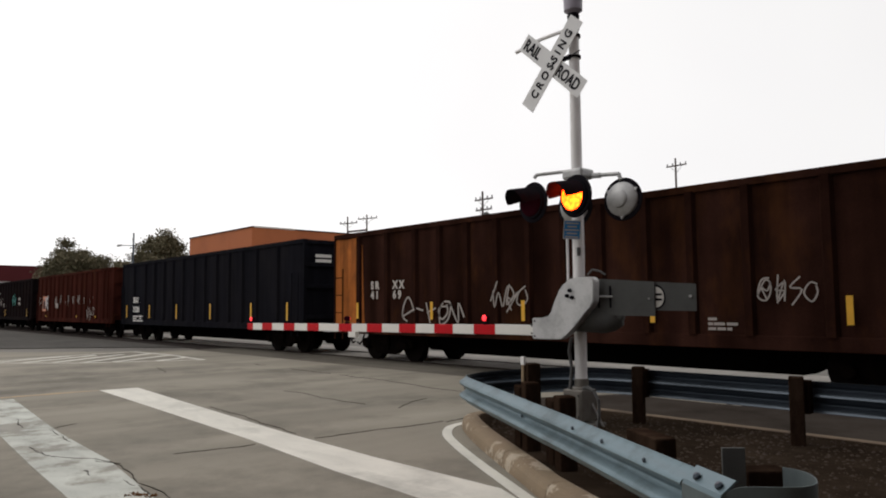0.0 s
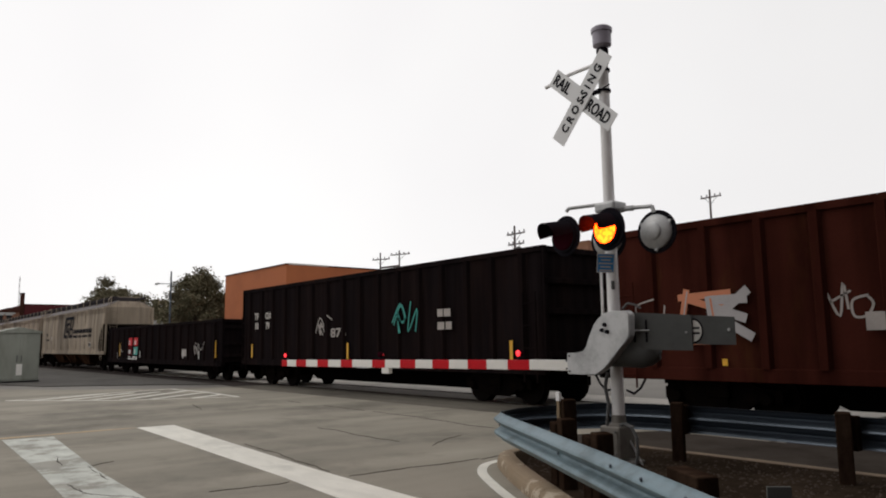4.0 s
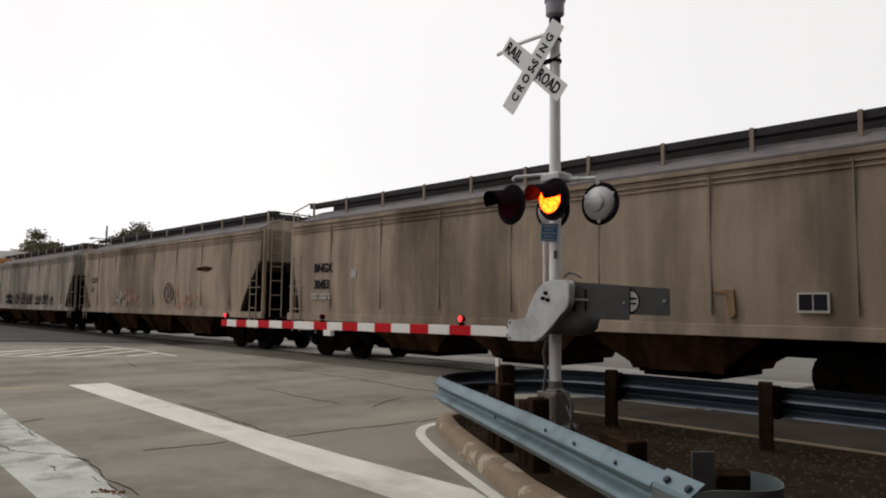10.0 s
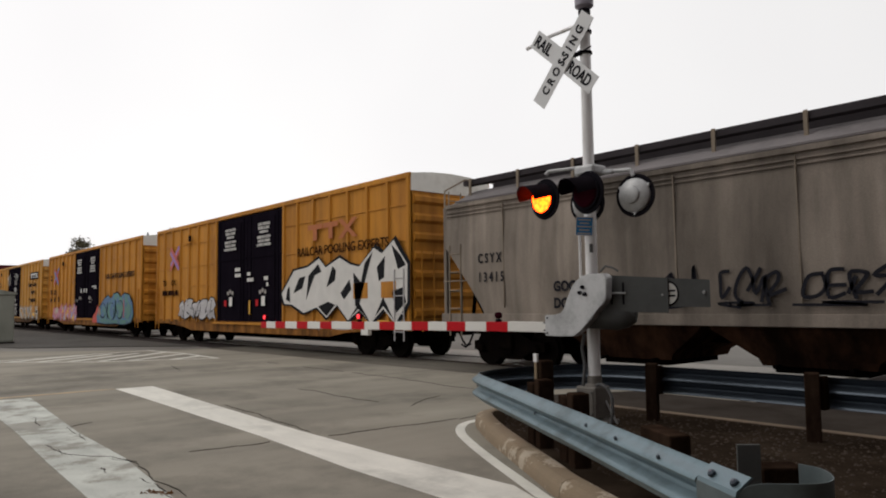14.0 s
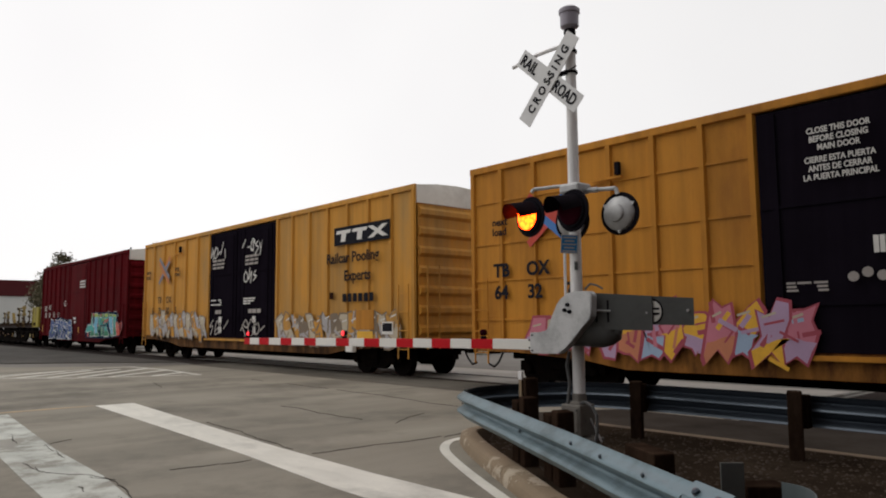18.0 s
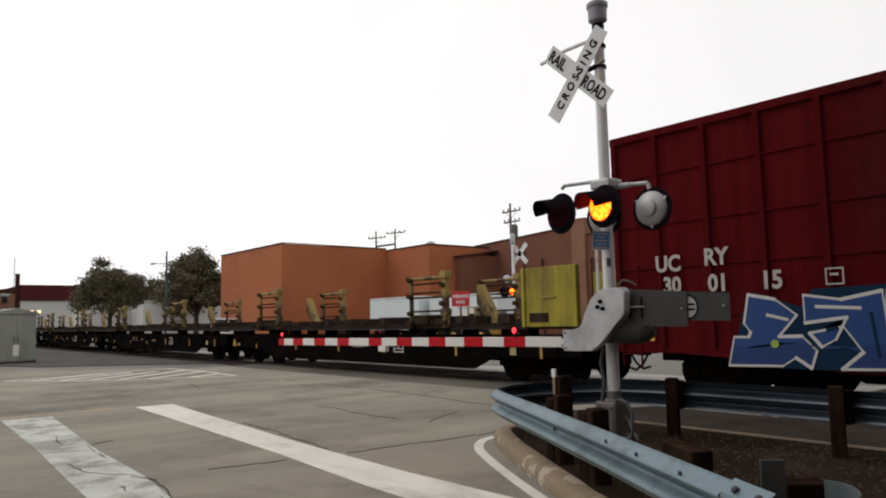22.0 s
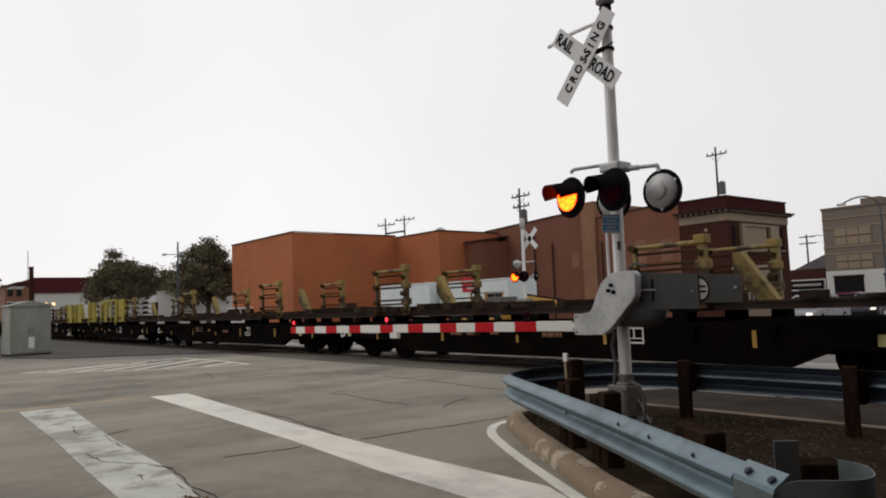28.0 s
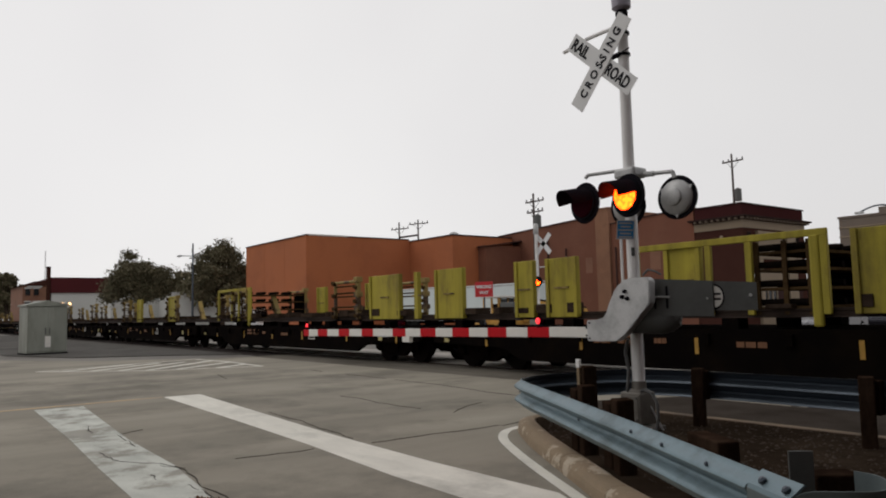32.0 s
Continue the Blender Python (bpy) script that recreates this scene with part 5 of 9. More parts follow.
def loops(car, x, z, w, h):
    """A thin black tag of overlapping loops."""
    for dx, dz, rx, rz in ((0.0, 0.05, w, h * 0.8), (-0.2, 0.0, w * 0.35, h * 0.6), (0.08, 0.12, w * 0.32, h * 0.5), (0.32, 0.0, w * 0.4, h * 0.45)):
        pts = [(x + dx + rx * math.cos(t), z + dz + rz * math.sin(t)) for t in [2 * math.pi * i / 20 for i in range(20)]]
        bm = bmesh.new()
        ring = []
        for i, (px, pz) in enumerate(pts):
            (ax, az), (bx, bz) = pts[i - 1], pts[(i + 1) % 20]
            d = Vector((bx - ax, bz - az)).normalized() * 0.018
            ring.append([bm.verts.new((px + sgn * -d.y, yy, pz + sgn * d.x)) for sgn, yy in ((1, HF), (-1, HF), (-1, HF - 0.004), (1, HF - 0.004))])
        for i in range(20):
            for j in range(4):
                bm.faces.new((ring[i][j], ring[i][(j + 1) % 4], ring[(i + 1) % 20][(j + 1) % 4], ring[(i + 1) % 20][j]))
        part("graffiti", bm, M["letter"], car, "thin sprayed loop")


def reflectors(car, xs, z, h, y=-1.545, material_=None, half=0.05):
    for x in xs:
        part("reflector", box(bmesh.new(), x - half, x + half, y - 0.006, y, z, z + h), material_ or M["yellow_mark"], car, "yellow reflector strip")


TRAIN = []  # (car, its place along the train)


def new_car(name, label, u0, u1, group):
    c = thing(name, label, "railcar", group)
    TRAIN.append((c, (u0 + u1) / 2))
    return c, (u1 - u0) / 2


def gondola(name, label, u0, u1, top, mat, ribs, sill=0.95, end_mat=None, seed=1):
    """An open gondola: plate sides with outside ribs, top chord, sill, ribbed ends, hollow inside."""
    c, h = new_car(name, label, u0, u1, "gondola cars")
    w = 1.46
    for y, s in ((-w, -1), (w, 1)):
        part("side_sheet", box(bmesh.new(), -h + 0.05, h - 0.05, min(y, y - s * 0.03), max(y, y - s * 0.03), sill, top - 0.1), mat, c)
        part("top_chord", box(bmesh.new(), -h, h, y - 0.05 if s < 0 else y - 0.08, y + 0.08 if s < 0 else y + 0.05, top - 0.14, top, 0.015), mat, c)
        part("side_sill", box(bmesh.new(), -h, h, y - 0.05 if s < 0 else y - 0.12, y + 0.12 if s < 0 else y + 0.05, sill - 0.18, sill + 0.06, 0.015), mat, c)
        me = shared("rib/%s/%.2f/%.2f" % (mat.name, top, sill), lambda: slab(bmesh.new(), [(-0.11, 0.0), (0.11, 0.0), (0.065, -0.085), (-0.065, -0.085)], sill + 0.05, top - 0.12), mat)
        for x in ribs:
            share("rib", me, c, pose(x, y, 0, 0, 0, 0 if s < 0 else 180))
    for x, s in ((-h, -1), (h, 1)):
        part("end_sheet", box(bmesh.new(), min(x, x - s * 0.04), max(x, x - s * 0.04), -w, w, sill, top - 0.02), end_mat or mat, c)
        for z in (sill + 0.2, (sill + top) / 2 - 0.2, (sill + top) / 2 + 0.5, top - 0.16):
            part("end_rib", box(bmesh.new(), min(x, x + s * 0.10), max(x, x + s * 0.10), -w + 0.05, w - 0.05, z, z + 0.14, 0.02), end_mat or mat, c)
        part("end_post", box(bmesh.new(), min(x, x + s * 0.06), max(x, x + s * 0.06), -w - 0.04, -w + 0.10, sill - 0.1, top, 0.01), end_mat or mat, c)
        ladder(c, x - s * 0.35, -w - 0.13, sill - 0.35, min(top - 0.2, sill + 1.7), 0.40, mat)
        part("end_platform", box(bmesh.new(), min(x, x + s * 0.25), max(x, x + s * 0.25), -1.2, 1.2, sill - 0.15, sill - 0.08), M["under"], c)
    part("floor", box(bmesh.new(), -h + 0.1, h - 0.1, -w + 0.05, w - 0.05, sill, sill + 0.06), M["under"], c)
    # sill drawn deeper than needed, its black stands for shade under the car
    part("centre_sill", slab(bmesh.new(), [(-h + 0.3, sill), (-h + 0.3, 0.62), (-h + 3.2, 0.62), (-h + 3.9, 0.28), (h - 3.9, 0.28), (h - 3.2, 0.62), (h - 0.3, 0.62), (h - 0.3, sill)], -0.3, 0.3, "y"), M["under"], c, "dark centre sill, deepened to stand in for shade under the car")
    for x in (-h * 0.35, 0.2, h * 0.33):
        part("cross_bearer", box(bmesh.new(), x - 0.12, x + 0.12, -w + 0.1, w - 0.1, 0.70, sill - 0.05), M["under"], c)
    running_gear(c, h)
    return c, h


FRONT = -1.46
# brown car with a rust-orange end
c, h = gondola("gondola_car", "dirty brown ribbed gondola with a bare rust-orange end", -18.33, -1.4, 3.69, M["rust_car"], (-7.23, -5.9, -4.7, -3.72, -2.72, -1.73, -0.74, 0.25, 1.19, 2.22, 3.16, 4.2, 5.5, 6.9))
part("rust_patch", slab(bmesh.new(), [(-h, 0.92), (-h + 0.25, 0.95), (-h + 0.5, 0.90), (-h + 0.85, 1.05), (-h + 1.06, 1.0), (-h + 1.09, 2.2), (-h + 1.05, 3.55), (-h + 0.6, 3.52), (-h, 3.55)], FRONT - 0.006, FRONT - 0.001, "y"), M["orange_rust"], c, "bare rust-orange end panel")
part("rust_patch", slab(bmesh.new(), [(-h + 1.30, 1.9), (-h + 1.36, 1.0), (-h + 1.48, 1.0), (-h + 1.42, 1.95), (-h + 1.36, 3.3), (-h + 1.31, 3.4)], FRONT - 0.006, FRONT - 0.001, "y"), M["orange_rust"], c, "bare rust-orange strip")
for x, z, words in ((-h + 1.78, 2.03, "SR"), (-h + 2.79, 2.03, "XX"), (-h + 1.78, 1.76, "41"), (-h + 2.79, 1.76, "69")):
    lettering("stencil", " ".join(words), 0.30, M["pale_stencil"], c, pose(x, FRONT - 0.003, z, 90), 0.95, "white car number stencil", 0.012)
scrawl(c, -h + 3.3, 1.15, 2.4, 0.55, M["grey_mark"], FRONT - 0.09, 3, 5, 0.03)
scrawl(c, -h + 6.6, 1.5, 1.2, 0.5, M["grey_mark"], FRONT - 0.09, 4, 3)
scrawl(c, -h + 12.85, 1.62, 1.0, 0.36, M["grey_mark"], FRONT - 0.09, 14, 4, 0.018)
bars(c, -h + 11.9, 1.3, 0.55, 0.05, 3, M["grey_mark"], FRONT - 0.004, 5)
reflectors(c, [-h + 1.25, -h + 4.5, -h + 7.6, -h + 10.84, -h + 14.25], 1.2, 0.45, FRONT - 0.09)

c, h = gondola("gondola_car", "clean black ribbed gondola with white stencilled number", -37.55, -20.2, 3.74, M["black_car"], (-7.05, -5.53, -4.37, -3.22, -2.18, -1.08, 0.06, 1.12, 2.21, 3.3, 4.4, 5.5, 7.0))
lettering("stencil", "SRXX", 0.36, M["white_mark"], c, pose(-h + 1.75, FRONT - 0.092, 1.82, 90), 0.78, "white car number stencil", 0.01)
lettering("stencil", "212206", 0.36, M["white_mark"], c, pose(-h + 1.75, FRONT - 0.092, 1.38, 90), 0.78, "white car number stencil", 0.01)
bars(c, -h + 1.75, 1.2, 1.3, 0.06, 3, M["white_mark"], FRONT - 0.092, 7)
reflectors(c, [-h + 0.85, -h + 3.9, -h + 7.08, -h + 10.48, -h + 13.9, h - 0.9], 1.1, 0.6, FRONT - 0.09)
bars(c, h - 0.9, 3.35, 0.0, 0.05, 1, M["white_mark"])
for k in range(2):
    part("stencil_bar", box(bmesh.new(), h + 0.105, h + 0.11, -1.1, -0.5, 3.15 - k * 0.16, 3.25 - k * 0.16), M["white_mark"], c, "white end stencil")

c, h = gondola("gondola_car", "rusty red-brown ribbed gondola with chalked marks", -54.75, -39.1, 3.70, M["maroon_car"], (-6.9, -5.75, -4.7, -3.75, -2.75, -1.75, -0.77, 0.21, 1.18, 2.2, 3.1, 4.18, 5.11, 6.3, 6.97))
for k in range(7):
    scrawl(c, -h + 4.2 + 1.24 * k, 1.85, 0.62, 0.5, M["grey_mark"], FRONT - 0.005, 210 + k, 2, 0.026)
scrawl(c, -h + 0.6, 1.9, 1.0, 0.4, M["grey_mark"], FRONT - 0.09, 22, 2)
spray(c, -h + 1.6, 1.55, 1.1, 0.75, ["g_orange", "g_grey"], FRONT - 0.09, 23, 2, 0.1, None)
bars(c, -h + 3.9, 1.9, 1.4, 0.28, 1, M["grey_mark"], FRONT - 0.09, 24)
scrawl(c, -h + 11.4, 1.1, 1.4, 0.6, M["grey_mark"], FRONT - 0.09, 25, 3)
reflectors(c, [-h + 2.4, -h + 9.4, -h + 13.0], 1.05, 0.12, FRONT - 0.09)

c, h = gondola("gondola_car", "dark brown-black ribbed gondola with tall side ribs", -72.95, -56.7, 3.70, M["dark_car"], (-7.47, -6.43, -5.5, -4.52, -3.52, -2.5, -1.5, -0.5, 0.5, 1.5, 2.5, 3.5, 4.5, 5.5, 6.43, 7.47))
for x, z, words in ((-7.12, 2.50, "TF"), (-6.18, 2.50, "OX"), (-7.10, 2.13, "10"), (-6.15, 2.13, "79")):
    lettering("stencil", words, 0.34, M["pale_stencil"], c, pose(x, FRONT - 0.003, z, 90), 0.92, "white car number stencil", 0.012)
lettering("stencil", "876", 0.40, M["grey_mark"], c, pose(-h + 6.8, FRONT - 0.003, 1.75, 90), 1.6, "faded car number", 0.01)
scrawl(c, -h + 6.0, 1.9, 1.2, 0.7, M["grey_mark"], FRONT - 0.09, 31, 2, 0.03)
scrawl(c, -h + 10.5, 1.9, 1.2, 0.7, M["g_teal"], FRONT - 0.09, 32, 2, 0.03)
bars(c, -h + 12.5, 2.4, 0.8, 0.2, 2, M["grey_mark"], FRONT - 0.09, 33)
reflectors(c, [-h + 1.0, -h + 8.0, h - 1.0], 1.05, 0.5, FRONT - 0.09)

c, h = gondola("gondola_car", "low dark gondola with coloured stencil squares", -92.55, -75.1, 2.66, M["dark_car"], (-8.0, -6.7, -5.6, -4.7, -3.65, -2.65, -1.54, -0.56, 0.57, 1.6, 2.68, 3.67, 4.7, 5.55, 6.71, 7.98), 0.82)
for x, z, m_, words in ((-h + 4.3, 1.64, "red_paint", "CI"), (-h + 5.3, 1.64, "red_paint", "GX"), (-h + 4.3, 1.14, "box_red", "800"), (-h + 5.3, 1.14, "g_teal", "85")):
    part("stencil_panel", box(bmesh.new(), x, x + 0.66, FRONT - 0.096, FRONT - 0.088, z - 0.06, z + 0.38), M[m_], c, "faded coloured stencil square")
    lettering("stencil", words, 0.30, M["white_mark"], c, pose(x + 0.06, FRONT - 0.099, z + 0.02, 90), 0.85, "white car number stencil", 0.008)
bars(c, -h + 4.3, 1.0, 1.6, 0.06, 2, M["white_mark"], FRONT - 0.092, 41)
scrawl(c, -h + 2.1, 0.95, 1.2, 0.6, M["grey_mark"], FRONT - 0.09, 42, 2, 0.03)
scrawl(c, -h + 14.4, 1.15, 1.4, 0.6, M["grey_mark"], FRONT - 0.09, 43, 4, 0.022)
for x in (-h + 6.4, -h + 13.0, -h + 15.0):
    part("white_tag", box(bmesh.new(), x, x + 0.06, FRONT - 0.10, FRONT - 0.09, 0.95, 1.3), M["white_mark"], c)
part("stencil_panel", box(bmesh.new(), h - 4.6, h - 4.0, FRONT - 0.096, FRONT - 0.09, 1.05, 1.38), M["grey_mark"], c, "pale framed stencil")
reflectors(c, [-h + 2.6, h - 0.5], 1.0, 0.75, FRONT - 0.09)


def hopper(name, label, u0, u1, mat, roof_mat, seed, sill_mat=None, rear=1.0, hollow=1.2, bend=2.2):
    """A covered hopper: bulged side sheets cut away in a curve at the ends, sloped roof, running boards, discharge bays."""
    c, h = new_car(name, label, u0, u1, "covered hopper cars")
    sill_z, eave, top = 1.24, 4.00, 4.42
    levels = []
    for i in range(17):
        f = i / 16
        z = sill_z + (eave - sill_z) * f
        cut = hollow * max(0.0, 1 - (f / 0.62) ** bend) + 0.18
        wid = 1.46 + 0.07 * math.sin(math.pi * min(1, f * 1.05))
        levels.append((z, h - cut, wid, h - 0.18 - (cut - 0.18) * rear))
    levels += [(eave + 0.03, h - 0.18, 1.40, h - 0.18), (eave + 0.06, h - 0.2, 1.36, h - 0.2), (eave + 0.12, h - 0.24, 1.22, h - 0.24), (top - 0.1, h - 0.32, 0.86, h - 0.32), (top, h - 0.4, 0.62, h - 0.4)]
    bm = bmesh.new()
    rings = []
    for z, x, y, xr in levels:
        ring = []
        for k in range(13):
            ring.append(bm.verts.new((-xr + (x + xr) * k / 12, -y, z)))
        for k in range(13):
            ring.append(bm.verts.new((x - (x + xr) * k / 12, y, z)))
        rings.append(ring)
    m_ = len(rings[0])
    for r0, r1 in zip(rings, rings[1:]):
        for k in range(m_):
            bm.faces.new((r0[k], r0[(k + 1) % m_], r1[(k + 1) % m_], r1[k]))
    bm.faces.new(rings[0][::-1])
    bm.faces.new(rings[-1])
    bmesh.ops.recalc_face_normals(bm, faces=bm.faces[:])
    # lower end faces, picked by normal and height, get the darker material
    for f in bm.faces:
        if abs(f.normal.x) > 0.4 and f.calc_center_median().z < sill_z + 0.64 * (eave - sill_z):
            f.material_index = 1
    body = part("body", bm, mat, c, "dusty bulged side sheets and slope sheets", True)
    body.data.materials.append(M["slope_dark"])
    for y in (-1, 1):
        part("eave_rail", box(bmesh.new(), -h + 0.2, h - 0.2, y * 1.49 - 0.035, y * 1.49 + 0.035, eave - 0.07, eave + 0.03, 0.012), mat, c)
        for dz in (0.16, 0.25):
            part("eave_rib", box(bmesh.new(), -h + 0.2, h - 0.2, y * 1.49 - 0.02, y * 1.49 + 0.02, eave - dz - 0.03, eave - dz, 0.008), mat, c)
        part("side_sill", box(bmesh.new(), -h, h, y * 1.44 - 0.07, y * 1.44 + 0.07, sill_z - 0.16, sill_z + 0.05, 0.012), sill_mat or mat, c, "pale side sill")
        nb = 11
        for k in range(nb):
            x = -h + 0.6 + (2 * h - 1.2) * k / (nb - 1)
            share("walk_post", shared("walk_post", lambda: box(bmesh.new(), -0.035, 0.035, -0.02, 0.02, 4.16, 4.72), M["hopper"]), c, pose(x, y * 1.02, 0))
        part("running_board", box(bmesh.new(), -h + 0.3, h - 0.3, y * 0.98 - 0.24 if y > 0 else y * 0.98, y * 0.98 if y > 0 else y * 0.98 + 0.24, 4.57, 4.71), roof_mat, c, "dark grated running board")
    for y in (-1, 1):
        line = [(-1.39, eave + 0.07), (-1.24, eave + 0.13), (-0.86, top - 0.085), (-0.60, top + 0.015)]
        part("roof_sheet", slab(bmesh.new(), [(p * y, q) for p, q in line + [(p, q + 0.04) for p, q in reversed(line)]], -h + 0.42, h - 0.42, "x"), M["hopper_roof"], c, "dusty sloping roof sheet")
    part("hatch_trough", box(bmesh.new(), -h + 0.9, h - 0.9, -0.52, 0.52, top - 0.02, top + 0.29, 0.04), roof_mat, c, "long roof hatch cover")
    # end structure: platform, posts, ladders and slope-sheet braces
    for s in (-1, 1):
        x = s * h
        part("end_platform", box(bmesh.new(), min(x, x - s * 2.2), max(x, x - s * 2.2), -1.42, 1.42, sill_z - 0.10, sill_z - 0.04), M["under"], c)
        for y in (-1.40, 1.40):
            bm = bmesh.new()
            box(bm, x - 0.05 - s * 0.08, x + 0.05 - s * 0.08, y - 0.05, y + 0.05, sill_z, 4.0, 0.008)
            part("corner_post", bm, mat, c, "corner post")
        bm = bmesh.new()
        for y in (-0.5, 0.5):
            tube(bm, (x - s * 0.1, y, sill_z), (x - s * 0.35, y, 3.2), 0.05, 6)
        part("end_brace", bm, M["under"], c)
        # a near-black plate takes the place of shade below the end slope
        if s > 0 or rear > 0.9:
            part("slope_shadow_plate", slab(bmesh.new(), [(x - s * 0.35, 3.0), (x - s * (hollow + 0.1), 1.3), (x - s * (hollow + 0.1), 1.16), (x - s * 0.3, 2.9)], -1.38, 1.38, "y"), M["under"], c, "dark plate standing in for shade under the slope sheet")
        ladder(c, x - s * 0.55, -1.53, sill_z - 0.5, 3.0, 0.42, M["hopper"])
        ladder(c, x + s * 0.02, -1.0, sill_z - 0.1, 4.45, 0.42, M["hopper"], "y", 7)
        bm = bmesh.new()
        tube(bm, (x + s * 0.02, -1.35, 3.0), (x + s * 0.02, -1.35, 4.45), 0.022, 6)
        tube(bm, (x + s * 0.02, -1.35, 4.45), (x - s * 0.5, -1.1, 4.70), 0.022, 6)
        tube(bm, (x - s * 0.5, -1.1, 4.70), (x - s * 0.6, 1.1, 4.70), 0.022, 6)
        part("roof_hoop", bm, M["hopper"], c, "bent grab rail over the roof end")
        part("grab_rail", tube(bmesh.new(), (x - s * 1.0, -1.52, 2.1), (x - s * 0.1, -1.52, 2.1), 0.016, 6), M["hopper"], c, "straight grab rail")
        part("brake_gear", box(bmesh.new(), x - s * 0.9 - 0.25, x - s * 0.9 + 0.25, 0.1, 0.7, sill_z, sill_z + 0.6, 0.03), M["under"], c)
    # discharge bays: broad slope sheets, then a narrow gate box
    for x in (-h * 0.40, 0.0, h * 0.40):
        bm = bmesh.new()
        rr = []
        for z, hx, hy in ((sill_z - 0.02, h * 0.2 - 0.03, 1.40), (1.02, h * 0.2 - 0.10, 1.38), (0.52, 0.95, 1.12), (0.40, 0.90, 1.08)):
            rr.append([bm.verts.new((x + a * hx, b * hy, z)) for a, b in ((-1, -1), (1, -1), (1, 1), (-1, 1))])
        for r0, r1 in zip(rr, rr[1:]):
            for k in range(4):
                bm.faces.new((r0[k], r0[(k + 1) % 4], r1[(k + 1) % 4], r1[k]))
        bm.faces.new(rr[0][::-1])
        bm.faces.new(rr[-1])
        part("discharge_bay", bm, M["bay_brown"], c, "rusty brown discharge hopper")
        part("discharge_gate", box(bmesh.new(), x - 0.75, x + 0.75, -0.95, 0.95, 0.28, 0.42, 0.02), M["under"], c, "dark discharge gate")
        for dx in (-0.6, 0.6):
            part("gate_shaft", tube(bmesh.new(), (x + dx, -1.30, 0.40), (x + dx, 1.30, 0.40), 0.035, 8), M["truck"], c)
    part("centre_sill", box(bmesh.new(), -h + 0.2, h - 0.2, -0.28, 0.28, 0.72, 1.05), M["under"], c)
    # weld seams
    for k in range(1, 8):
        x = -h + 2 * h * k / 8
        part("seam", slab(bmesh.new(), [(x - 0.006, sill_z + 0.25), (x + 0.012, sill_z + 0.2), (x + 0.022, sill_z + 1.0), (x + 0.016, eave - 0.5), (x + 0.004, eave - 0.12), (x - 0.010, eave - 0.12), (x - 0.012, sill_z + 1.1)], -1.5385, -1.50, "y"), M["seam"], c, "dark grimy weld seam")
    running_gear(c, h, 1.9)
    return c, h


HF = -1.545
c, h = hopper("covered_hopper", "dusty grey covered hopper with a dark company emblem", -113.0, -93.7, M["hopper"], M["hopper_dark"], 1, None, 0.35, 1.2)
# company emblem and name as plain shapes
def emblem_slab(pts):
    lean_ = 0.30
    part("emblem", slab(bmesh.new(), [(-1.45 + a + (b - 2.22) * lean_, b) for a, b in pts], HF - 0.006, HF - 0.001, "y"), M["letter"], c, "dark company emblem shape")


for pts in ([(0.0, 2.22), (0.38, 2.22), (0.38, 3.72), (0.0, 3.72)], [(0.38, 2.22), (1.05, 2.22), (1.05, 2.42), (0.38, 2.42)], [(0.38, 3.52), (2.62, 3.52), (2.62, 3.72), (0.38, 3.72)],
            [(0.62, 2.60), (0.86, 2.60), (0.86, 3.30), (0.62, 3.30)], [(0.86, 3.12), (1.52, 3.12), (1.52, 3.30), (0.86, 3.30)], [(0.86, 2.60), (1.52, 2.60), (1.52, 2.76), (0.86, 2.76)], [(1.30, 2.22), (1.52, 2.22), (1.52, 2.95), (1.30, 2.95)], [(1.08, 2.84), (1.30, 2.84), (1.30, 2.95), (1.08, 2.95)],
            [(1.72, 2.22), (1.96, 2.22), (1.96, 3.52), (1.72, 3.52)], [(1.96, 2.22), (2.62, 2.22), (2.72, 2.34), (2.72, 2.42), (1.96, 2.42)], [(2.48, 2.42), (2.72, 2.42), (2.72, 2.78), (2.62, 2.86), (2.48, 2.86)], [(1.96, 2.76), (2.48, 2.76), (2.48, 2.94), (1.96, 2.94)], [(2.42, 2.94), (2.64, 2.94), (2.64, 3.52), (2.42, 3.52)]):
    emblem_slab(pts)
for k in range(12):
    x = 1.62 + 0.427 * k
    part("name_shape", slab(bmesh.new(), [(x, 2.50), (x + 0.31, 2.50), (x + 0.36, 2.77), (x + 0.05, 2.77)], HF - 0.005, HF - 0.001, "y"), M["letter"], c, "dark shape of the company name")
for k in range(19):
    if k not in (5, 9, 15):
        x = 1.56 + 0.268 * k
        part("name_shape", slab(bmesh.new(), [(x, 2.21), (x + 0.19, 2.21), (x + 0.22, 2.38), (x + 0.03, 2.38)], HF - 0.005, HF - 0.001, "y"), M["letter"], c, "dark shape of the company name")
lettering("stencil", "GRX", 0.34, M["letter"], c, pose(-h + 2.05, HF - 0.005, 2.42, 90), 0.8, "black car number stencil", 0.006)
bars(c, -h + 2.0, 2.22, 1.1, 0.16, 1, M["letter"], HF, 51)
p = part("placard", box(bmesh.new(), 6.06, 6.52, HF - 0.006, HF + 0.03, 1.55, 1.84), M["pale_stencil"], c, "pale framed dark placard")
for a in (6.09, 6.31):
    part("placard_field", box(bmesh.new(), a, a + 0.18, HF - 0.010, HF - 0.005, 1.59, 1.80), M["letter"], p)
part("placard", box(bmesh.new(), -5.7, -5.4, HF - 0.006, HF, 2.1, 2.4), M["grey_mark"], c, "faded stencil frame")

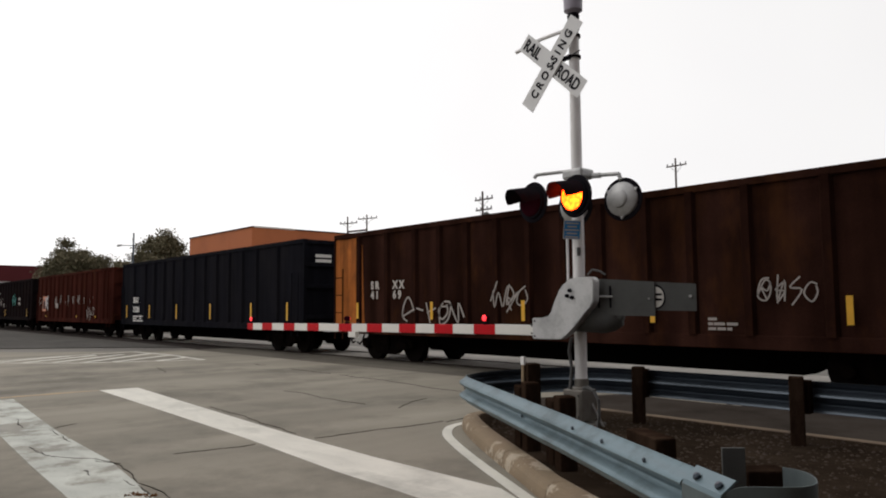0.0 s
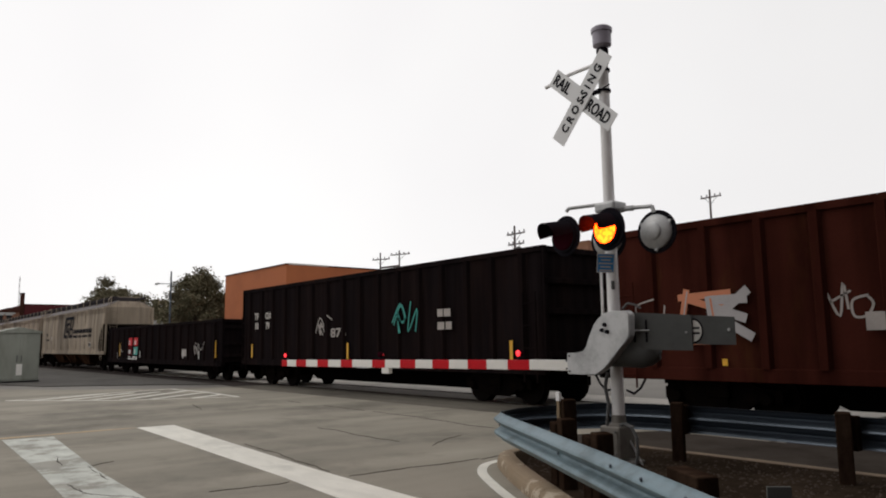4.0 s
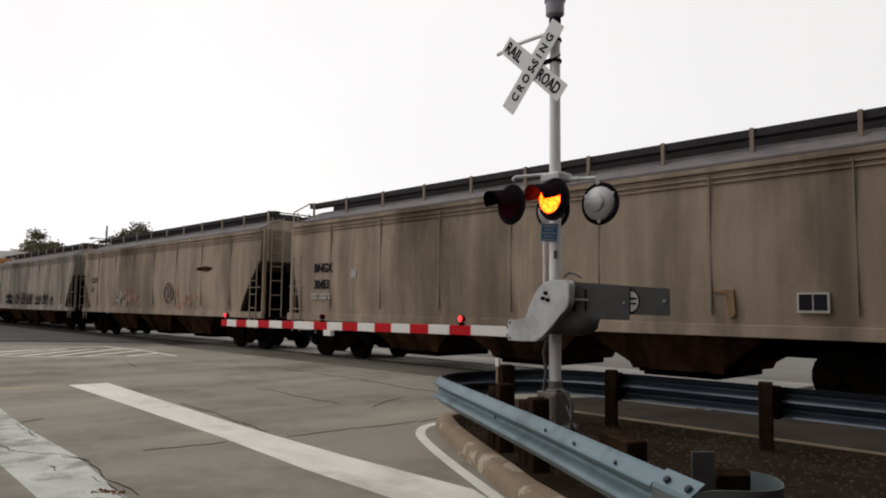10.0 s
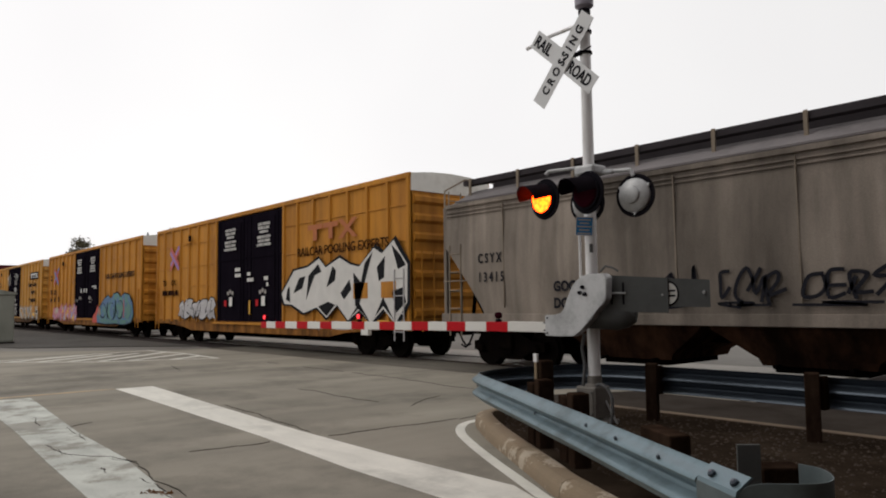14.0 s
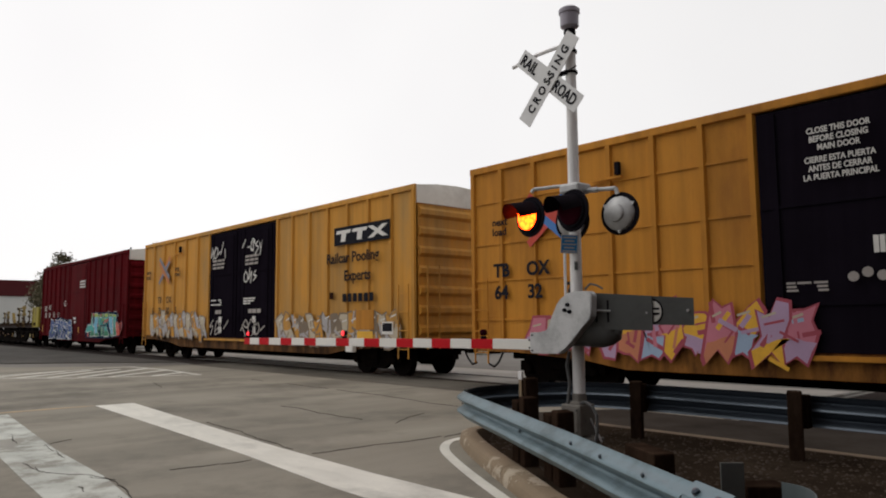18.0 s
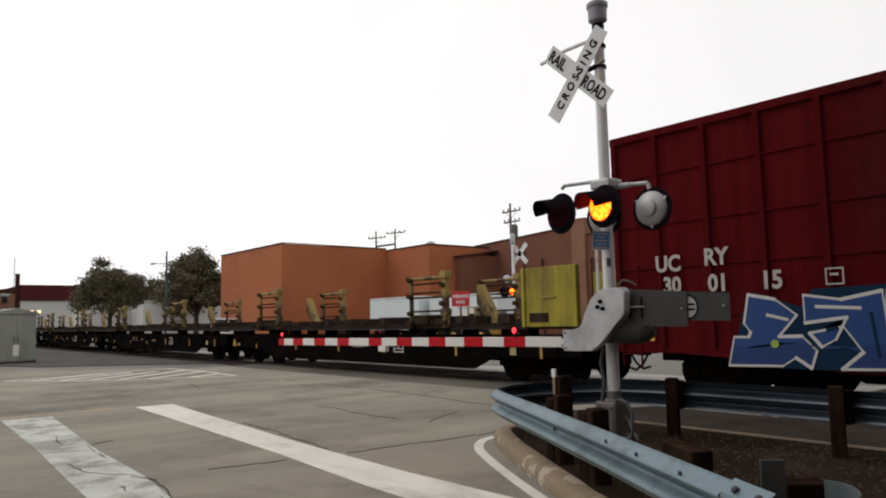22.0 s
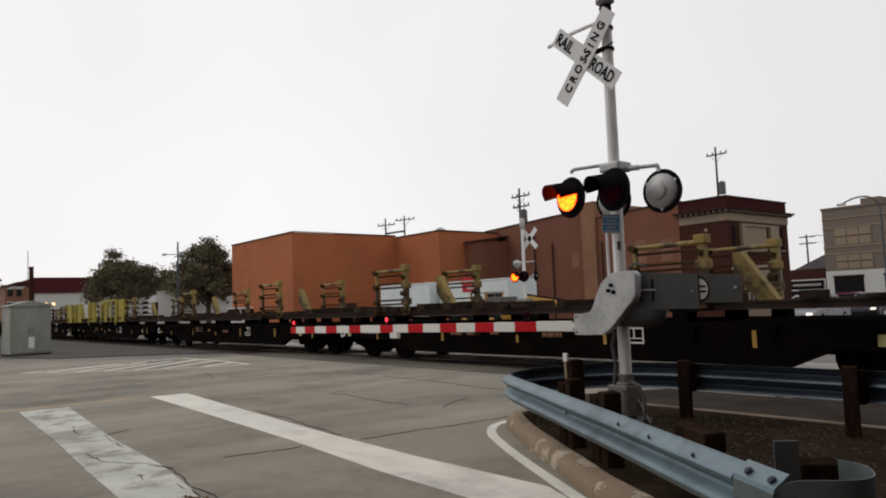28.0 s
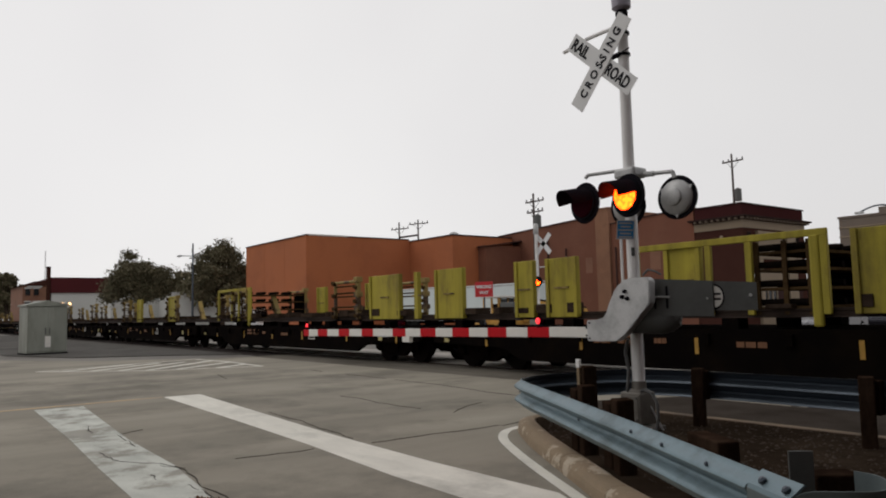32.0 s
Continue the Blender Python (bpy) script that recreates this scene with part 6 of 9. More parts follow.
c, h = hopper("covered_hopper", "warm grey covered hopper with black stencilled number", -132.7, -114.35, M["hopper_b"], M["hopper_dark"], 2, None, 0.35, 1.2)
lettering("stencil", "BNGX", 0.36, M["letter"], c, pose(-h + 1.5, HF - 0.005, 2.50, 90), 0.92, "black car number stencil", 0.012)
lettering("stencil", "30453", 0.36, M["letter"], c, pose(-h + 1.5, HF - 0.005, 2.02, 90), 0.88, "black car number stencil", 0.012)
bars(c, -h + 1.35, 1.88, 1.0, 0.06, 2, M["grey_mark"], HF, 52)
part("placard", box(bmesh.new(), -5.85, -5.6, HF - 0.006, HF, 2.3, 2.55), M["grey_mark"], c, "faded stencil frame")
p = part("placard", box(bmesh.new(), 6.02, 6.50, HF - 0.006, HF + 0.03, 1.50, 1.82), M["pale_stencil"], c, "pale framed dark placard")
for a in (6.05, 6.27):
    part("placard_field", box(bmesh.new(), a, a + 0.20, HF - 0.010, HF - 0.005, 1.54, 1.79), M["letter"], p)
part("rust_smear", slab(bmesh.new(), [(4.60, 1.86), (5.0, 1.88), (5.02, 1.45), (4.92, 1.38), (4.86, 1.80)], HF - 0.003, HF + 0.03, "y"), M["faint_rust"], c, "rust stain run down the side sheet")
reflectors(c, [h - 7.0], 1.4, 0.5, HF)

c, h = hopper("covered_hopper", "grey-tan covered hopper with faded orange graffiti", -152.3, -134.3, M["hopper_b"], M["hopper_dark"], 3, None, 0.7, 1.35, 1.2)
for x, z, words in ((-h + 1.4, 2.5, "CSYX"), (-h + 1.4, 2.05, "13")):
    lettering("stencil", words.replace("", " ").strip(), 0.34, M["letter"], c, pose(x, HF - 0.005, z, 90), 0.8, "black car number stencil", 0.006)
scrawl(c, -h + 4.6, 1.5, 2.2, 0.6, M["grey_mark"], HF, 53, 4, 0.035)
smear(c, -3.2, 1.55, 1.5, 0.55, 54)
smear(c, 2.3, 1.35, 1.7, 0.65, 55)
loops(c, 1.66, 1.9, 0.42, 0.48)
part("rust_smear", slab(bmesh.new(), [(4.05, 2.8), (5.1, 2.72), (5.5, 2.84), (5.0, 2.92), (4.3, 2.9)], HF - 0.004, HF, "y"), M["rust_car"], c, "dark rust smear")

c, h = hopper("covered_hopper", "sooty grey covered hopper with black tags", -171.6, -153.75, M["hopper_c"], M["hopper_dark"], 4, None, 1.0, 1.35, 1.2)
for x, z, words in ((-h + 1.4, 2.5, "CSYX"), (-h + 1.4, 2.05, "13415")):
    lettering("stencil", words.replace("", " ").strip(), 0.32, M["letter"], c, pose(x, HF - 0.005, z, 90), 0.75, "black car number stencil", 0.006)
for k, (a, b) in enumerate(((-4.48, -3.21), (-2.78, -1.79), (-1.41, -0.29), (0.03, 1.4), (1.79, 3.05), (3.3, 4.5), (4.86, 5.37))):
    scrawl(c, a, 1.55, b - a, 0.50 if k < 6 else 0.3, M["letter"], HF, 60 + k, 4, 0.042 if k < 6 else 0.025)
    scrawl(c, a + 0.1, 1.42, (b - a) * 0.8, 0.08, M["letter"], HF, 160 + k, 1, 0.03)
for words, x, z in (("GOOD MEN", -h + 3.75, 1.78), ("DO NOTHING", -h + 3.75, 1.42)):
    lettering("tag_words", words, 0.30, M["letter"], c, pose(x, HF - 0.005, z, 90), 0.9, "black sprayed words", 0.012)


def boxcar(name, label, u0, u1, top, mat, door, ribs_l, ribs_r, rails=True, door_mat=None, roof_white=True, sill_mat=None, end_ladder=None):
    """A steel boxcar: sheet sides with outside posts, plug doors, corrugated ends, ribbed roof, deep centre sill."""
    c, h = new_car(name, label, u0, u1, "boxcars")
    w, sill = 1.46, 1.0
    d0, d1 = door
    for y, s in ((-w, -1), (w, 1)):
        for a, b, n in ((-h, d0, ribs_l), (d1, h, ribs_r)):
            part("side_sheet", box(bmesh.new(), a, b, min(y, y - s * 0.04), max(y, y - s * 0.04), sill - 0.1, top - 0.12), mat, c)
            me = shared("post/%s/%.2f" % (mat.name, top), lambda: slab(bmesh.new(), [(-0.075, 0.0), (0.075, 0.0), (0.05, -0.07), (-0.05, -0.07)], sill - 0.08, top - 0.14), mat)
            for k in range(n + 1):
                x = a + (b - a) * k / n
                x = min(max(x, a + 0.08), b - 0.08)
                share("post", me, c, pose(x, y, 0, 0, 0, 0 if s < 0 else 180))
            if rails:
                for z in (1.55, 2.45, 3.30, 4.28):
                    part("girt", box(bmesh.new(), a + 0.1, b - 0.1, min(y, y + s * 0.03), max(y, y + s * 0.03), z - 0.025, z + 0.025), mat, c)
        part("top_plate", box(bmesh.new(), -h, h, y - 0.07, y + 0.07, top - 0.16, top, 0.02), mat, c)
        # fish-belly side sill
        part("side_sill", slab(bmesh.new(), [(-h, sill), (-h, 0.82), (-h + 1.4, 0.82), (-h + 3.3, 0.70), (-h + 4.2, 0.56), (h - 4.2, 0.56), (h - 3.3, 0.70), (h - 1.4, 0.82), (h, 0.82), (h, sill)], min(y, y - s * 0.03) - 0.01, max(y, y - s * 0.03) + 0.01, "y"), sill_mat or mat, c, "grimy fish-belly side sill")
        dm = door_mat or mat
        nd = 2 if door_mat else 1
        for k in range(nd):
            a, b = d0 + (d1 - d0) * k / nd, d0 + (d1 - d0) * (k + 1) / nd
            dd = part("plug_door", box(bmesh.new(), a + 0.02, b - 0.02, min(y - s * 0.03, y + s * 0.035), max(y - s * 0.03, y + s * 0.035), sill - 0.02, top - 0.2, 0.01), dm, c, "sliding plug door")
            for z in (1.75, 3.35):
                part("door_rib", box(bmesh.new(), a + 0.05, b - 0.05, min(y + s * 0.035, y + s * 0.06), max(y + s * 0.035, y + s * 0.06), z - 0.03, z + 0.03), dm, dd)
            for x in (a + 0.30, b - 0.30):
                part("door_rib", box(bmesh.new(), x - 0.04, x + 0.04, min(y + s * 0.035, y + s * 0.07), max(y + s * 0.035, y + s * 0.07), sill, top - 0.25), dm, dd)
            part("lock_rod", tube(bmesh.new(), (b - 0.5, y + s * 0.08, sill + 0.05), (b - 0.5, y + s * 0.08, top - 0.4), 0.02, 6), dm, dd)
        part("door_track", box(bmesh.new(), d0 - 0.3, min(h, d1 + 2.4), min(y, y + s * 0.09), max(y, y + s * 0.09), sill - 0.14, sill - 0.06), mat, c)
    for x, s in ((-h, -1), (h, 1)):
        part("end_sheet", box(bmesh.new(), min(x, x - s * 0.05), max(x, x - s * 0.05), -w, w, sill - 0.1, top - 0.02), mat, c)
        zz = sill + 0.15
        while zz < top - 0.7:
            part("end_corrugation", slab(bmesh.new(), [(x, zz), (x + s * 0.09, zz + 0.08), (x + s * 0.09, zz + 0.20), (x, zz + 0.28)], -w + 0.08, w - 0.08, "y"), mat, c)
            zz += 0.52
        if roof_white:
            part("end_cap", box(bmesh.new(), min(x, x + s * 0.03), max(x, x + s * 0.03), -w, w, top - 0.5, top - 0.02), M["roof_galv"], c, "bare galvanised panel at the roof end")
        ladder(c, x - s * 0.4, -w - 0.13, sill - 0.45, sill + 1.5, 0.42, end_ladder if end_ladder and s > 0 else mat)
        ladder(c, x + s * 0.15, -1.0, sill - 0.2, sill + 2.0, 0.42, mat, "y", 5)
        part("end_platform", box(bmesh.new(), min(x, x + s * 0.3), max(x, x + s * 0.3), -0.9, 0.9, sill, sill + 0.05), M["under"], c)
    roof = slab(bmesh.new(), [(-w - 0.04, top - 0.02), (w + 0.04, top - 0.02), (w * 0.5, top + 0.07), (0, top + 0.10), (-w * 0.5, top + 0.07)], -h, h, "x")
    part("roof", roof, M["roof_galv"] if roof_white else mat, c, "weathered galvanised roof")
    for k in range(11):
        x = -h + 0.5 + (2 * h - 1) * k / 10
        part("roof_rib", slab(bmesh.new(), [(-w, top), (w, top), (w * 0.5, top + 0.10), (0, top + 0.13), (-w * 0.5, top + 0.10)], x - 0.05, x + 0.05, "x"), M["roof_galv"] if roof_white else mat, c)
    part("floor_frame", box(bmesh.new(), -h + 0.2, h - 0.2, -w + 0.15, w - 0.15, 0.86, 1.02), M["under"], c)
    # deepened black sill fills the gap where the car's shade would be
    part("centre_sill", slab(bmesh.new(), [(-h + 0.2, 0.90), (-h + 0.2, 0.60), (-h + 3.4, 0.60), (-h + 4.1, 0.32), (h - 4.1, 0.32), (h - 3.4, 0.60), (h - 0.2, 0.60), (h - 0.2, 0.90)], -0.3, 0.3, "y"), M["under"], c, "dark centre sill, deepened to stand in for shade under the car")
    running_gear(c, h, 2.3)
    return c, h


BF = -1.535


def door_words(c, xs):
    """The two-language notice high on each plug door."""
    for x in xs:
        for z, words in ((4.45, "CLOSE THIS DOOR"), (4.31, "BEFORE CLOSING"), (4.17, "MAIN DOOR"), (3.98, "CIERRE ESTA PUERTA"), (3.84, "ANTES DE CERRAR"), (3.70, "LA PUERTA PRINCIPAL")):
            lettering("door_notice", words, 0.135, M["white_mark"], c, pose(x + 0.85, BF - 0.047, z, 90), 0.8, "white door notice", 0.003, "CENTER")


def x_emblem(c, x, z, w, h_, y=BF - 0.01, rails=("g_blue", "g_red")):
    """A plain crossed-bands emblem in its colours."""
    for k, (ang, key) in enumerate(((38, rails[0]), (-38, rails[1]), (38, rails[1]), (-38, rails[0]))):
        off = 0.10 if k < 2 else -0.10
        bmx = box(bmesh.new(), -w * 0.62, w * 0.62, -0.085, 0.085, -0.002, 0.002)
        o = part("emblem_band", bmx, M[key], c, "crossed band emblem")
        o.matrix_basis = pose(x, y - 0.005 * k, z + off, 90, 0, 0) @ pose(0, 0, 0, 0, 0, ang)


def tack_bar(c, z):
    """A short ledge with a dark vent box, high on the side."""
    part("tack_bar", box(bmesh.new(), -6.15, -5.45, BF - 0.06, BF, z - 0.30, z - 0.25), M["yellow_car"], c, "short steel ledge")
    part("vent_box", box(bmesh.new(), -5.58, -5.48, BF - 0.10, BF, z - 0.24, z + 0.02, 0.01), M["black"], c, "small dark vent box")


# ochre boxcar with large silver graffiti
c, h = boxcar("boxcar", "ochre yellow boxcar with navy doors and large silver graffiti", -192.4, -172.9, 5.14, M["yellow_car"], (-2.85, 2.60), 7, 7, True, M["navy_door"], True, M["rusty_sill"], M["g_silver"])
MURAL = [(2.70, 1.95), (3.55, 2.70), (4.45, 2.78), (5.15, 3.02), (5.55, 2.72), (6.35, 2.98), (6.95, 2.74), (7.40, 2.66), (8.15, 3.16), (8.55, 2.98), (9.10, 3.32), (9.40, 2.96), (9.72, 2.62), (9.70, 1.6), (9.15, 1.0), (8.6, 1.42), (8.0, 1.02), (7.4, 1.38), (6.8, 1.08), (6.2, 1.55), (5.6, 1.15), (5.0, 1.48), (4.2, 1.3), (3.4, 1.58), (2.9, 1.6)]
mc = (6.3, 2.1)
part("graffiti", slab(bmesh.new(), [(mc[0] + (a - mc[0]) * 1.035, mc[1] + (b - mc[1]) * 1.10) for a, b in MURAL], BF - 0.036, BF - 0.034, "y"), M["g_black"], c, "black graffiti outline")
part("graffiti", slab(bmesh.new(), MURAL, BF - 0.040, BF - 0.037, "y"), M["g_white"], c, "large silver-white graffiti")
CUTS = [[(3.5, 1.95), (4.1, 2.1), (4.3, 2.5), (3.9, 2.45)], [(4.5, 2.5), (5.1, 2.86), (5.3, 2.6), (4.9, 2.5), (4.6, 2.1), (4.35, 1.7)], [(5.6, 2.1), (5.95, 2.75), (6.15, 2.6), (6.1, 2.3)], [(6.4, 1.9), (6.9, 2.3), (7.0, 2.0), (6.6, 1.7)], [(7.1, 2.5), (7.5, 2.2), (7.7, 2.75), (8.1, 3.05), (7.75, 2.3), (7.4, 1.5), (7.2, 1.5)], [(8.3, 2.6), (8.7, 2.9), (8.65, 2.3), (8.4, 2.2)], [(9.0, 3.2), (9.4, 2.9), (9.65, 2.6), (9.3, 2.5)], [(9.0, 1.9), (9.5, 2.0), (9.65, 1.6), (9.2, 1.3)], [(5.1, 1.5), (5.6, 1.2), (6.1, 1.55), (5.7, 1.65)], [(6.9, 1.15), (7.35, 1.42), (7.9, 1.1), (7.4, 1.6)], [(8.2, 1.2), (8.6, 1.5), (9.1, 1.1), (8.6, 1.75)], [(3.0, 1.75), (3.3, 1.65), (3.25, 2.2), (3.1, 2.1)]]
for q in CUTS:
    part("graffiti", slab(bmesh.new(), q, BF - 0.043, BF - 0.041, "y"), M["g_black"], c, "black graffiti cut")
for x0, x1 in ((7.1, 7.85), (8.5, 9.2)):
    part("graffiti", box(bmesh.new(), x0, x1, BF - 0.043, BF - 0.041, 1.72, 2.18), M["yellow_car"], c, "bare ochre square left in the graffiti")
piece(c, -6.7, 1.02, 3.8, 0.80, ["g_silver"], ["g_grey", "g_silver"], BF - 0.036, 82, 5, "g_black", "g_white")
door_words(c, (-2.3, 0.5))
for k, x in enumerate((-1.0, 0.05, 1.4)):
    bars(c, x, 3.0 - 0.2 * k, 0.5, 0.13, 2, M["white_mark"], BF - 0.046, 90 + k)
for x in (-1.4, 1.3):
    for q, dx in enumerate((-0.2, 0.0, 0.2)):
        part("lock_disc", lathe(bmesh.new(), (x + dx, BF - 0.046, 2.05 + 0.06 * (q % 2)), (0, -1, 0), [(0, 0.08), (0.01, 0.08)], 10), M["grey_mark"], c)
    part("placard", box(bmesh.new(), x - 0.1, x + 0.16, BF - 0.05, BF - 0.046, 1.55, 1.9), M["white_mark"], c, "white door placard")
    part("placard", box(bmesh.new(), x - 0.55, x - 0.35, BF - 0.05, BF - 0.046, 1.55, 1.78), M["red_paint"], c, "red door placard")
reflectors(c, [0.25], 1.25, 0.5, BF - 0.046)
lettering("slogan", "RAILCAR POOLING EXPERTS", 0.40, M["rust_car"], c, pose(3.70, BF - 0.008, 3.16, 90), 1.0, "faded brown slogan", 0.004)
for a, b, z0, z1 in ((4.4, 5.3, 3.98, 4.14), (4.72, 4.96, 3.62, 3.98), (5.35, 6.2, 3.98, 4.14), (5.66, 5.90, 3.62, 3.98)):
    part("emblem_shape", box(bmesh.new(), a, b, BF - 0.012, BF - 0.006, z0, z1), M["faded_red"], c, "faded red emblem shape")
for a in (0.4, -0.4):
    part("emblem_shape", slab(bmesh.new(), [(6.75 - a - 0.12, 3.58), (6.75 - a + 0.14, 3.58), (6.75 + a + 0.12, 4.16), (6.75 + a - 0.14, 4.16)], BF - 0.014 - 0.003 * (a > 0), BF - 0.009 - 0.003 * (a > 0), "y"), M["faded_red"], c, "faded red emblem shape")
x_emblem(c, -7.35, 3.72, 1.05, 0.9, rails=("g_violet", "g_coral"))
tack_bar(c, 4.60)
part("placard", box(bmesh.new(), h - 2.0, h - 0.9, BF - 0.03, BF - 0.02, 0.84, 1.10), M["yellow_mark"], c, "yellow stencil panel")
for x, z, words in ((-h + 0.95, 2.52, "TB"), (-h + 2.0, 2.52, "OX")):
    lettering("stencil", words, 0.36, M["rust_car"], c, pose(x, BF - 0.008, z, 90), 1.0, "faded brown stencil", 0.003)
bars(c, -h + 0.9, 2.3, 1.9, 0.22, 1, M["rust_car"], BF - 0.008, 95, cover=0.7)

c, h = boxcar("boxcar", "ochre yellow boxcar with navy doors and pink and blue graffiti", -214.1, -194.55, 5.16, M["yellow_car"], (-2.82, 2.58), 7, 7, True, M["navy_door"], True, M["rusty_sill"])
piece(c, -6.0, 0.80, 4.0, 1.0, ["g_pink", "yellow_mark", "g_lilac", "g_pink", "yellow_mark"], ["g_lilac", "g_orange", "g_mist", "yellow_mark"], BF - 0.036, 101, 9, "g_wine", "g_cream")
piece(c, -7.9, 0.86, 1.7, 0.75, ["g_pink", "g_cream"], ["g_lilac", "g_pink"], BF - 0.036, 102, 3, "g_wine", "g_cream")
BLOB = [(2.3, 0.75), (2.2, 1.15), (2.6, 1.45), (3.1, 1.75), (3.8, 2.05), (4.5, 2.25), (5.0, 2.05), (5.5, 2.3), (6.2, 2.35), (6.7, 2.1), (7.3, 2.3), (8.1, 2.2), (8.6, 1.8), (8.8, 1.2), (8.4, 0.8), (7.2, 0.68), (5.8, 0.72), (4.0, 0.68)]
part("graffiti", slab(bmesh.new(), [(5.4 + (a - 5.4) * 1.02, 1.45 + (b - 1.45) * 1.07) for a, b in BLOB], BF - 0.036, BF - 0.034, "y"), M["g_black"], c, "black graffiti outline")
part("graffiti", slab(bmesh.new(), BLOB, BF - 0.040, BF - 0.037, "y"), M["mottled_blue"], c, "large blue-green graffiti")
part("graffiti", slab(bmesh.new(), [(1.5, 0.72), (1.7, 1.15), (2.2, 1.35), (2.5, 1.7), (2.75, 1.62), (2.6, 1.3), (2.35, 1.1), (2.5, 0.72)], BF - 0.044, BF - 0.041, "y"), M["g_red"], c, "red graffiti edge")
for k, (x, z, rx, rz, key) in enumerate(((3.6, 1.4, 0.6, 0.42, "g_black"), (3.6, 1.42, 0.54, 0.37, "mottled_blue"), (5.1, 1.35, 0.62, 0.5, "g_black"), (5.1, 1.37, 0.57, 0.455, "mottled_blue"), (6.6, 1.45, 0.6, 0.5, "g_black"), (6.6, 1.47, 0.55, 0.455, "mottled_green"), (7.9, 1.4, 0.5, 0.45, "mottled_green"),
                                            (4.3, 0.85, 1.3, 0.13, "mottled_green"), (6.8, 0.82, 1.4, 0.11, "mottled_green"), (2.95, 1.35, 0.10, 0.22, "g_orange"), (4.42, 1.40, 0.07, 0.45, "g_black"), (5.86, 1.50, 0.06, 0.50, "g_black"), (7.28, 1.50, 0.05, 0.50, "g_coral"))):
    pts = [(x + rx * math.cos(t) * (1 + 0.15 * math.cos(3 * t + k)), z + rz * math.sin(t)) for t in [2 * math.pi * i / 18 for i in range(18)]]
    part("graffiti", slab(bmesh.new(), pts, BF - 0.046 - 0.0006 * k, BF - 0.041, "y"), M[key], c, "rounded graffiti patch")
x_emblem(c, -7.35, 3.72, 1.15, 0.9)
tack_bar(c, 4.60)
for x, z, words in ((-h + 0.78, 2.52, "TB"), (-h + 1.78, 2.52, "OX"), (-h + 0.80, 2.02, "64"), (-h + 1.80, 2.02, "32"), (-h + 2.85, 2.02, "73")):
    lettering("stencil", words, 0.42, M["letter"], c, pose(x, BF - 0.008, z, 90), 1.0, "black car number stencil", 0.014)
lettering("slogan", "next", 0.24, M["letter"], c, pose(-h + 0.75, BF - 0.008, 3.70, 90), 1.1, "small black word", 0.004)
lettering("slogan", "load", 0.24, M["letter"], c, pose(-h + 0.75, BF - 0.008, 3.47, 90), 1.1, "small black word", 0.004)
lettering("slogan", "RAILCAR POOLING EXPERTS", 0.40, M["letter"], c, pose(3.85, BF - 0.008, 3.16, 90), 0.96, "black slogan", 0.004)
door_words(c, (-2.35, 0.5))
for k, x in enumerate((-1.1, -0.45, 0.05)):
    bars(c, x, 2.75, 0.2, 0.26, 1, M["white_mark"], BF - 0.046, 110 + k, cover=1)
for k, x in enumerate((-2.4, 0.8)):
    bars(c, x, 2.1, 0.7, 0.035, 4, M["grey_mark"], BF - 0.046, 114 + k, cover=0.6)
bars(c, 1.3, 2.85, 0.9, 0.06, 2, M["white_mark"], BF - 0.046, 117)
for x in (-1.2, 0.9):
    for q, dx in enumerate((-0.2, 0.0, 0.2)):
        part("lock_disc", lathe(bmesh.new(), (x + dx, BF - 0.046, 2.15 + 0.06 * (q % 2)), (0, -1, 0), [(0, 0.08), (0.01, 0.08)], 10), M["grey_mark"], c)

# newest boxcar, smooth posts
c, h = boxcar("boxcar", "bright ochre boxcar with navy doors, black emblem panel and slogan", -235.9, -216.2, 5.15, M["yellow_car_b"], (-2.76, 2.48), 6, 7, False, M["navy_door"], True, M["brown_sill"])
PY_ = BF - 0.012
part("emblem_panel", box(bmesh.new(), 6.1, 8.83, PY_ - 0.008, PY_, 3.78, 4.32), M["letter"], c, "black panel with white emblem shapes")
for a, b, z0, z1 in ((6.25, 6.98, 4.12, 4.22), (6.5, 6.74, 3.88, 4.12), (7.08, 7.8, 4.12, 4.22), (7.32, 7.56, 3.88, 4.12)):
    part("emblem_shape", slab(bmesh.new(), [(a - 0.05, z0), (b - 0.05, z0), (b, z1), (a, z1)], PY_ - 0.013, PY_ - 0.009, "y"), M["white_mark"], c, "white emblem shape")
for a in (0.34, -0.34):
    part("emblem_shape", slab(bmesh.new(), [(8.28 - a - 0.12, 3.88), (8.28 - a + 0.14, 3.88), (8.28 + a + 0.12, 4.22), (8.28 + a - 0.14, 4.22)], PY_ - 0.013 - 0.003 * (a > 0), PY_ - 0.009 - 0.003 * (a > 0), "y"), M["white_mark"], c, "white emblem shape")
lettering("slogan", "Railcar Pooling", 0.43, M["letter"], c, pose(5.72, BF - 0.045, 3.26, 90), 1.03, "black slogan", 0.008)
lettering("slogan", "Experts", 0.43, M["letter"], c, pose(6.66, BF - 0.045, 2.72, 90), 1.0, "black slogan", 0.008)
for k in range(6):
    part("name_shape", box(bmesh.new(), 6.6 + 0.265 * k, 6.79 + 0.265 * k, BF - 0.048, BF - 0.042, 2.10, 2.34), M["letter"], c, "black shape of a web name")
x_emblem(c, -7.25, 3.82, 1.2, 1.0, BF - 0.04, ("faded_orange", "faded_blue"))
tack_bar(c, 4.72)
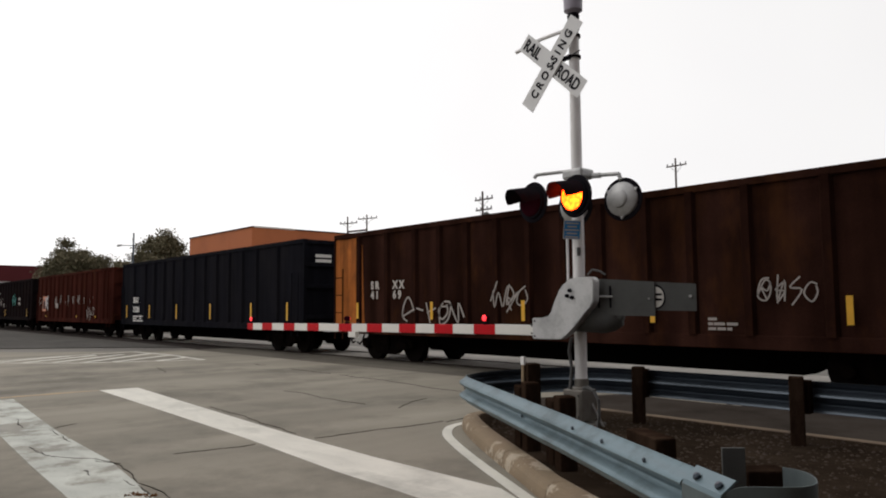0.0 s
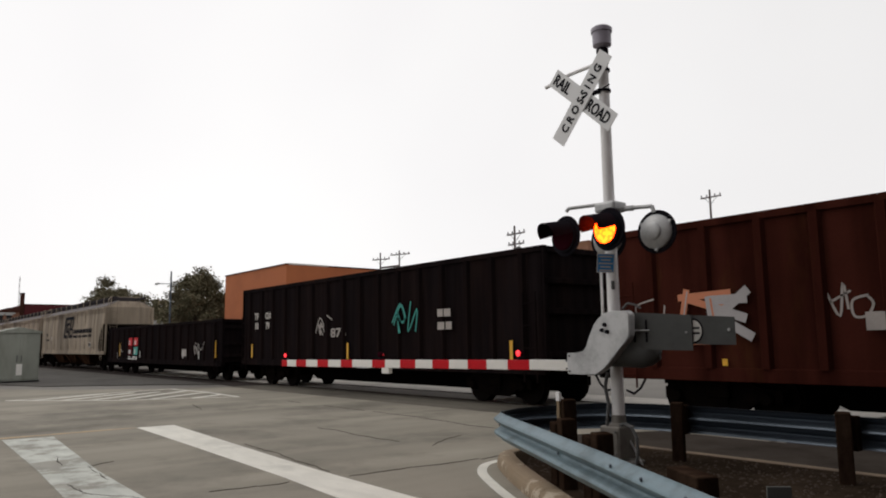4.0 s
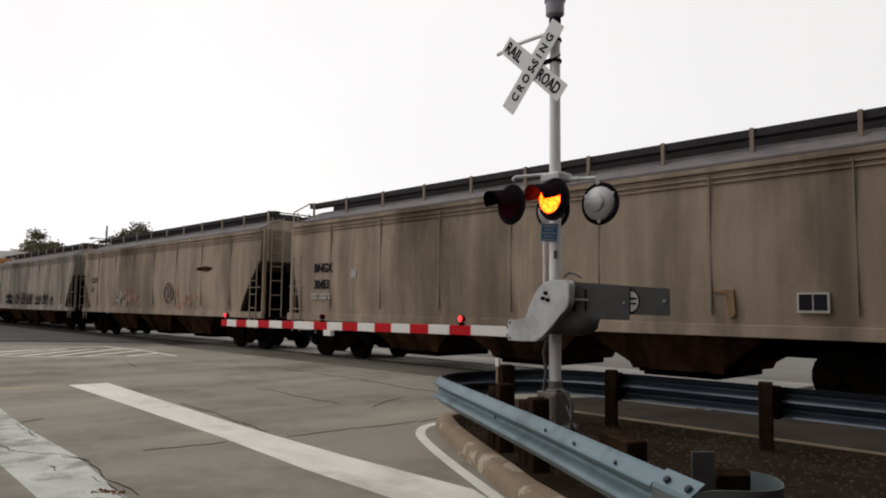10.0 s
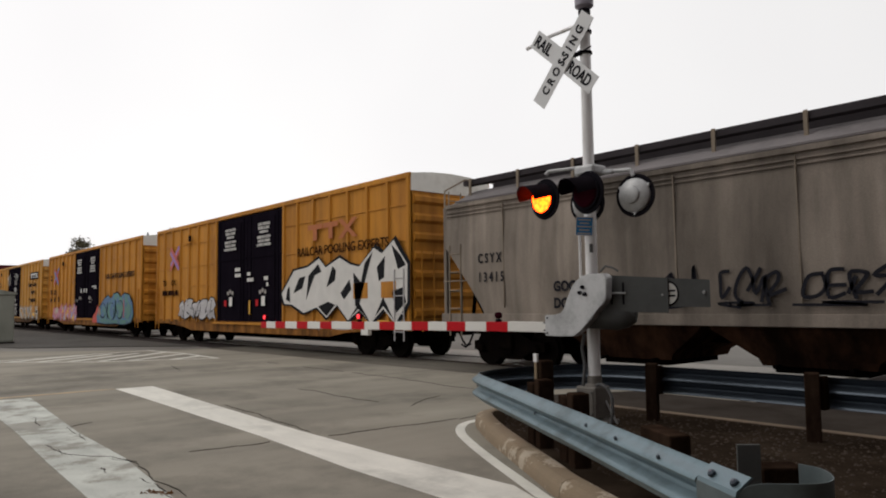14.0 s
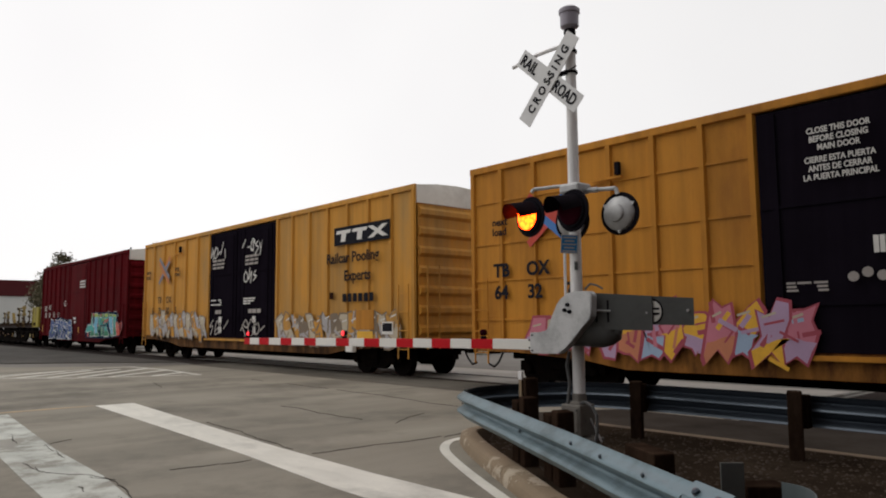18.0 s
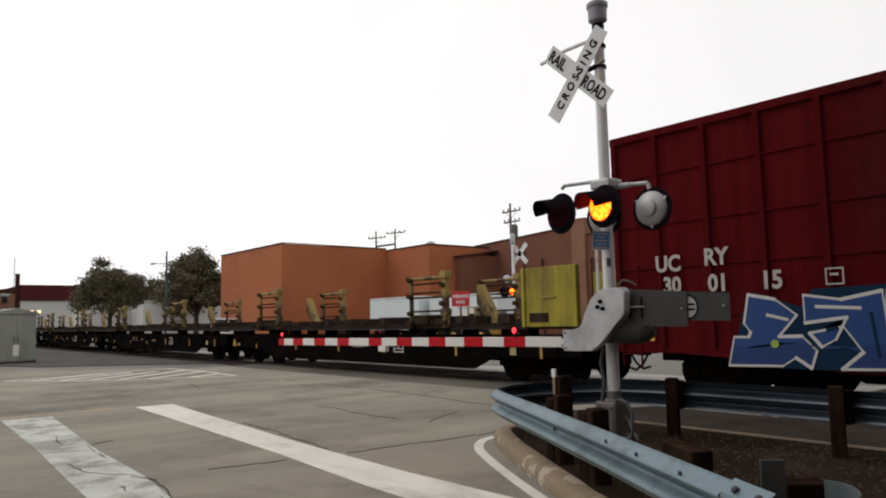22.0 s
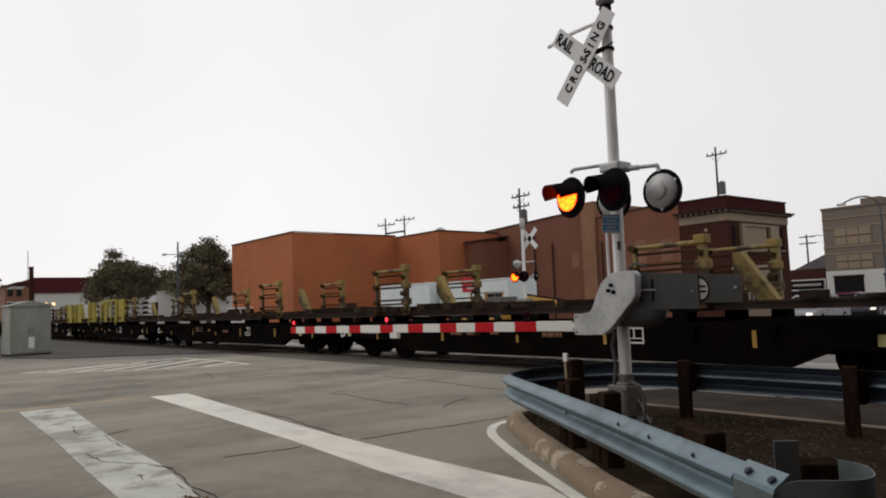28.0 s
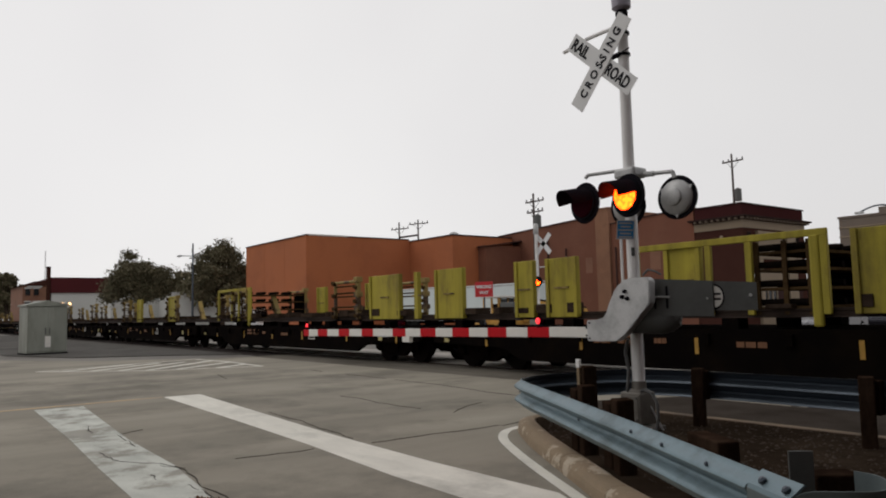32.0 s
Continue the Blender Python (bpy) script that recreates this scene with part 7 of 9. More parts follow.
for x, z, words in ((-h + 0.45, 3.74, "next"), (-h + 0.45, 3.50, "load"), (-6.05, 3.74, "any"), (-6.08, 3.50, "road")):
    lettering("slogan", words, 0.28, M["faded_letter"], c, pose(x, BF - 0.042, z, 90), 1.1, "small black word", 0.004)
for x, z, words in ((-7.95, 2.40, "TB"), (-6.98, 2.40, "OX"), (-8.58, 1.93, "6"), (-7.88, 1.93, "70"), (-7.0, 1.93, "38"), (-5.98, 1.93, "5")):
    lettering("stencil", words, 0.40, M["faded_letter"], c, pose(x, BF - 0.042, z, 90), 0.95, "black car number stencil", 0.006)
piece(c, -8.7, 0.90, 5.8, 1.06, ["g_cream", "yellow_car_b", "g_grey"], ["g_grey", "g_cream", "yellow_car_b"], BF - 0.036, 121, 13, "g_taupe", "g_white", -0.3)
piece(c, 2.8, 0.88, 6.5, 0.92, ["g_cream", "yellow_car_b", "g_grey", "g_taupe"], ["g_grey", "g_cream", "yellow_car_b"], BF - 0.036, 122, 14, "g_taupe", "g_white", -0.3)
for k, x in enumerate((-2.5, 0.2)):
    scrawl(c, x, 4.0, 1.5, 0.45, M["white_mark"], BF - 0.046, 123 + k, 5, 0.03)
    bars(c, x + 0.2, 3.92, 1.0, 0.08, 3, M["grey_mark"], BF - 0.046, 125 + k, cover=0.9)
    bars(c, x + 0.1, 2.4, 0.9, 0.05, 3, M["white_mark"], BF - 0.046, 127 + k, cover=0.8)
    bars(c, x + 0.5, 2.0, 0.9, 0.14, 1, M["grey_mark"], BF - 0.046, 129 + k, cover=0.9)
    bars(c, x + 0.8, 1.75, 0.25, 0.22, 2, M["white_mark"], BF - 0.046, 131 + k, cover=0.9)
    scrawl(c, x, 1.1, 1.8, 0.5, M["grey_mark"], BF - 0.046, 133 + k, 4, 0.04)
scrawl(c, 0.3, 3.0, 1.0, 0.4, M["white_mark"], BF - 0.046, 135, 3, 0.03)
part("placard", box(bmesh.new(), 5.85, 6.05, BF - 0.012, BF - 0.004, 2.2, 2.4), M["rust_car"], c, "rust-brown patch")
part("placard", box(bmesh.new(), 8.5, 9.0, BF - 0.05, BF - 0.042, 1.18, 1.52), M["white_mark"], c, "white framed stencil")
part("placard", box(bmesh.new(), 8.54, 8.96, BF - 0.054, BF - 0.05, 1.26, 1.48), M["letter"], c, "dark stencil face")
part("placard", box(bmesh.new(), 7.3, 8.15, BF - 0.058, BF - 0.050, 1.30, 1.85), M["yellow_car"], c, "ochre repair panel")
part("placard", box(bmesh.new(), 7.35, 8.1, BF - 0.058, BF - 0.050, 1.06, 1.26), M["yellow_mark"], c, "orange framed plate")

c, h = boxcar("boxcar", "oxide red boxcar with turquoise and blue graffiti", -254.55, -238.2, 5.16, M["box_red"], (-1.98, 1.87), 6, 6, True, None)
for x, z, words in ((-7.2, 2.36, "UC"), (-6.18, 2.42, "RY"), (-7.05, 1.95, "30"), (-6.12, 1.95, "01"), (-5.15, 1.95, "15")):
    lettering("stencil", words, 0.42, M["pale_stencil"], c, pose(x, BF - 0.008, z, 90), 0.92, "white car number stencil", 0.013)
part("graffiti", slab(bmesh.new(), [(-5.75, 0.62), (-5.5, 1.5), (-5.3, 1.9), (-4.5, 1.62), (-4.3, 1.9), (-3.2, 1.93), (-2.0, 1.78), (-1.0, 1.82), (-0.7, 1.2), (-0.85, 0.62)], BF - 0.040, BF - 0.036, "y"), M["g_ink"], c, "dark shadow behind the blue graffiti")
BLUE = [[(-5.78, 0.64), (-5.66, 1.13), (-5.40, 1.13), (-5.36, 1.22), (-5.47, 1.36), (-5.37, 1.85), (-4.91, 1.76), (-4.56, 1.49), (-4.88, 1.14), (-4.50, 1.15), (-4.28, 0.92), (-4.38, 0.64), (-4.62, 0.80), (-4.84, 0.66)],
        [(-4.44, 1.36), (-4.44, 1.81), (-3.87, 1.72), (-3.28, 1.83), (-3.20, 0.66), (-3.92, 0.64), (-3.60, 0.91), (-3.86, 1.30), (-4.38, 1.20), (-4.20, 0.98), (-3.98, 1.10), (-3.80, 1.44)],
        [(-3.20, 1.88), (-3.12, 1.69), (-2.88, 1.82), (-2.60, 1.61), (-2.62, 0.66), (-3.24, 0.64), (-3.05, 1.0), (-3.30, 1.28)],
        [(-2.64, 1.60), (-2.31, 1.80), (-2.16, 1.62), (-1.75, 1.66), (-1.82, 1.30), (-1.55, 1.02), (-2.05, 0.66), (-2.68, 0.64), (-2.30, 1.05)],
        [(-1.78, 1.52), (-1.31, 1.76), (-0.95, 1.73), (-0.80, 1.10), (-0.92, 0.66), (-1.60, 0.64), (-1.35, 0.98), (-1.62, 1.24)]]
for k, q in enumerate(BLUE):
    bold(c, q, "g_royal", "g_deep", 1.0, BF - 0.042 - 0.004 * (k % 2), 0.04)
for p, q, w_ in (((-5.05, 1.50), (-4.72, 1.42), 0.05), ((-4.25, 1.62), (-3.60, 1.58), 0.05), ((-3.02, 1.55), (-2.80, 1.20), 0.06), ((-2.80, 1.20), (-2.95, 0.92), 0.06), ((-2.45, 1.45), (-2.05, 1.25), 0.08), ((-2.05, 1.25), (-1.95, 1.42), 0.06), ((-1.45, 1.50), (-1.05, 1.42), 0.06), ((-1.50, 1.00), (-1.05, 1.05), 0.06), ((-2.0, 0.88), (-1.3, 0.70), 0.07)):
    bm = bmesh.new()
    stroke(bm, p, q, w_, BF - 0.0505, BF - 0.0500)
    part("graffiti", bm, M["g_white"], c, "white graffiti accent")
for p, q, w_ in (((-3.45, 1.50), (-3.38, 0.85), 0.05), ((-2.42, 1.22), (-1.98, 1.08), 0.10), ((-4.10, 1.25), (-3.95, 1.28), 0.06)):
    bm = bmesh.new()
    stroke(bm, p, q, w_, BF - 0.0505, BF - 0.0500)
    part("graffiti", bm, M["g_ink"], c, "dark graffiti cut")
part("graffiti", slab(bmesh.new(), [(2.0, 0.75), (1.75, 1.1), (2.2, 1.55), (2.8, 1.55), (2.9, 2.15), (7.0, 2.1), (7.2, 0.9), (5.6, 0.78)], BF - 0.040, BF - 0.036, "y"), M["g_ink"], c, "dark shadow behind the green graffiti")
TEAL = [[(1.87, 1.08), (2.28, 1.47), (2.86, 1.48), (2.96, 2.10), (3.10, 1.95), (3.12, 1.40), (3.28, 1.38), (3.50, 0.88), (2.71, 0.83), (2.78, 1.16), (2.45, 1.05)],
        [(3.18, 1.48), (3.44, 1.58), (3.44, 2.07), (3.97, 2.06), (3.99, 1.59), (3.90, 1.15), (4.22, 1.0), (4.25, 0.88), (3.56, 0.87), (3.46, 1.30)],
        [(4.06, 2.01), (4.34, 2.0), (4.38, 1.86), (4.62, 1.86), (4.66, 2.03), (4.94, 2.02), (4.96, 1.60), (4.92, 0.92), (4.64, 0.90), (4.70, 1.48), (4.40, 1.46), (4.38, 1.30), (4.10, 1.38)],
        [(5.09, 2.03), (5.62, 2.04), (5.60, 1.60), (5.50, 1.30), (5.85, 1.02), (5.80, 0.88), (5.06, 0.86), (5.14, 1.5)],
        [(5.72, 2.00), (6.30, 2.02), (6.36, 1.50), (6.52, 0.90), (6.20, 0.88), (6.06, 1.26), (5.92, 1.28), (5.86, 1.42)],
        [(6.42, 1.98), (6.90, 1.96), (6.86, 1.40), (7.02, 0.95), (6.62, 0.92), (6.50, 1.35)]]
for k, q in enumerate(TEAL):
    bold(c, q, ("g_aqua", "g_sky", "g_teal")[k % 3], "g_green", (1.12, 1.0, 1.3)[k % 3], BF - 0.042 - 0.004 * (k % 2), 0.035)
    part("graffiti", slab(bmesh.new(), [(a, max(b, 1.88)) for a, b in q], BF - 0.0496, BF - 0.0492, "y"), M[("g_leaf", "g_lime")[k % 2]], c, "yellow-green top of a graffiti letter")
bm = bmesh.new()
for k in range(9):
    a0, a1 = math.pi * (k / 9), math.pi * ((k + 1) / 9)
    stroke(bm, (4.32 + 0.30 * math.cos(a0), 0.92 + 0.42 * math.sin(a0)), (4.32 + 0.30 * math.cos(a1), 0.92 + 0.42 * math.sin(a1)), 0.16, BF - 0.0520 - 0.0002 * (k % 2), BF - 0.0510)
part("graffiti", bm, M["g_green"], c, "dark green graffiti arch")
for x, z, r_ in ((3.25, 2.02, 0.10), (4.5, 1.98, 0.08), (4.0, 1.45, 0.07), (2.35, 0.92, 0.13), (5.0, 1.55, 0.07)):
    part("graffiti", lathe(bmesh.new(), (x, BF - 0.053, z), (0, -1, 0), [(0, r_), (0.002, r_)], 8), M["g_coral"], c, "coral paint dot")
piece(c, 6.95, 0.84, 0.75, 0.8, ["g_coral"], ["g_red"], BF - 0.046, 143, 1, "g_ink", "g_orange", 0.1)
piece(c, 4.6, 1.45, 1.0, 0.42, ["g_leaf", "g_coral"], ["g_teal"], BF - 0.046, 149, 2, "g_ink", "g_lime", 0.1)
for k in range(3):
    part("graffiti", lathe(bmesh.new(), (-4.95 + 1.75 * k, BF - 0.053, 1.02 + 0.12 * (k % 2)), (0, -1, 0), [(0, 0.07), (0.003, 0.07)], 12), M["g_lime"], c, "lime paint dot")
bars(c, 0.5, 3.95, 1.0, 0.09, 3, M["white_mark"], BF - 0.046, 144, cover=0.95)
bars(c, -2.6, 2.9, 0.4, 0.07, 3, M["white_mark"], BF - 0.046, 145)
bars(c, 5.4, 2.15, 0.5, 0.10, 4, M["grey_mark"], BF - 0.012, 146)
bars(c, 6.4, 2.15, 0.7, 0.10, 4, M["grey_mark"], BF - 0.012, 148)
bars(c, -0.6, 1.9, 0.5, 0.12, 2, M["white_mark"], BF - 0.046, 147)
for k in range(5):
    for dz in (0.0, 0.10):
        part("stencil_bar", box(bmesh.new(), h + 0.092, h + 0.097, 0.15, 0.75 + 0.2 * (k % 2), 3.45 - 0.52 * k - dz, 3.49 - 0.52 * k - dz), M["pale_stencil"], c, "white end stencil")
x = -4.09
for lim in ((x, x + 0.28, 2.20, 2.225), (x, x + 0.28, 1.955, 1.98), (x, x + 0.025, 1.98, 2.20), (x + 0.255, x + 0.28, 1.98, 2.20), (x + 0.07, x + 0.20, 2.10, 2.14)):
    part("stencil_frame", box(bmesh.new(), lim[0], lim[1], BF - 0.012, BF - 0.006, lim[2], lim[3]), M["pale_stencil"], c)
reflectors(c, [-7.3], 1.05, 0.45, BF - 0.07)
reflectors(c, [0.6], 1.05, 0.3, BF - 0.07)


# ---- flat cars with rail racks ----
def col_mesh():
    bm = box(bmesh.new(), -0.07, 0.07, -0.07, 0.07, 0, 1.42, 0.01)
    for z in (0.40, 0.86, 1.36):
        box(bm, -0.12, 0.12, -0.11, 0.11, z - 0.09, z + 0.09, 0.015)
    return bm


def rack(car, x, gusset=0.75, height=1.35):
    """A rail rack: on each side an upright, roller beams and a blocked column; a gusset plate in the middle."""
    deck = 1.32
    k = height / 1.35
    r = share("rack", shared("rack_base", lambda: box(bmesh.new(), -0.85, 0.85, -1.4, 1.4, 1.27, 1.32), M["flat"]), car, pose(x, 0, 0), "rusty yellow rail rack")
    S = Matrix.Diagonal((1, 1, k, 1))
    post = shared("rack_post", lambda: box(bmesh.new(), -0.04, 0.04, -0.05, 0.05, 0, 1.36, 0.008), M["rack_yellow"])
    col = shared("rack_column", col_mesh, M["rack_yellow"])
    thick = shared("rack_beam", lambda: tube(bmesh.new(), (-0.75, 0, 0), (0.75, 0, 0), 0.05, 8), M["rack_yellow"])
    thin = shared("rack_roller", lambda: tube(bmesh.new(), (-0.75, 0, 0), (0.75, 0, 0), 0.028, 6), M["rack_rust"])
    for y in (-1.36, 1.36):
        share("upright", post, r, pose(-0.75, y, deck) @ S)
        share("column", col, r, pose(0.75, y, deck) @ S)
        share("beam", thick, r, pose(0, y, deck + 1.30 * k))
        for z in (0.32, 0.44, 0.80, 0.92, 1.16):
            share("roller", thin, r, pose(0, y, deck + z * k))
    knob = shared("rack_bearing", lambda: box(bmesh.new(), -0.09, 0.09, -0.07, 0.07, -0.06, 0.06, 0.02), M["rack_rust"])
    for y in (-1.43, 1.29):
        for x_, z in ((-0.75, 1.28), (-0.75, 0.84), (-0.72, 0.38), (0.70, 0.62), (0.72, 1.10), (0.74, 0.14), (-0.74, 0.10)):
            share("bearing", knob, r, pose(x_, y, deck + z * k, 0, 20 * z, 0))
    for x_ in (-0.38, 0.05, 0.42):
        share("wedge", shared("rack_wedge", lambda: slab(bmesh.new(), [(-0.14, 0.0), (0.12, 0.0), (0.06, 0.12), (-0.08, 0.15)], -0.12, 0.12, "y"), M["clutter"]), r, pose(x_, -1.25, deck + 0.11, 0, 0, 0))
    plate = shared("rack_gusset", lambda: slab(bmesh.new(), [(-0.08, 1.12), (0.07, 1.12), (0.82, 0.0), (0.52, 0.0), (-0.08, 0.62)], -0.04, 0.04, "y"), M["rack_yellow"])
    web = shared("rack_web", lambda: slab(bmesh.new(), [(0.05, 1.10), (0.80, 0.0), (0.88, 0.0), (0.12, 1.12)], -0.10, 0.10, "y"), M["rack_yellow"])
    share("gusset", plate, r, pose(gusset, -0.15, deck) @ S)
    share("gusset_flange", web, r, pose(gusset, -0.15, deck) @ S)


def panel(car, x0, x1, y, z1=2.68):
    p = part("panel", box(bmesh.new(), x0, x1, y - 0.05, y + 0.05, 1.33, z1, 0.015), M["panel_yellow"], car, "olive yellow steel gate panel")
    part("stiffener", box(bmesh.new(), x0, x0 + 0.10, y - 0.09, y - 0.05, 1.33, z1, 0.01), M["panel_yellow"], p)
    part("stiffener", box(bmesh.new(), x1 - 0.10, x1, y - 0.09, y - 0.05, 1.33, z1, 0.01), M["panel_yellow"], p)
    part("latch", box(bmesh.new(), (x0 + x1) / 2 - 0.22, (x0 + x1) / 2 + 0.22, y - 0.08, y - 0.05, 1.98, 2.02), M["rack_yellow"], p)


def flatcar(u0, u1, racks, panels=(), frames=(), seed=1, mark=None):
    c, h = new_car("flat_car", "black flat car carrying long rails on yellow racks" if not panels else "black flat car with olive yellow gate panels and racks", u0, u1, "rail train flat cars")
    mid = (u0 + u1) / 2
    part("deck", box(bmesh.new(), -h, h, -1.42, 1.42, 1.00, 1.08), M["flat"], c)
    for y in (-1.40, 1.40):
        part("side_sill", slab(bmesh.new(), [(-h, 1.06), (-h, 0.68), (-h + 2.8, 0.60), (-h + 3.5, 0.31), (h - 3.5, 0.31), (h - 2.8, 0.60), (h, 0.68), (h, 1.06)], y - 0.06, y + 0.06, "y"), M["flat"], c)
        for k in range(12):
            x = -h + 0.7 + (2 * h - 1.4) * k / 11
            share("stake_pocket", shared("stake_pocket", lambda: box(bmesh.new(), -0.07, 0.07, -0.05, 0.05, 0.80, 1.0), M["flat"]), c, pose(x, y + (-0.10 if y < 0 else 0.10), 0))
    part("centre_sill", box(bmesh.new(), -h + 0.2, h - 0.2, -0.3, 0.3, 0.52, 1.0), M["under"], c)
    # rails run the length of the train on short blocks
    for k in range(5):
        for q, y in enumerate((-1.22, 0.05, 1.22)):
            share("rail_block", shared("rail_block", lambda: box(bmesh.new(), -0.16, 0.16, -0.17, 0.17, 1.08, 1.28), M["flat"]), c, pose(-h + 1.4 + (2 * h - 2.8) * k / 4 + 0.35 * (q - 1), y, 0))
    for y in (-1.28, -0.95, -0.6, -0.25, 0.2, 0.6, 0.95, 1.28):
        share("carried_rail", shared("carried_rail/%.1f" % h, lambda: sweep(bmesh.new(), [(-h - 0.62, 0, 1.28), (h + 0.62, 0, 1.28)], [(-0.07, 0), (0.07, 0), (0.015, 0.03), (0.015, 0.10), (0.036, 0.115), (0.036, 0.15), (-0.036, 0.15), (-0.036, 0.115), (-0.015, 0.10), (-0.015, 0.03)]), M["steel_rail"]), c, pose(0, y, 0))
    rng_ = random.Random(seed * 7 + 1)
    for k in range(16):  # tie-down blocks and clips on the rails
        x, w_, z_ = -h + 0.8 + (2 * h - 1.6) * (k + rng_.uniform(0.1, 0.9)) / 16, rng_.uniform(0.10, 0.32), rng_.uniform(0.06, 0.22)
        part("tie_down", box(bmesh.new(), x - w_, x + w_, -1.42, rng_.choice((-1.2, -0.9, 1.2)), 1.435, 1.435 + z_, 0.01), M["clutter"], c)
    for u, gus, hh in racks:
        rack(c, u - mid, gus, hh)
    for a, b, y in panels:
        panel(c, a - mid, b - mid, y)
    for a, b in frames:
        f = part("guard_frame", box(bmesh.new(), a - mid, b - mid, -1.42, -1.34, 2.62, 2.74, 0.01), M["panel_yellow"], c, "olive yellow top frame")
        for x in (a - mid, (a + b) / 2 - mid - 0.3, (a + b) / 2 - mid + 0.5, b - mid - 0.12):
            part("frame_post", box(bmesh.new(), x, x + 0.12, -1.42, -1.34, 1.33, 2.62, 0.01), M["panel_yellow"], f)
        part("frame_post", box(bmesh.new(), b - mid - 0.30, b - mid - 0.125, -1.43, -1.33, 1.12, 2.66, 0.04), M["panel_yellow"], f, "broad rounded end post")
        x0, x1 = (a + b) / 2 - mid + 0.6, b - mid - 0.32
        for z in (1.42, 1.75, 2.08, 2.38):
            part("roller_shelf", box(bmesh.new(), x0, x1, -1.25, 1.2, z, z + 0.05), M["rack_rust"], f, "rusty roller shelf")
            for y in (-1.2, -0.6, 0.0, 0.6):
                part("roller", tube(bmesh.new(), (x0 + 0.05, y, z + 0.12), (x1 - 0.05, y, z + 0.12), 0.06, 8), M["flat"], f)
        for x in (x0, (x0 + x1) / 2, x1 - 0.08):
            part("shelf_post", box(bmesh.new(), x, x + 0.08, -1.30, -1.255, 1.33, 2.6), M["rack_rust"], f)
        part("back_plate", box(bmesh.new(), x0, x1, 1.21, 1.25, 1.33, 2.5), M["flat"], f)
    e = -h - 0.35  # middle of the gap behind the car
    f = h + 0.35
    reflectors(c, [e + 2.6, e + 5.75, e + 8.6, f - 1.5, f - 4.45, f - 7.7], 0.62, 0.30, -1.47, M["dusty_reflector"], 0.04)
    if mark:
        lettering("stencil", mark, 0.36, M["yellow_mark"] if mark == "A" else M["white_mark"], c, pose(e + 0.42, -1.466, 0.68, 90), 1.1, "large end letter", 0.012)
    part("reflector_square", box(bmesh.new(), e + 0.86, e + 1.06, -1.47, -1.46, 0.70, 0.90), M["pale_mark"], c, "pale yellow reflector square")
    part("reflector_square", box(bmesh.new(), f - 2.5, f - 2.3, -1.47, -1.46, 0.68, 0.86), M["pale_mark"], c, "pale yellow reflector square")
    bars(c, e + 6.1, 0.97, 0.45, 0.07, 2, M["dim_mark"], -1.462, seed, cover=1.0)
    bars(c, e + 6.75, 0.97, 0.5, 0.07, 2, M["dim_mark"], -1.462, seed + 3, cover=1.0)
    bars(c, e + 7.65, 0.90, 0.28, 0.10, 1, M["dim_mark"], -1.462, seed + 5, cover=1.0)
    bars(c, e + 9.4, 0.86, 0.6, 0.10, 1, M["dim_mark"], -1.462, seed + 7, cover=1.0)
    x = f - 7.2
    for lim in ((x, x + 0.46, 0.94, 0.97), (x, x + 0.46, 0.65, 0.68), (x, x + 0.03, 0.68, 0.94), (x + 0.43, x + 0.46, 0.68, 0.94), (x + 0.215, x + 0.245, 0.76, 0.94), (x + 0.03, x + 0.43, 0.745, 0.765)):
        part("stencil_frame", box(bmesh.new(), lim[0], lim[1], -1.466, -1.46, lim[2], lim[3]), M["white_mark"], c)
    running_gear(c, h, 1.75)
    return c


ENDS = [-255.2, -274.0, -293.2, -312.3, -331.2, -350.2, -369.4] + [-369.4 - 18.9 * k for k in range(1, 10)]
# middle of each rack, offset of its gusset, height
RACKS = [(-260.9, 0.75, 1.4), (-270.5, 0.75, 1.38), (-280.25, 0.75, 1.32), (-289.75, 0.75, 1.32), (-299.4, 0.75, 1.34), (-308.9, 0.75, 1.3), (-318.45, 0.75, 1.28), (-327.95, 0.75, 1.36), (-336.15, 0.1, 1.32), (-345.4, 0.1, 1.32),
         (-355.2, 0.1, 1.28), (-374.0, 0.5, 1.3)] + [(-383.2 - 9.45 * k, 0.6, 1.3) for k in range(14)]
PANELS = {0: [(-257.3, -255.65, -1.35), (-257.3, -255.65, 1.30)], 5: [(-369.0, -367.75, -1.35), (-365.75, -365.1, -1.35), (-364.7, -363.75, -1.35), (-361.5, -360.7, -1.30), (-357.98, -356.5, -1.35), (-366.8, -366.2, 1.2)], 6: [(-372.45, -370.75, -1.35), (-369.98, -369.8, -1.35), (-376.9, -376.3, 1.2), (-380.9, -380.1, 1.2)],
          7: [(-393.2, -392.0, -1.35), (-399.5, -398.6, -1.35)]}
FRAMES = {5: [(-362.2, -358.35)], 6: [(-385.8, -382.0)]}
MARKS = {0: "A", 2: "E", 3: "D", 4: "C"}
for k in range(len(ENDS) - 1):
    flatcar(ENDS[k + 1] + 0.35, ENDS[k] - 0.35, [q for q in RACKS if ENDS[k + 1] < q[0] < ENDS[k]], PANELS.get(k, ()), FRAMES.get(k, ()), 200 + k, MARKS.get(k))


# ---- buildings beyond the track ----
M["pier_brick"] = material("tan_brown_brick", (0.23, 0.115, 0.068), 0.9, vary=0.15, scale=0.8, grime=(0.19, 0.09, 0.055), bump=0.2)
M["patch_brick"] = material("pale_patch_brick", (0.20, 0.098, 0.062), 0.9, vary=0.2, scale=1.2, grime=(0.16, 0.075, 0.05), bump=0.2)
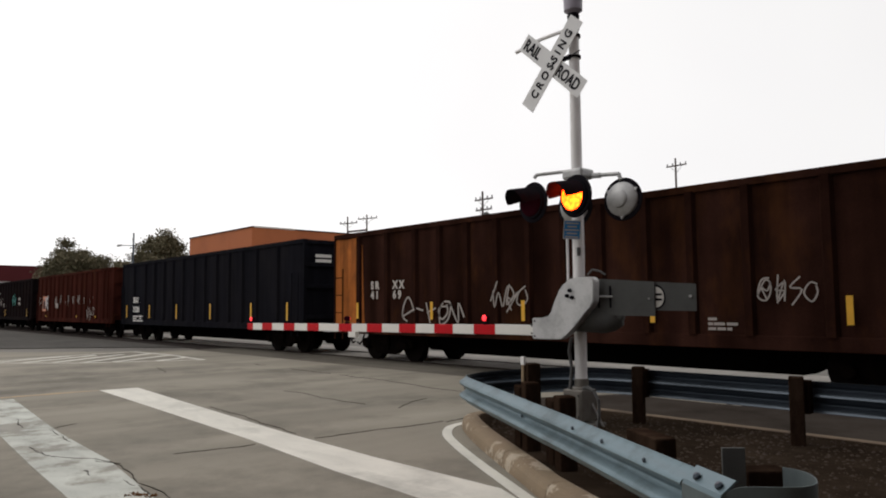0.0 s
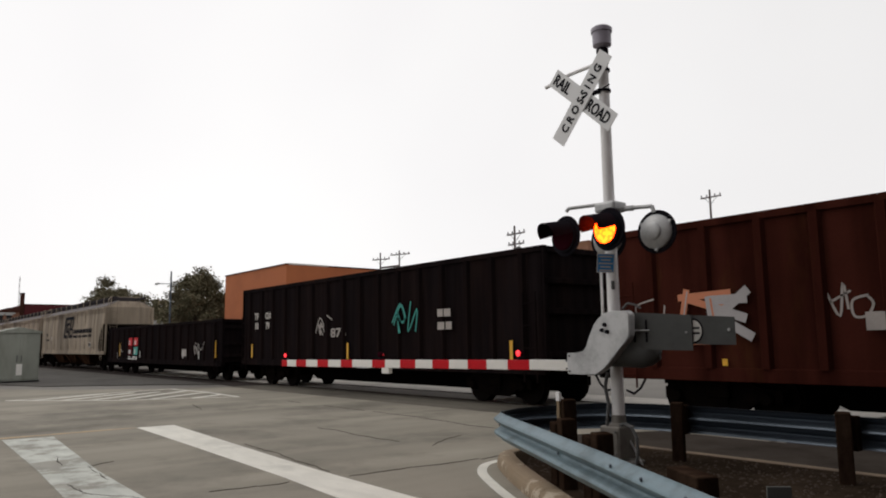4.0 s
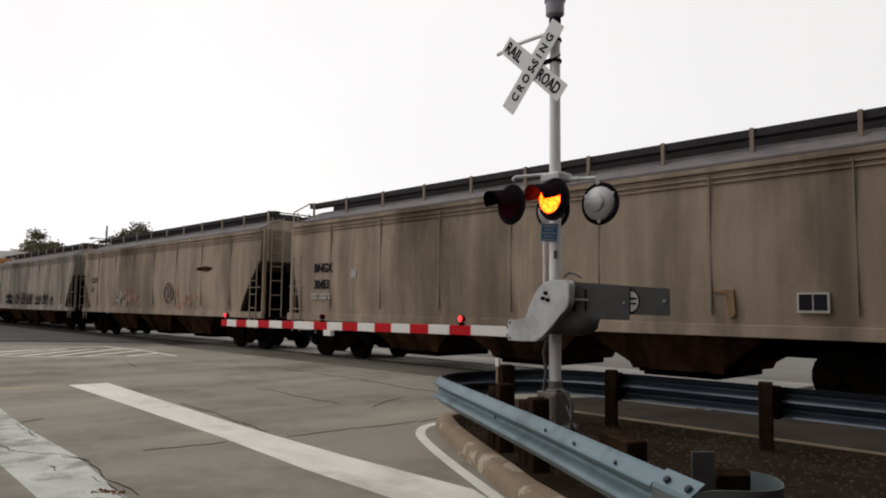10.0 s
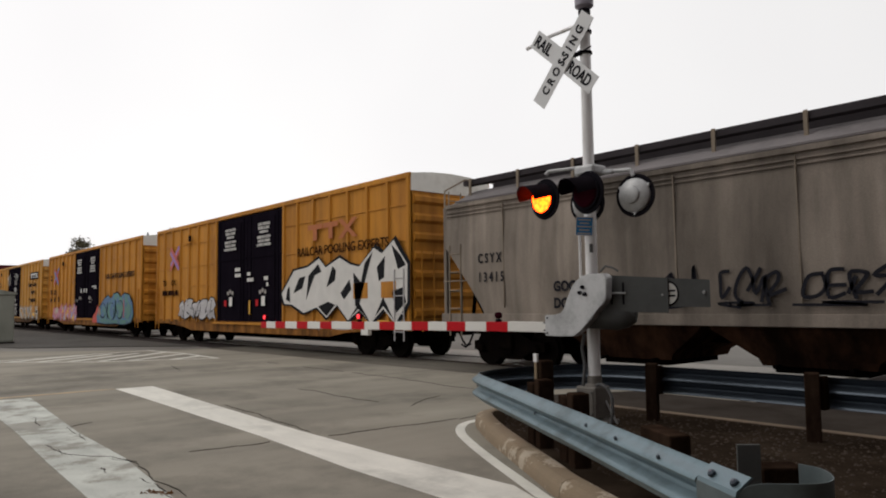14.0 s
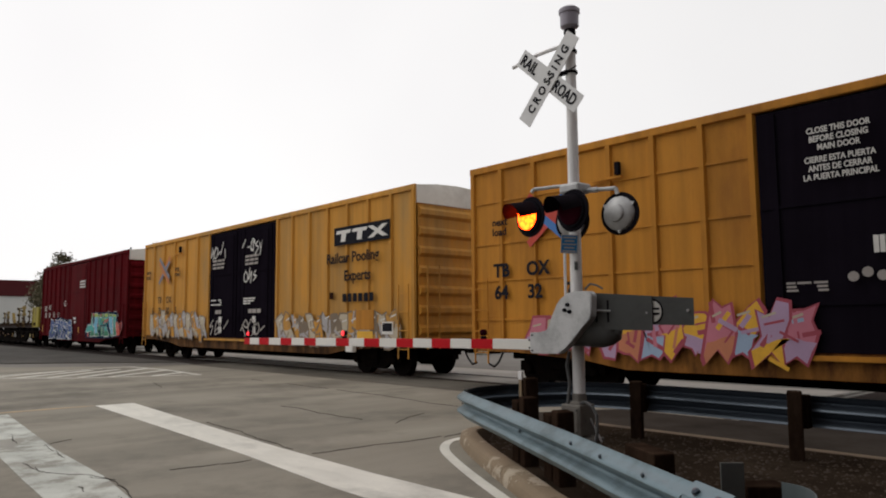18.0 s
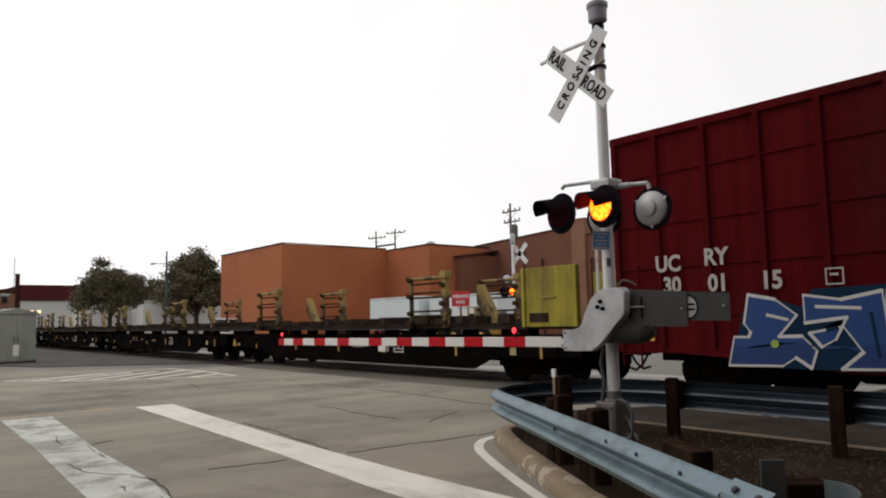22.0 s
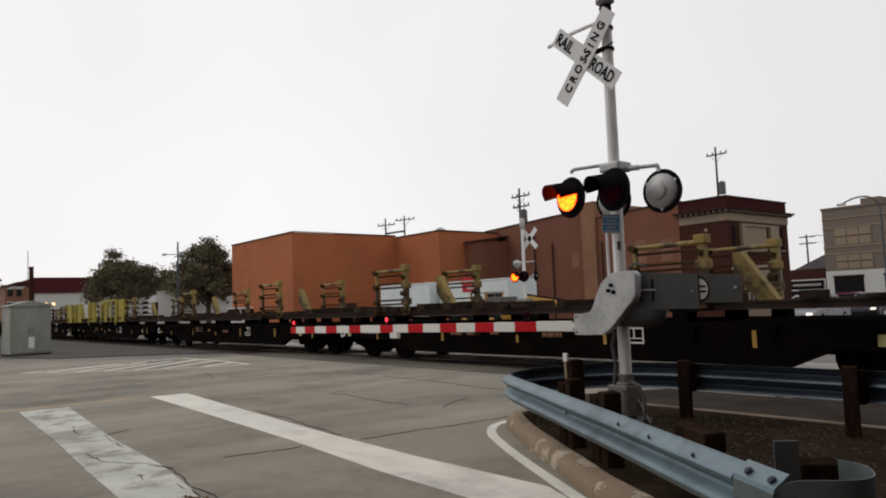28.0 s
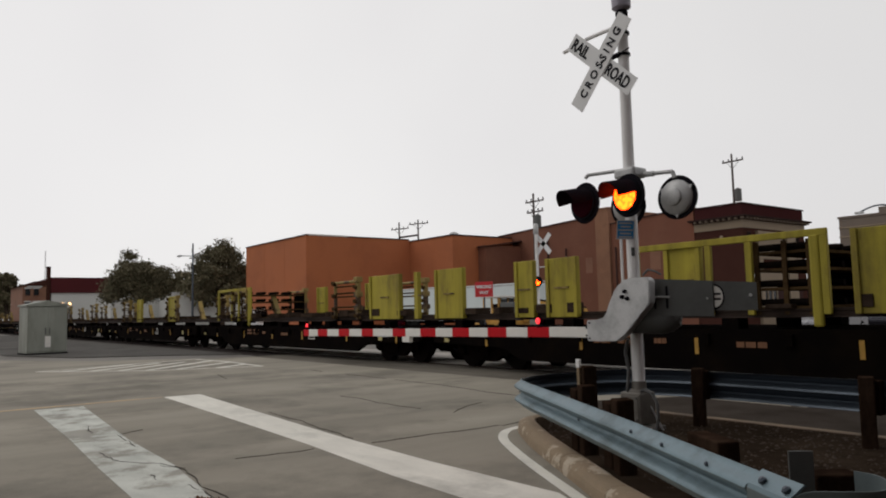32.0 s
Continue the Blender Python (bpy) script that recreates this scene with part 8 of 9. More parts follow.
M["maroon_parapet"] = material("maroon_brick_parapet", (0.050, 0.017, 0.017), 0.9, vary=0.12, scale=0.8, bump=0.15)
M["cornice"] = material("dark_cornice_paint", (0.035, 0.022, 0.020), 0.7, vary=0.2, scale=2)
# darker tone of the limestone, for the dentils below the cornice
M["limestone_dark"] = material("darker_limestone", (0.16, 0.12, 0.09), 0.85, vary=0.2, scale=1.5)
M["roof_grey"] = material("grey_shingle", (0.12, 0.11, 0.11), 0.9, vary=0.2, scale=1)
M["flood"] = glow("floodlight_glow", (1.0, 0.6, 0.3), 3.0)
def building(name, label):
    return thing(name, label, "building")


def orange_building():
    b = building("terracotta_building", "windowless terracotta stucco commercial building with dark roof edge")
    part("wall", box(bmesh.new(), -64.2, -52.0, 26.2, 36.3, -0.03, 7.86), M["orange_wall"], b, "flat terracotta stucco wall")
    part("rear_wall", box(bmesh.new(), -64.2, -45.9, 36.3, 42.98, -0.03, 7.70), M["orange_wall"], b, "terracotta stucco rear block")
    for nm, lim, mt in (("coping", (-64.26, -51.94, 26.14, 26.34, 7.86, 7.95), "trim"), ("coping", (-52.12, -51.94, 30.0, 36.2, 7.86, 7.95), "trim"), ("pale_coping", (-52.12, -51.94, 26.35, 29.99, 7.86, 7.98), "pale_trim"),
                        ("coping", (-51.93, -45.84, 36.24, 36.44, 7.70, 7.80), "trim"), ("coping", (-46.06, -45.84, 36.45, 42.9, 7.70, 7.80), "trim")):
        part(nm, box(bmesh.new(), *lim), M[mt], b, "metal roof edge strip")
    part("roof", box(bmesh.new(), -64.1, -52.15, 26.36, 36.2, 7.86, 7.90), M["trim"], b)
    part("rear_roof", box(bmesh.new(), -64.1, -46.1, 36.46, 42.9, 7.70, 7.74), M["trim"], b)
    for x, y in ((-48.6, 38.6), (-63.0, 40.5)):
        v = part("roof_vent", lathe(bmesh.new(), (x, y, 7.7), (0, 0, 1), [(0, 0.28), (0.28, 0.28), (0.30, 0.46), (0.48, 0.44), (0.62, 0.28), (0.68, 0.05)], 14), M["alu"], b, "domed metal roof vent", True)
    # stucco joints
    for x in (-60.1, -56.0):
        part("wall_joint", box(bmesh.new(), x - 0.02, x + 0.02, 26.19, 26.2, 0, 7.86), M["orange_wall"], b)
    part("door", box(bmesh.new(), -51.99, -51.95, 31.0, 32.0, 0, 2.1), M["trim"], b, "dark steel door")
    # lower lean-to on the side wall
    part("lean_to_wall", box(bmesh.new(), -45.88, -44.9, 39.0, 42.98, -0.03, 6.9), M["brown_wall"], b, "brown brick side wall")
    part("lean_to_roof", slab(bmesh.new(), [(38.8, 6.75), (42.98, 7.35), (42.98, 7.43), (38.8, 6.83)], -45.85, -44.7, "x"), M["trim"], b, "dark sloping roof edge")


orange_building()


def brown_building():
    b = building("brick_warehouse", "long old brown brick building with a pilaster and patched bricks")
    part("wall", slab(bmesh.new(), [(-47.6, -0.03), (-36.4, -0.03), (-36.4, 8.55), (-47.6, 8.02)], 43.0, 58, "y"), M["brown_wall"], b, "weathered brown brick wall")
    part("lower_wall", slab(bmesh.new(), [(-35.1, -0.03), (-28.0, -0.03), (-28.0, 8.15), (-35.1, 7.75)], 43.02, 58, "y"), M["brown_wall"], b, "brown brick wall with pale patches")
    part("pilaster", box(bmesh.new(), -36.4, -35.1, 42.8, 58, -0.03, 9.0), M["pier_brick"], b, "lighter tan-brown brick pilaster")
    part("coping", slab(bmesh.new(), [(-47.7, 8.02), (-36.4, 8.55), (-36.4, 8.64), (-47.7, 8.11)], 42.93, 43.3, "y"), M["trim"], b, "dark coping")
    part("coping", slab(bmesh.new(), [(-35.1, 7.75), (-28.0, 8.15), (-28.0, 8.23), (-35.1, 7.83)], 42.95, 43.3, "y"), M["trim"], b, "dark coping")
    part("pilaster_cap", box(bmesh.new(), -36.46, -35.04, 42.75, 43.4, 9.0, 9.08), M["pier_brick"], b)
    # bricked-up openings a little proud of the wall
    for x, z0, z1, w in ((-31.2, 4.1, 5.75, 0.9), (-29.05, 4.1, 5.6, 0.95), (-37.3, 4.2, 5.4, 0.7)):
        yy = 43.02 if x > -36 else 43.0
        part("bricked_opening", box(bmesh.new(), x - w / 2, x + w / 2, yy - 0.02, yy + 0.1, z0, z1), M["patch_brick"], b, "bricked-up window of paler brick")
    for x, zt in ((-41.6, 7.2), (-39.6, 6.3), (-34.6, 6.0)):
        part("downpipe", tube(bmesh.new(), (x, 42.9, 0), (x, 42.9, zt), 0.06, 8), M["trim"], b, "dark downpipe")
    part("roof", box(bmesh.new(), -47.5, -28.1, 43.4, 57.9, 7.6, 7.66), M["trim"], b)


brown_building()


def bank_building():
    b = building("corner_bank", "dark brown brick corner bank with limestone portal and dentil cornice")
    x, xl, yf, yb = -24.5, -27.9, 43.0, 51.0
    part("wall", box(bmesh.new(), xl - 0.02, x, yf, yb, -0.03, 6.40), M["bank_brick"], b, "dark brown brick wall")
    part("frieze", box(bmesh.new(), xl - 0.05, x + 0.05, yf - 0.05, yb + 0.05, 6.40, 6.92), M["limestone"], b, "tan limestone frieze band")
    part("parapet", box(bmesh.new(), xl, x - 0.02, yf + 0.02, yb, 7.2, 7.95), M["maroon_parapet"], b, "dark maroon brick parapet")
    part("parapet_cap", box(bmesh.new(), xl - 0.06, x + 0.05, yf - 0.05, yb + 0.06, 7.95, 8.04), M["trim"], b)
    c = part("cornice", box(bmesh.new(), xl - 0.3, x + 0.42, yf - 0.42, yb + 0.42, 7.08, 7.2, 0.02), M["cornice"], b, "dark projecting cornice")
    part("cornice_bed", box(bmesh.new(), xl - 0.1, x + 0.16, yf - 0.16, yb + 0.16, 6.92, 7.08), M["cornice"], b)
    den = mesh_of("dentil", box(bmesh.new(), -0.09, 0.09, -0.09, 0.09, 0, 0.13), M["limestone_dark"])
    for k in range(9):
        share("dentil", den, b, pose(xl + 0.2 + 0.42 * k, yf - 0.25, 6.95))
    for k in range(20):
        share("dentil", den, b, pose(x + 0.25, yf + 0.1 + 0.42 * k, 6.95))
    # portal
    part("portal", box(bmesh.new(), x, x + 0.22, 44.5, 44.92, 0, 6.25), M["limestone"], b, "tan limestone pilaster")
    part("portal", box(bmesh.new(), x, x + 0.22, 48.2, 49.35, 0, 6.25), M["limestone"], b, "tan limestone pilaster")
    part("portal_lintel", box(bmesh.new(), x, x + 0.18, 44.92, 48.2, 6.1, 6.25), M["limestone"], b)
    part("portal_panel", box(bmesh.new(), x, x + 0.05, 44.92, 47.9, 4.5, 6.1), M["limestone"], b, "tan limestone panel")
    part("portal_sill", box(bmesh.new(), x, x + 0.14, 44.92, 47.9, 4.42, 4.5), M["limestone"], b)
    part("spandrel", box(bmesh.new(), x, x + 0.06, 44.92, 47.9, 3.58, 4.42), M["bank_brick"], b, "brown brick spandrel")
    part("portal_panel", box(bmesh.new(), x, x + 0.07, 44.92, 47.9, 2.68, 3.58), M["limestone"], b, "tan limestone panel")
    part("portal_recess", box(bmesh.new(), x, x + 0.03, 47.9, 48.2, 0, 6.1), M["dark_glass"], b)
    w = part("window", box(bmesh.new(), x, x + 0.05, 44.95, 46.7, 1.1, 2.6), M["dark_glass"], b, "dark ground-floor window")
    for y in (44.97, 45.5, 46.1, 46.68):
        part("window_frame", box(bmesh.new(), x + 0.05, x + 0.10, y - 0.05, y + 0.05, 1.1, 2.62), M["limestone"], w)
    part("window_frame", box(bmesh.new(), x + 0.05, x + 0.10, 45.03, 46.62, 2.52, 2.62), M["limestone"], w)
    part("window_base", box(bmesh.new(), x, x + 0.08, 44.92, 47.9, 0, 1.08), M["limestone"], b)
    part("door", box(bmesh.new(), x, x + 0.04, 46.9, 47.85, 1.09, 2.62), M["trim"], b, "dark entrance door")
    for y0, y1 in ((43.5, 43.9), (49.8, 50.22)):
        w = part("slit_window", box(bmesh.new(), x, x + 0.03, y0, y1, 4.6, 6.1), M["slit_glass"], b, "tall narrow dark window")
        part("sill", box(bmesh.new(), x, x + 0.12, y0 - 0.08, y1 + 0.08, 4.5, 4.6), M["limestone"], w)
        part("lintel", box(bmesh.new(), x, x + 0.05, y0 - 0.05, y1 + 0.05, 6.1, 6.18), M["trim"], w)
    part("side_door", box(bmesh.new(), x, x + 0.04, 49.6, 50.25, 0, 2.6), M["trim"], b, "dark narrow side door")
    part("box_sign", box(bmesh.new(), x, x + 0.15, 43.25, 43.95, 3.18, 3.40, 0.01), M["white_mark"], b, "small white box sign")
    part("wall_emblem", lathe(bmesh.new(), (-26.0, 43.0, 5.9), (0, -1, 0), [(0, 0.12), (0.04, 0.12), (0.06, 0.06)], 10), M["limestone"], b, "small round stone boss")
    part("roof", box(bmesh.new(), xl + 0.1, x - 0.2, yf + 0.2, yb - 0.2, 7.2, 7.4), M["trim"], b)


bank_building()


def stone_building():
    b = building("stone_office_building", "three-storey tan stone office building with a white shopfront")
    y = 82.0
    part("wall", box(bmesh.new(), -35.5, -14.0, y, y + 20, 3.8, 10.5), M["tan_stone"], b, "grey-tan stone wall")
    part("shop_wall", box(bmesh.new(), -35.5, -14.0, y - 0.02, y + 20, -0.03, 3.8), M["white_wall"], b, "white painted ground floor")
    part("parapet", box(bmesh.new(), -35.6, -13.9, y - 0.1, y + 0.5, 10.5, 10.72), M["tan_stone"], b)
    part("roof_block", box(bmesh.new(), -31.5, -29.6, y + 0.1, y + 3, 10.72, 11.35), M["tan_stone"], b, "raised stone block on the roof")
    part("roof", box(bmesh.new(), -35.3, -14.2, y + 0.6, y + 19.9, 10.5, 10.55), M["trim"], b)
    for z in (9.5, 8.5, 5.65, 6.4):
        part("string_course", box(bmesh.new(), -35.55, -14.0, y - 0.07, y, z - 0.07, z + 0.07), M["limestone"], b)
    for z0, z1 in ((6.6, 8.4), (4.05, 5.5)):
        for k in range(4):
            x0 = -34.3 + 5.0 * k
            for q in range(3):
                xx = x0 + 1.24 * q
                w = part("window", box(bmesh.new(), xx, xx + 1.1, y - 0.03, y, z0, z1), M["limestone"], b, "window with a tan blind drawn")
                part("window_frame", box(bmesh.new(), xx + 1.1, xx + 1.24, y - 0.06, y, z0, z1), M["tan_stone"], w)
                part("sash_bar", box(bmesh.new(), xx, xx + 1.1, y - 0.05, y - 0.03, (z0 + z1) / 2 - 0.05, (z0 + z1) / 2 + 0.05), M["trim"], w)
    for k in range(4):
        x0 = -34.7 + 5.0 * k
        part("shop_window", box(bmesh.new(), x0, x0 + 3.0, y - 0.06, y - 0.02, 0.5, 3.15), M["dark_glass"], b, "dark shop window")
        part("awning_board", box(bmesh.new(), x0 - 0.1, x0 + 3.1, y - 0.16, y - 0.02, 3.15, 3.3), M["trim"], b)


stone_building()


def low_shop():
    b = building("low_shop", "low red-brown brick shop with a dark sign board")
    y = 85.0
    part("wall", box(bmesh.new(), -42.5, -36.0, y, y + 12, -0.03, 4.2), M["bank_brick"], b, "red-brown brick wall")
    part("sign_board", box(bmesh.new(), -41.0, -37.0, y - 0.12, y, 1.95, 2.98), M["black"], b, "black sign board with a pale frame")
    for x0, x1, z0, z1 in ((-41.1, -36.9, 2.98, 3.1), (-41.1, -36.9, 1.83, 1.95), (-41.1, -41.0, 1.95, 2.98), (-37.0, -36.9, 1.95, 2.98)):
        part("sign_frame", box(bmesh.new(), x0, x1, y - 0.16, y, z0, z1), M["white_mark"], b)
    part("sign_bar", box(bmesh.new(), -40.6, -37.4, y - 0.14, y - 0.12, 2.35, 2.6), M["grey_mark"], b)
    part("shop_window", box(bmesh.new(), -41.0, -37.0, y - 0.05, y, 0.4, 1.8), M["dark_glass"], b)
    part("roof", box(bmesh.new(), -42.4, -36.1, y + 0.1, y + 11.9, 4.2, 4.3), M["trim"], b)
    g = building("gabled_house", "grey house with a low pitched roof behind the shop")
    part("wall", box(bmesh.new(), -46, -38.0, 98, 106, -0.03, 4.6), M["tan_stone"], g)
    part("roof", slab(bmesh.new(), [(-46.6, 4.6), (-37.5, 4.6), (-42, 6.6)], 97.6, 106.4, "y"), M["roof_grey"], g, "grey shingle gable roof")
    part("chimney", box(bmesh.new(), -41.0, -40.3, 99, 99.7, 5.6, 7.2), M["bank_brick"], g)


low_shop()


def long_building():
    b = building("long_maroon_roofed_building", "long white building under a steep maroon roof")
    part("wall", box(bmesh.new(), -122, -110, 17.3, 60, -0.03, 5.3), M["white_wall"], b, "white wall")
    part("roof", box(bmesh.new(), -122.2, -109.8, 17.2, 60.2, 5.3, 7.42), M["maroon_roof"], b, "maroon roof band")
    part("chimney", box(bmesh.new(), -110.9, -110.1, 16.75, 17.18, 0, 8.75), M["bank_brick"], b, "dark brick chimney")
    part("chimney_cap", box(bmesh.new(), -111.0, -110.0, 16.7, 17.19, 8.75, 8.9), M["trim"], b)
    g = building("brick_gable_house", "brown brick house with pale painted gable boards")
    part("wall", box(bmesh.new(), -122, -110.2, 13.9, 16.7, -0.03, 6.3), M["patch_brick"], g, "brown brick wall")
    part("roof", slab(bmesh.new(), [(13.6, 6.3), (16.72, 6.3), (16.72, 7.0), (15.2, 6.85)], -122, -110.0, "x"), M["bank_brick"], g)
    for y0, z in ((14.2, 5.0), (15.2, 5.0), (14.2, 3.2), (15.2, 3.2)):
        w = part("window", box(bmesh.new(), -110.2, -110.12, y0, y0 + 0.6, z, z + 0.9), M["dark_glass"], g)
        part("window_frame", box(bmesh.new(), -110.2, -110.05, y0 - 0.12, y0 + 0.72, z + 0.9, z + 1.05), M["white_wall"], w)
    part("gable_board", box(bmesh.new(), -110.2, -110.08, 14.4, 16.2, 6.1, 6.25), M["white_wall"], g)
    for x, y, w in ((-98.0, 26.6, 9.0), (-93.0, 34.0, 12.0)):
        t = thing("storage_shed", "low white metal storage shed beside the yard", "shed", "white sheds")
        part("wall", box(bmesh.new(), x - 5, x, y - w / 2, y + w / 2, -0.03, 4.6), M["white_wall"], t, "white ribbed wall")
        part("roof", box(bmesh.new(), x - 5.1, x + 0.1, y - w / 2 - 0.1, y + w / 2 + 0.1, 4.6, 4.75), M["alu"], t)
    m = thing("radio_mast", "thin lattice radio mast behind the houses", "mast")
    for dx, dy in ((0, 0), (0.35, 0), (0.17, 0.3)):
        part("leg", tube(bmesh.new(), (-150 + dx, 22.4 + dy, 0), (-150 + dx * 0.3, 22.4 + dy * 0.3, 14.5), 0.03, 6), M["alu"], m)
    for k in range(12):
        part("brace", tube(bmesh.new(), (-150, 22.4, k * 1.2), (-149.7, 22.45, k * 1.2 + 1.0), 0.015, 5), M["alu"], m)
    for y in (16.6, 17.4):
        f = thing("floodlight", "lit warm floodlight on a short pole by the yard", "floodlight", "yard floodlights", at=pose(-98, y, 0))
        part("pole", tube(bmesh.new(), (0, 0, 0), (0, 0, 3.5), 0.05, 8), M["galv_dark"], f)
        part("lamp_case", box(bmesh.new(), -0.1, 0.12, -0.2, 0.2, 3.35, 3.75, 0.03), M["black"], f)
        part("lamp_face", box(bmesh.new(), 0.12, 0.15, -0.17, 0.17, 3.38, 3.72, 0.01), M["flood"], f, "glowing warm lamp face")


long_building()


# ---- trees ----
def tree(name, x, y, height, width, crown_low, seed, label, far=False):
    rng = random.Random(seed)
    t = thing(name, label, "tree", at=pose(x, y, 0))
    bm = bmesh.new()
    tips = []
    base_r = 0.022 * height + 0.06
    top = Vector((rng.uniform(-0.3, 0.3), rng.uniform(-0.3, 0.3), height * 0.45))
    tube(bm, (0, 0, -0.05), (0.05, 0, height * 0.25), base_r, 10, base_r * 0.8)
    tube(bm, (0.05, 0, height * 0.25), top, base_r * 0.8, 10, base_r * 0.55)
    part("trunk", bm, M["bark"], t, "dark rough trunk", True)
    for k in range(22 if not far else 12):
        bm = bmesh.new()
        a = 2 * math.pi * (k * 0.382 + rng.uniform(-0.06, 0.06))
        start = Vector((0.05, 0, height * rng.uniform(0.18, 0.44)))
        f = rng.uniform(0.35, 1.0) ** 0.7
        reach_ = width * 0.46 * f * rng.uniform(0.85, 1.1)
        end = Vector((math.cos(a) * reach_, math.sin(a) * reach_, crown_low + (height - crown_low) * min(0.97, (1.02 - 0.62 * f ** 2.2) * rng.uniform(0.55, 1.0))))
        mid = start.lerp(end, 0.55) + Vector((0, 0, 0.5))
        tube(bm, start, mid, base_r * 0.38, 6, base_r * 0.2)
        tube(bm, mid, end, base_r * 0.2, 6, base_r * 0.06)
        for q in range(6):
            e2 = mid.lerp(end, rng.uniform(0.1, 1.05)) + Vector((rng.uniform(-1, 1), rng.uniform(-1, 1), rng.uniform(-0.7, 0.8))) * (width * 0.13)
            tube(bm, mid.lerp(end, rng.uniform(0.3, 0.8)), e2, base_r * 0.08, 5, base_r * 0.02)
            tips.append(e2)
        tips.append(end)
        part("limb", bm, M["bark"], t)
    verts, faces, mats = [], [], []
    size = 0.125 if not far else 0.4
    for tip in tips:
        r = width * rng.uniform(0.065, 0.12)
        n = 230 if not far else 36
        flat = rng.uniform(0.5, 0.8)
        for k in range(n):
            d = Vector((rng.gauss(0, 1), rng.gauss(0, 1), rng.gauss(0, flat)))
            p = tip + d * r * 0.62
            if p.z > height or p.z < crown_low * 0.7:
                continue
            u = Vector((rng.uniform(-1, 1), rng.uniform(-1, 1), rng.uniform(-1, 1))).normalized() * size * rng.uniform(0.6, 1.6)
            v = u.orthogonal().normalized() * size * rng.uniform(0.35, 0.7)
            i = len(verts)
            verts += [p - u, p + v, p + u, p - v]
            faces.append((i, i + 1, i + 2, i + 3))
            mats.append(0 if rng.random() < 0.7 else 1)
    me = bpy.data.meshes.new("crown")
    me.from_pydata(verts, [], faces)
    me.materials.append(M["leaf"])
    me.materials.append(M["leaf_b"])
    me.polygons.foreach_set("material_index", mats)
    share("crown", me, t, None, "dense dark olive leaves")
    return t


tree("tree", -81.7, 21.2, 9.7, 7.3, 1.2, 3, "broad dark olive street tree by the yard")
tree("tree", -70.3, 26.2, 9.8, 6.3, 1.0, 8, "full dark tree beside the terracotta building")
tree("tree", -150, 16.5, 13, 6.0, 2.0, 14, "distant conifer-like tree near the tracks", True)
tree("tree", -170, 15, 7, 9.0, 1.5, 15, "distant low bushy tree near the tracks", True)
tree("tree", -95, 33, 7.5, 10, 2.5, 21, "dark low tree behind the yard", True)

# ---- street lamp, utility poles, wires ----
s = thing("street_lamp", "tall grey street lamp with a cobra-head arm", "street lamp", at=pose(-66.2, 21.9, 0))
part("pole", tube(bmesh.new(), (0, 0, 0), (0, 0, 8.3), 0.11, 10, 0.07), M["galv_dark"], s, "", True)
part("arm", tube(bmesh.new(), (0, 0, 7.15), (-3.2, -0.1, 7.4), 0.04, 8), M["galv_dark"], s)
part("lamp_head", box(bmesh.new(), -4.0, -3.2, -0.22, 0.02, 7.32, 7.5, 0.05), M["alu"], s, "flat grey lamp head")


def utility_pole(x, y, h, arms, label, transformer=None, turn=0):
    u = thing("utility_pole", label, "utility pole", "utility poles", at=pose(x, y, 0, 0, 0, turn))
    part("pole", tube(bmesh.new(), (0, 0, 0), (0, 0, h), 0.14, 10, 0.075), M["wood_pole"], u, "", True)
    ins = mesh_of("insulator", lathe(bmesh.new(), (0, 0, 0), (0, 0, 1), [(0, 0.03), (0.05, 0.06), (0.12, 0.05), (0.18, 0.03)], 8), M["grey_box"])
    for z, w in arms:
        part("crossarm", box(bmesh.new(), -w / 2, w / 2, 0.07, 0.17, z - 0.05, z + 0.05), M["wood_pole"], u)
        for k in (-0.3, 0.3):
            part("arm_brace", tube(bmesh.new(), (w * k, 0.12, z - 0.04), (0, 0.08, z - 0.6), 0.018, 6), M["grey_box"], u)
        for k in (-0.46, -0.2, 0.2, 0.46):
            share("insulator", ins, u, pose(w * k, 0.14, z + 0.07))
    if transformer:
        part("transformer", lathe(bmesh.new(), (0.38, 0, transformer), (0, 0, 1), [(0, 0.2), (0.03, 0.27), (0.95, 0.27), (1.0, 0.2), (1.08, 0.06)], 14), M["grey_box"], u, "grey transformer can", True)
    return u


utility_pole(-38.75, 38.6, 10.3, [(9.7, 1.9), (8.9, 1.7)], "dark wooden utility pole with two crossarms and a transformer", 7.6)
utility_pole(-61.9, 41.9, 10.9, [(10.2, 2.2)], "dark wooden utility pole behind the terracotta building", None, 20)
utility_pole(-60.6, 43.4, 11.1, [(10.7, 2.4)], "dark wooden utility pole behind the terracotta building", None, 20)
s = thing("pole_bar", "timber bar tied between two utility poles", "timber bar")
part("bar", tube(bmesh.new(), (-61.9, 41.9, 9.3), (-60.6, 43.4, 9.5), 0.1, 8), M["wood_pole"], s)
utility_pole(-31.0, 53.4, 13.6, [(13.0, 1.8)], "tall utility pole with transformers behind the bank", 9.7)
s = thing("utility_pole", "far utility pole with crossarms over the side street", "utility pole", "utility poles", at=pose(-45.5, 100, 0))
part("pole", tube(bmesh.new(), (0, 0, 0), (0, 0, 9.5), 0.16, 8, 0.11), M["wood_pole"], s)
for z in (9.2, 8.3):
    part("crossarm", box(bmesh.new(), -1.1, 1.1, 0.1, 0.24, z - 0.07, z + 0.07), M["wood_pole"], s)


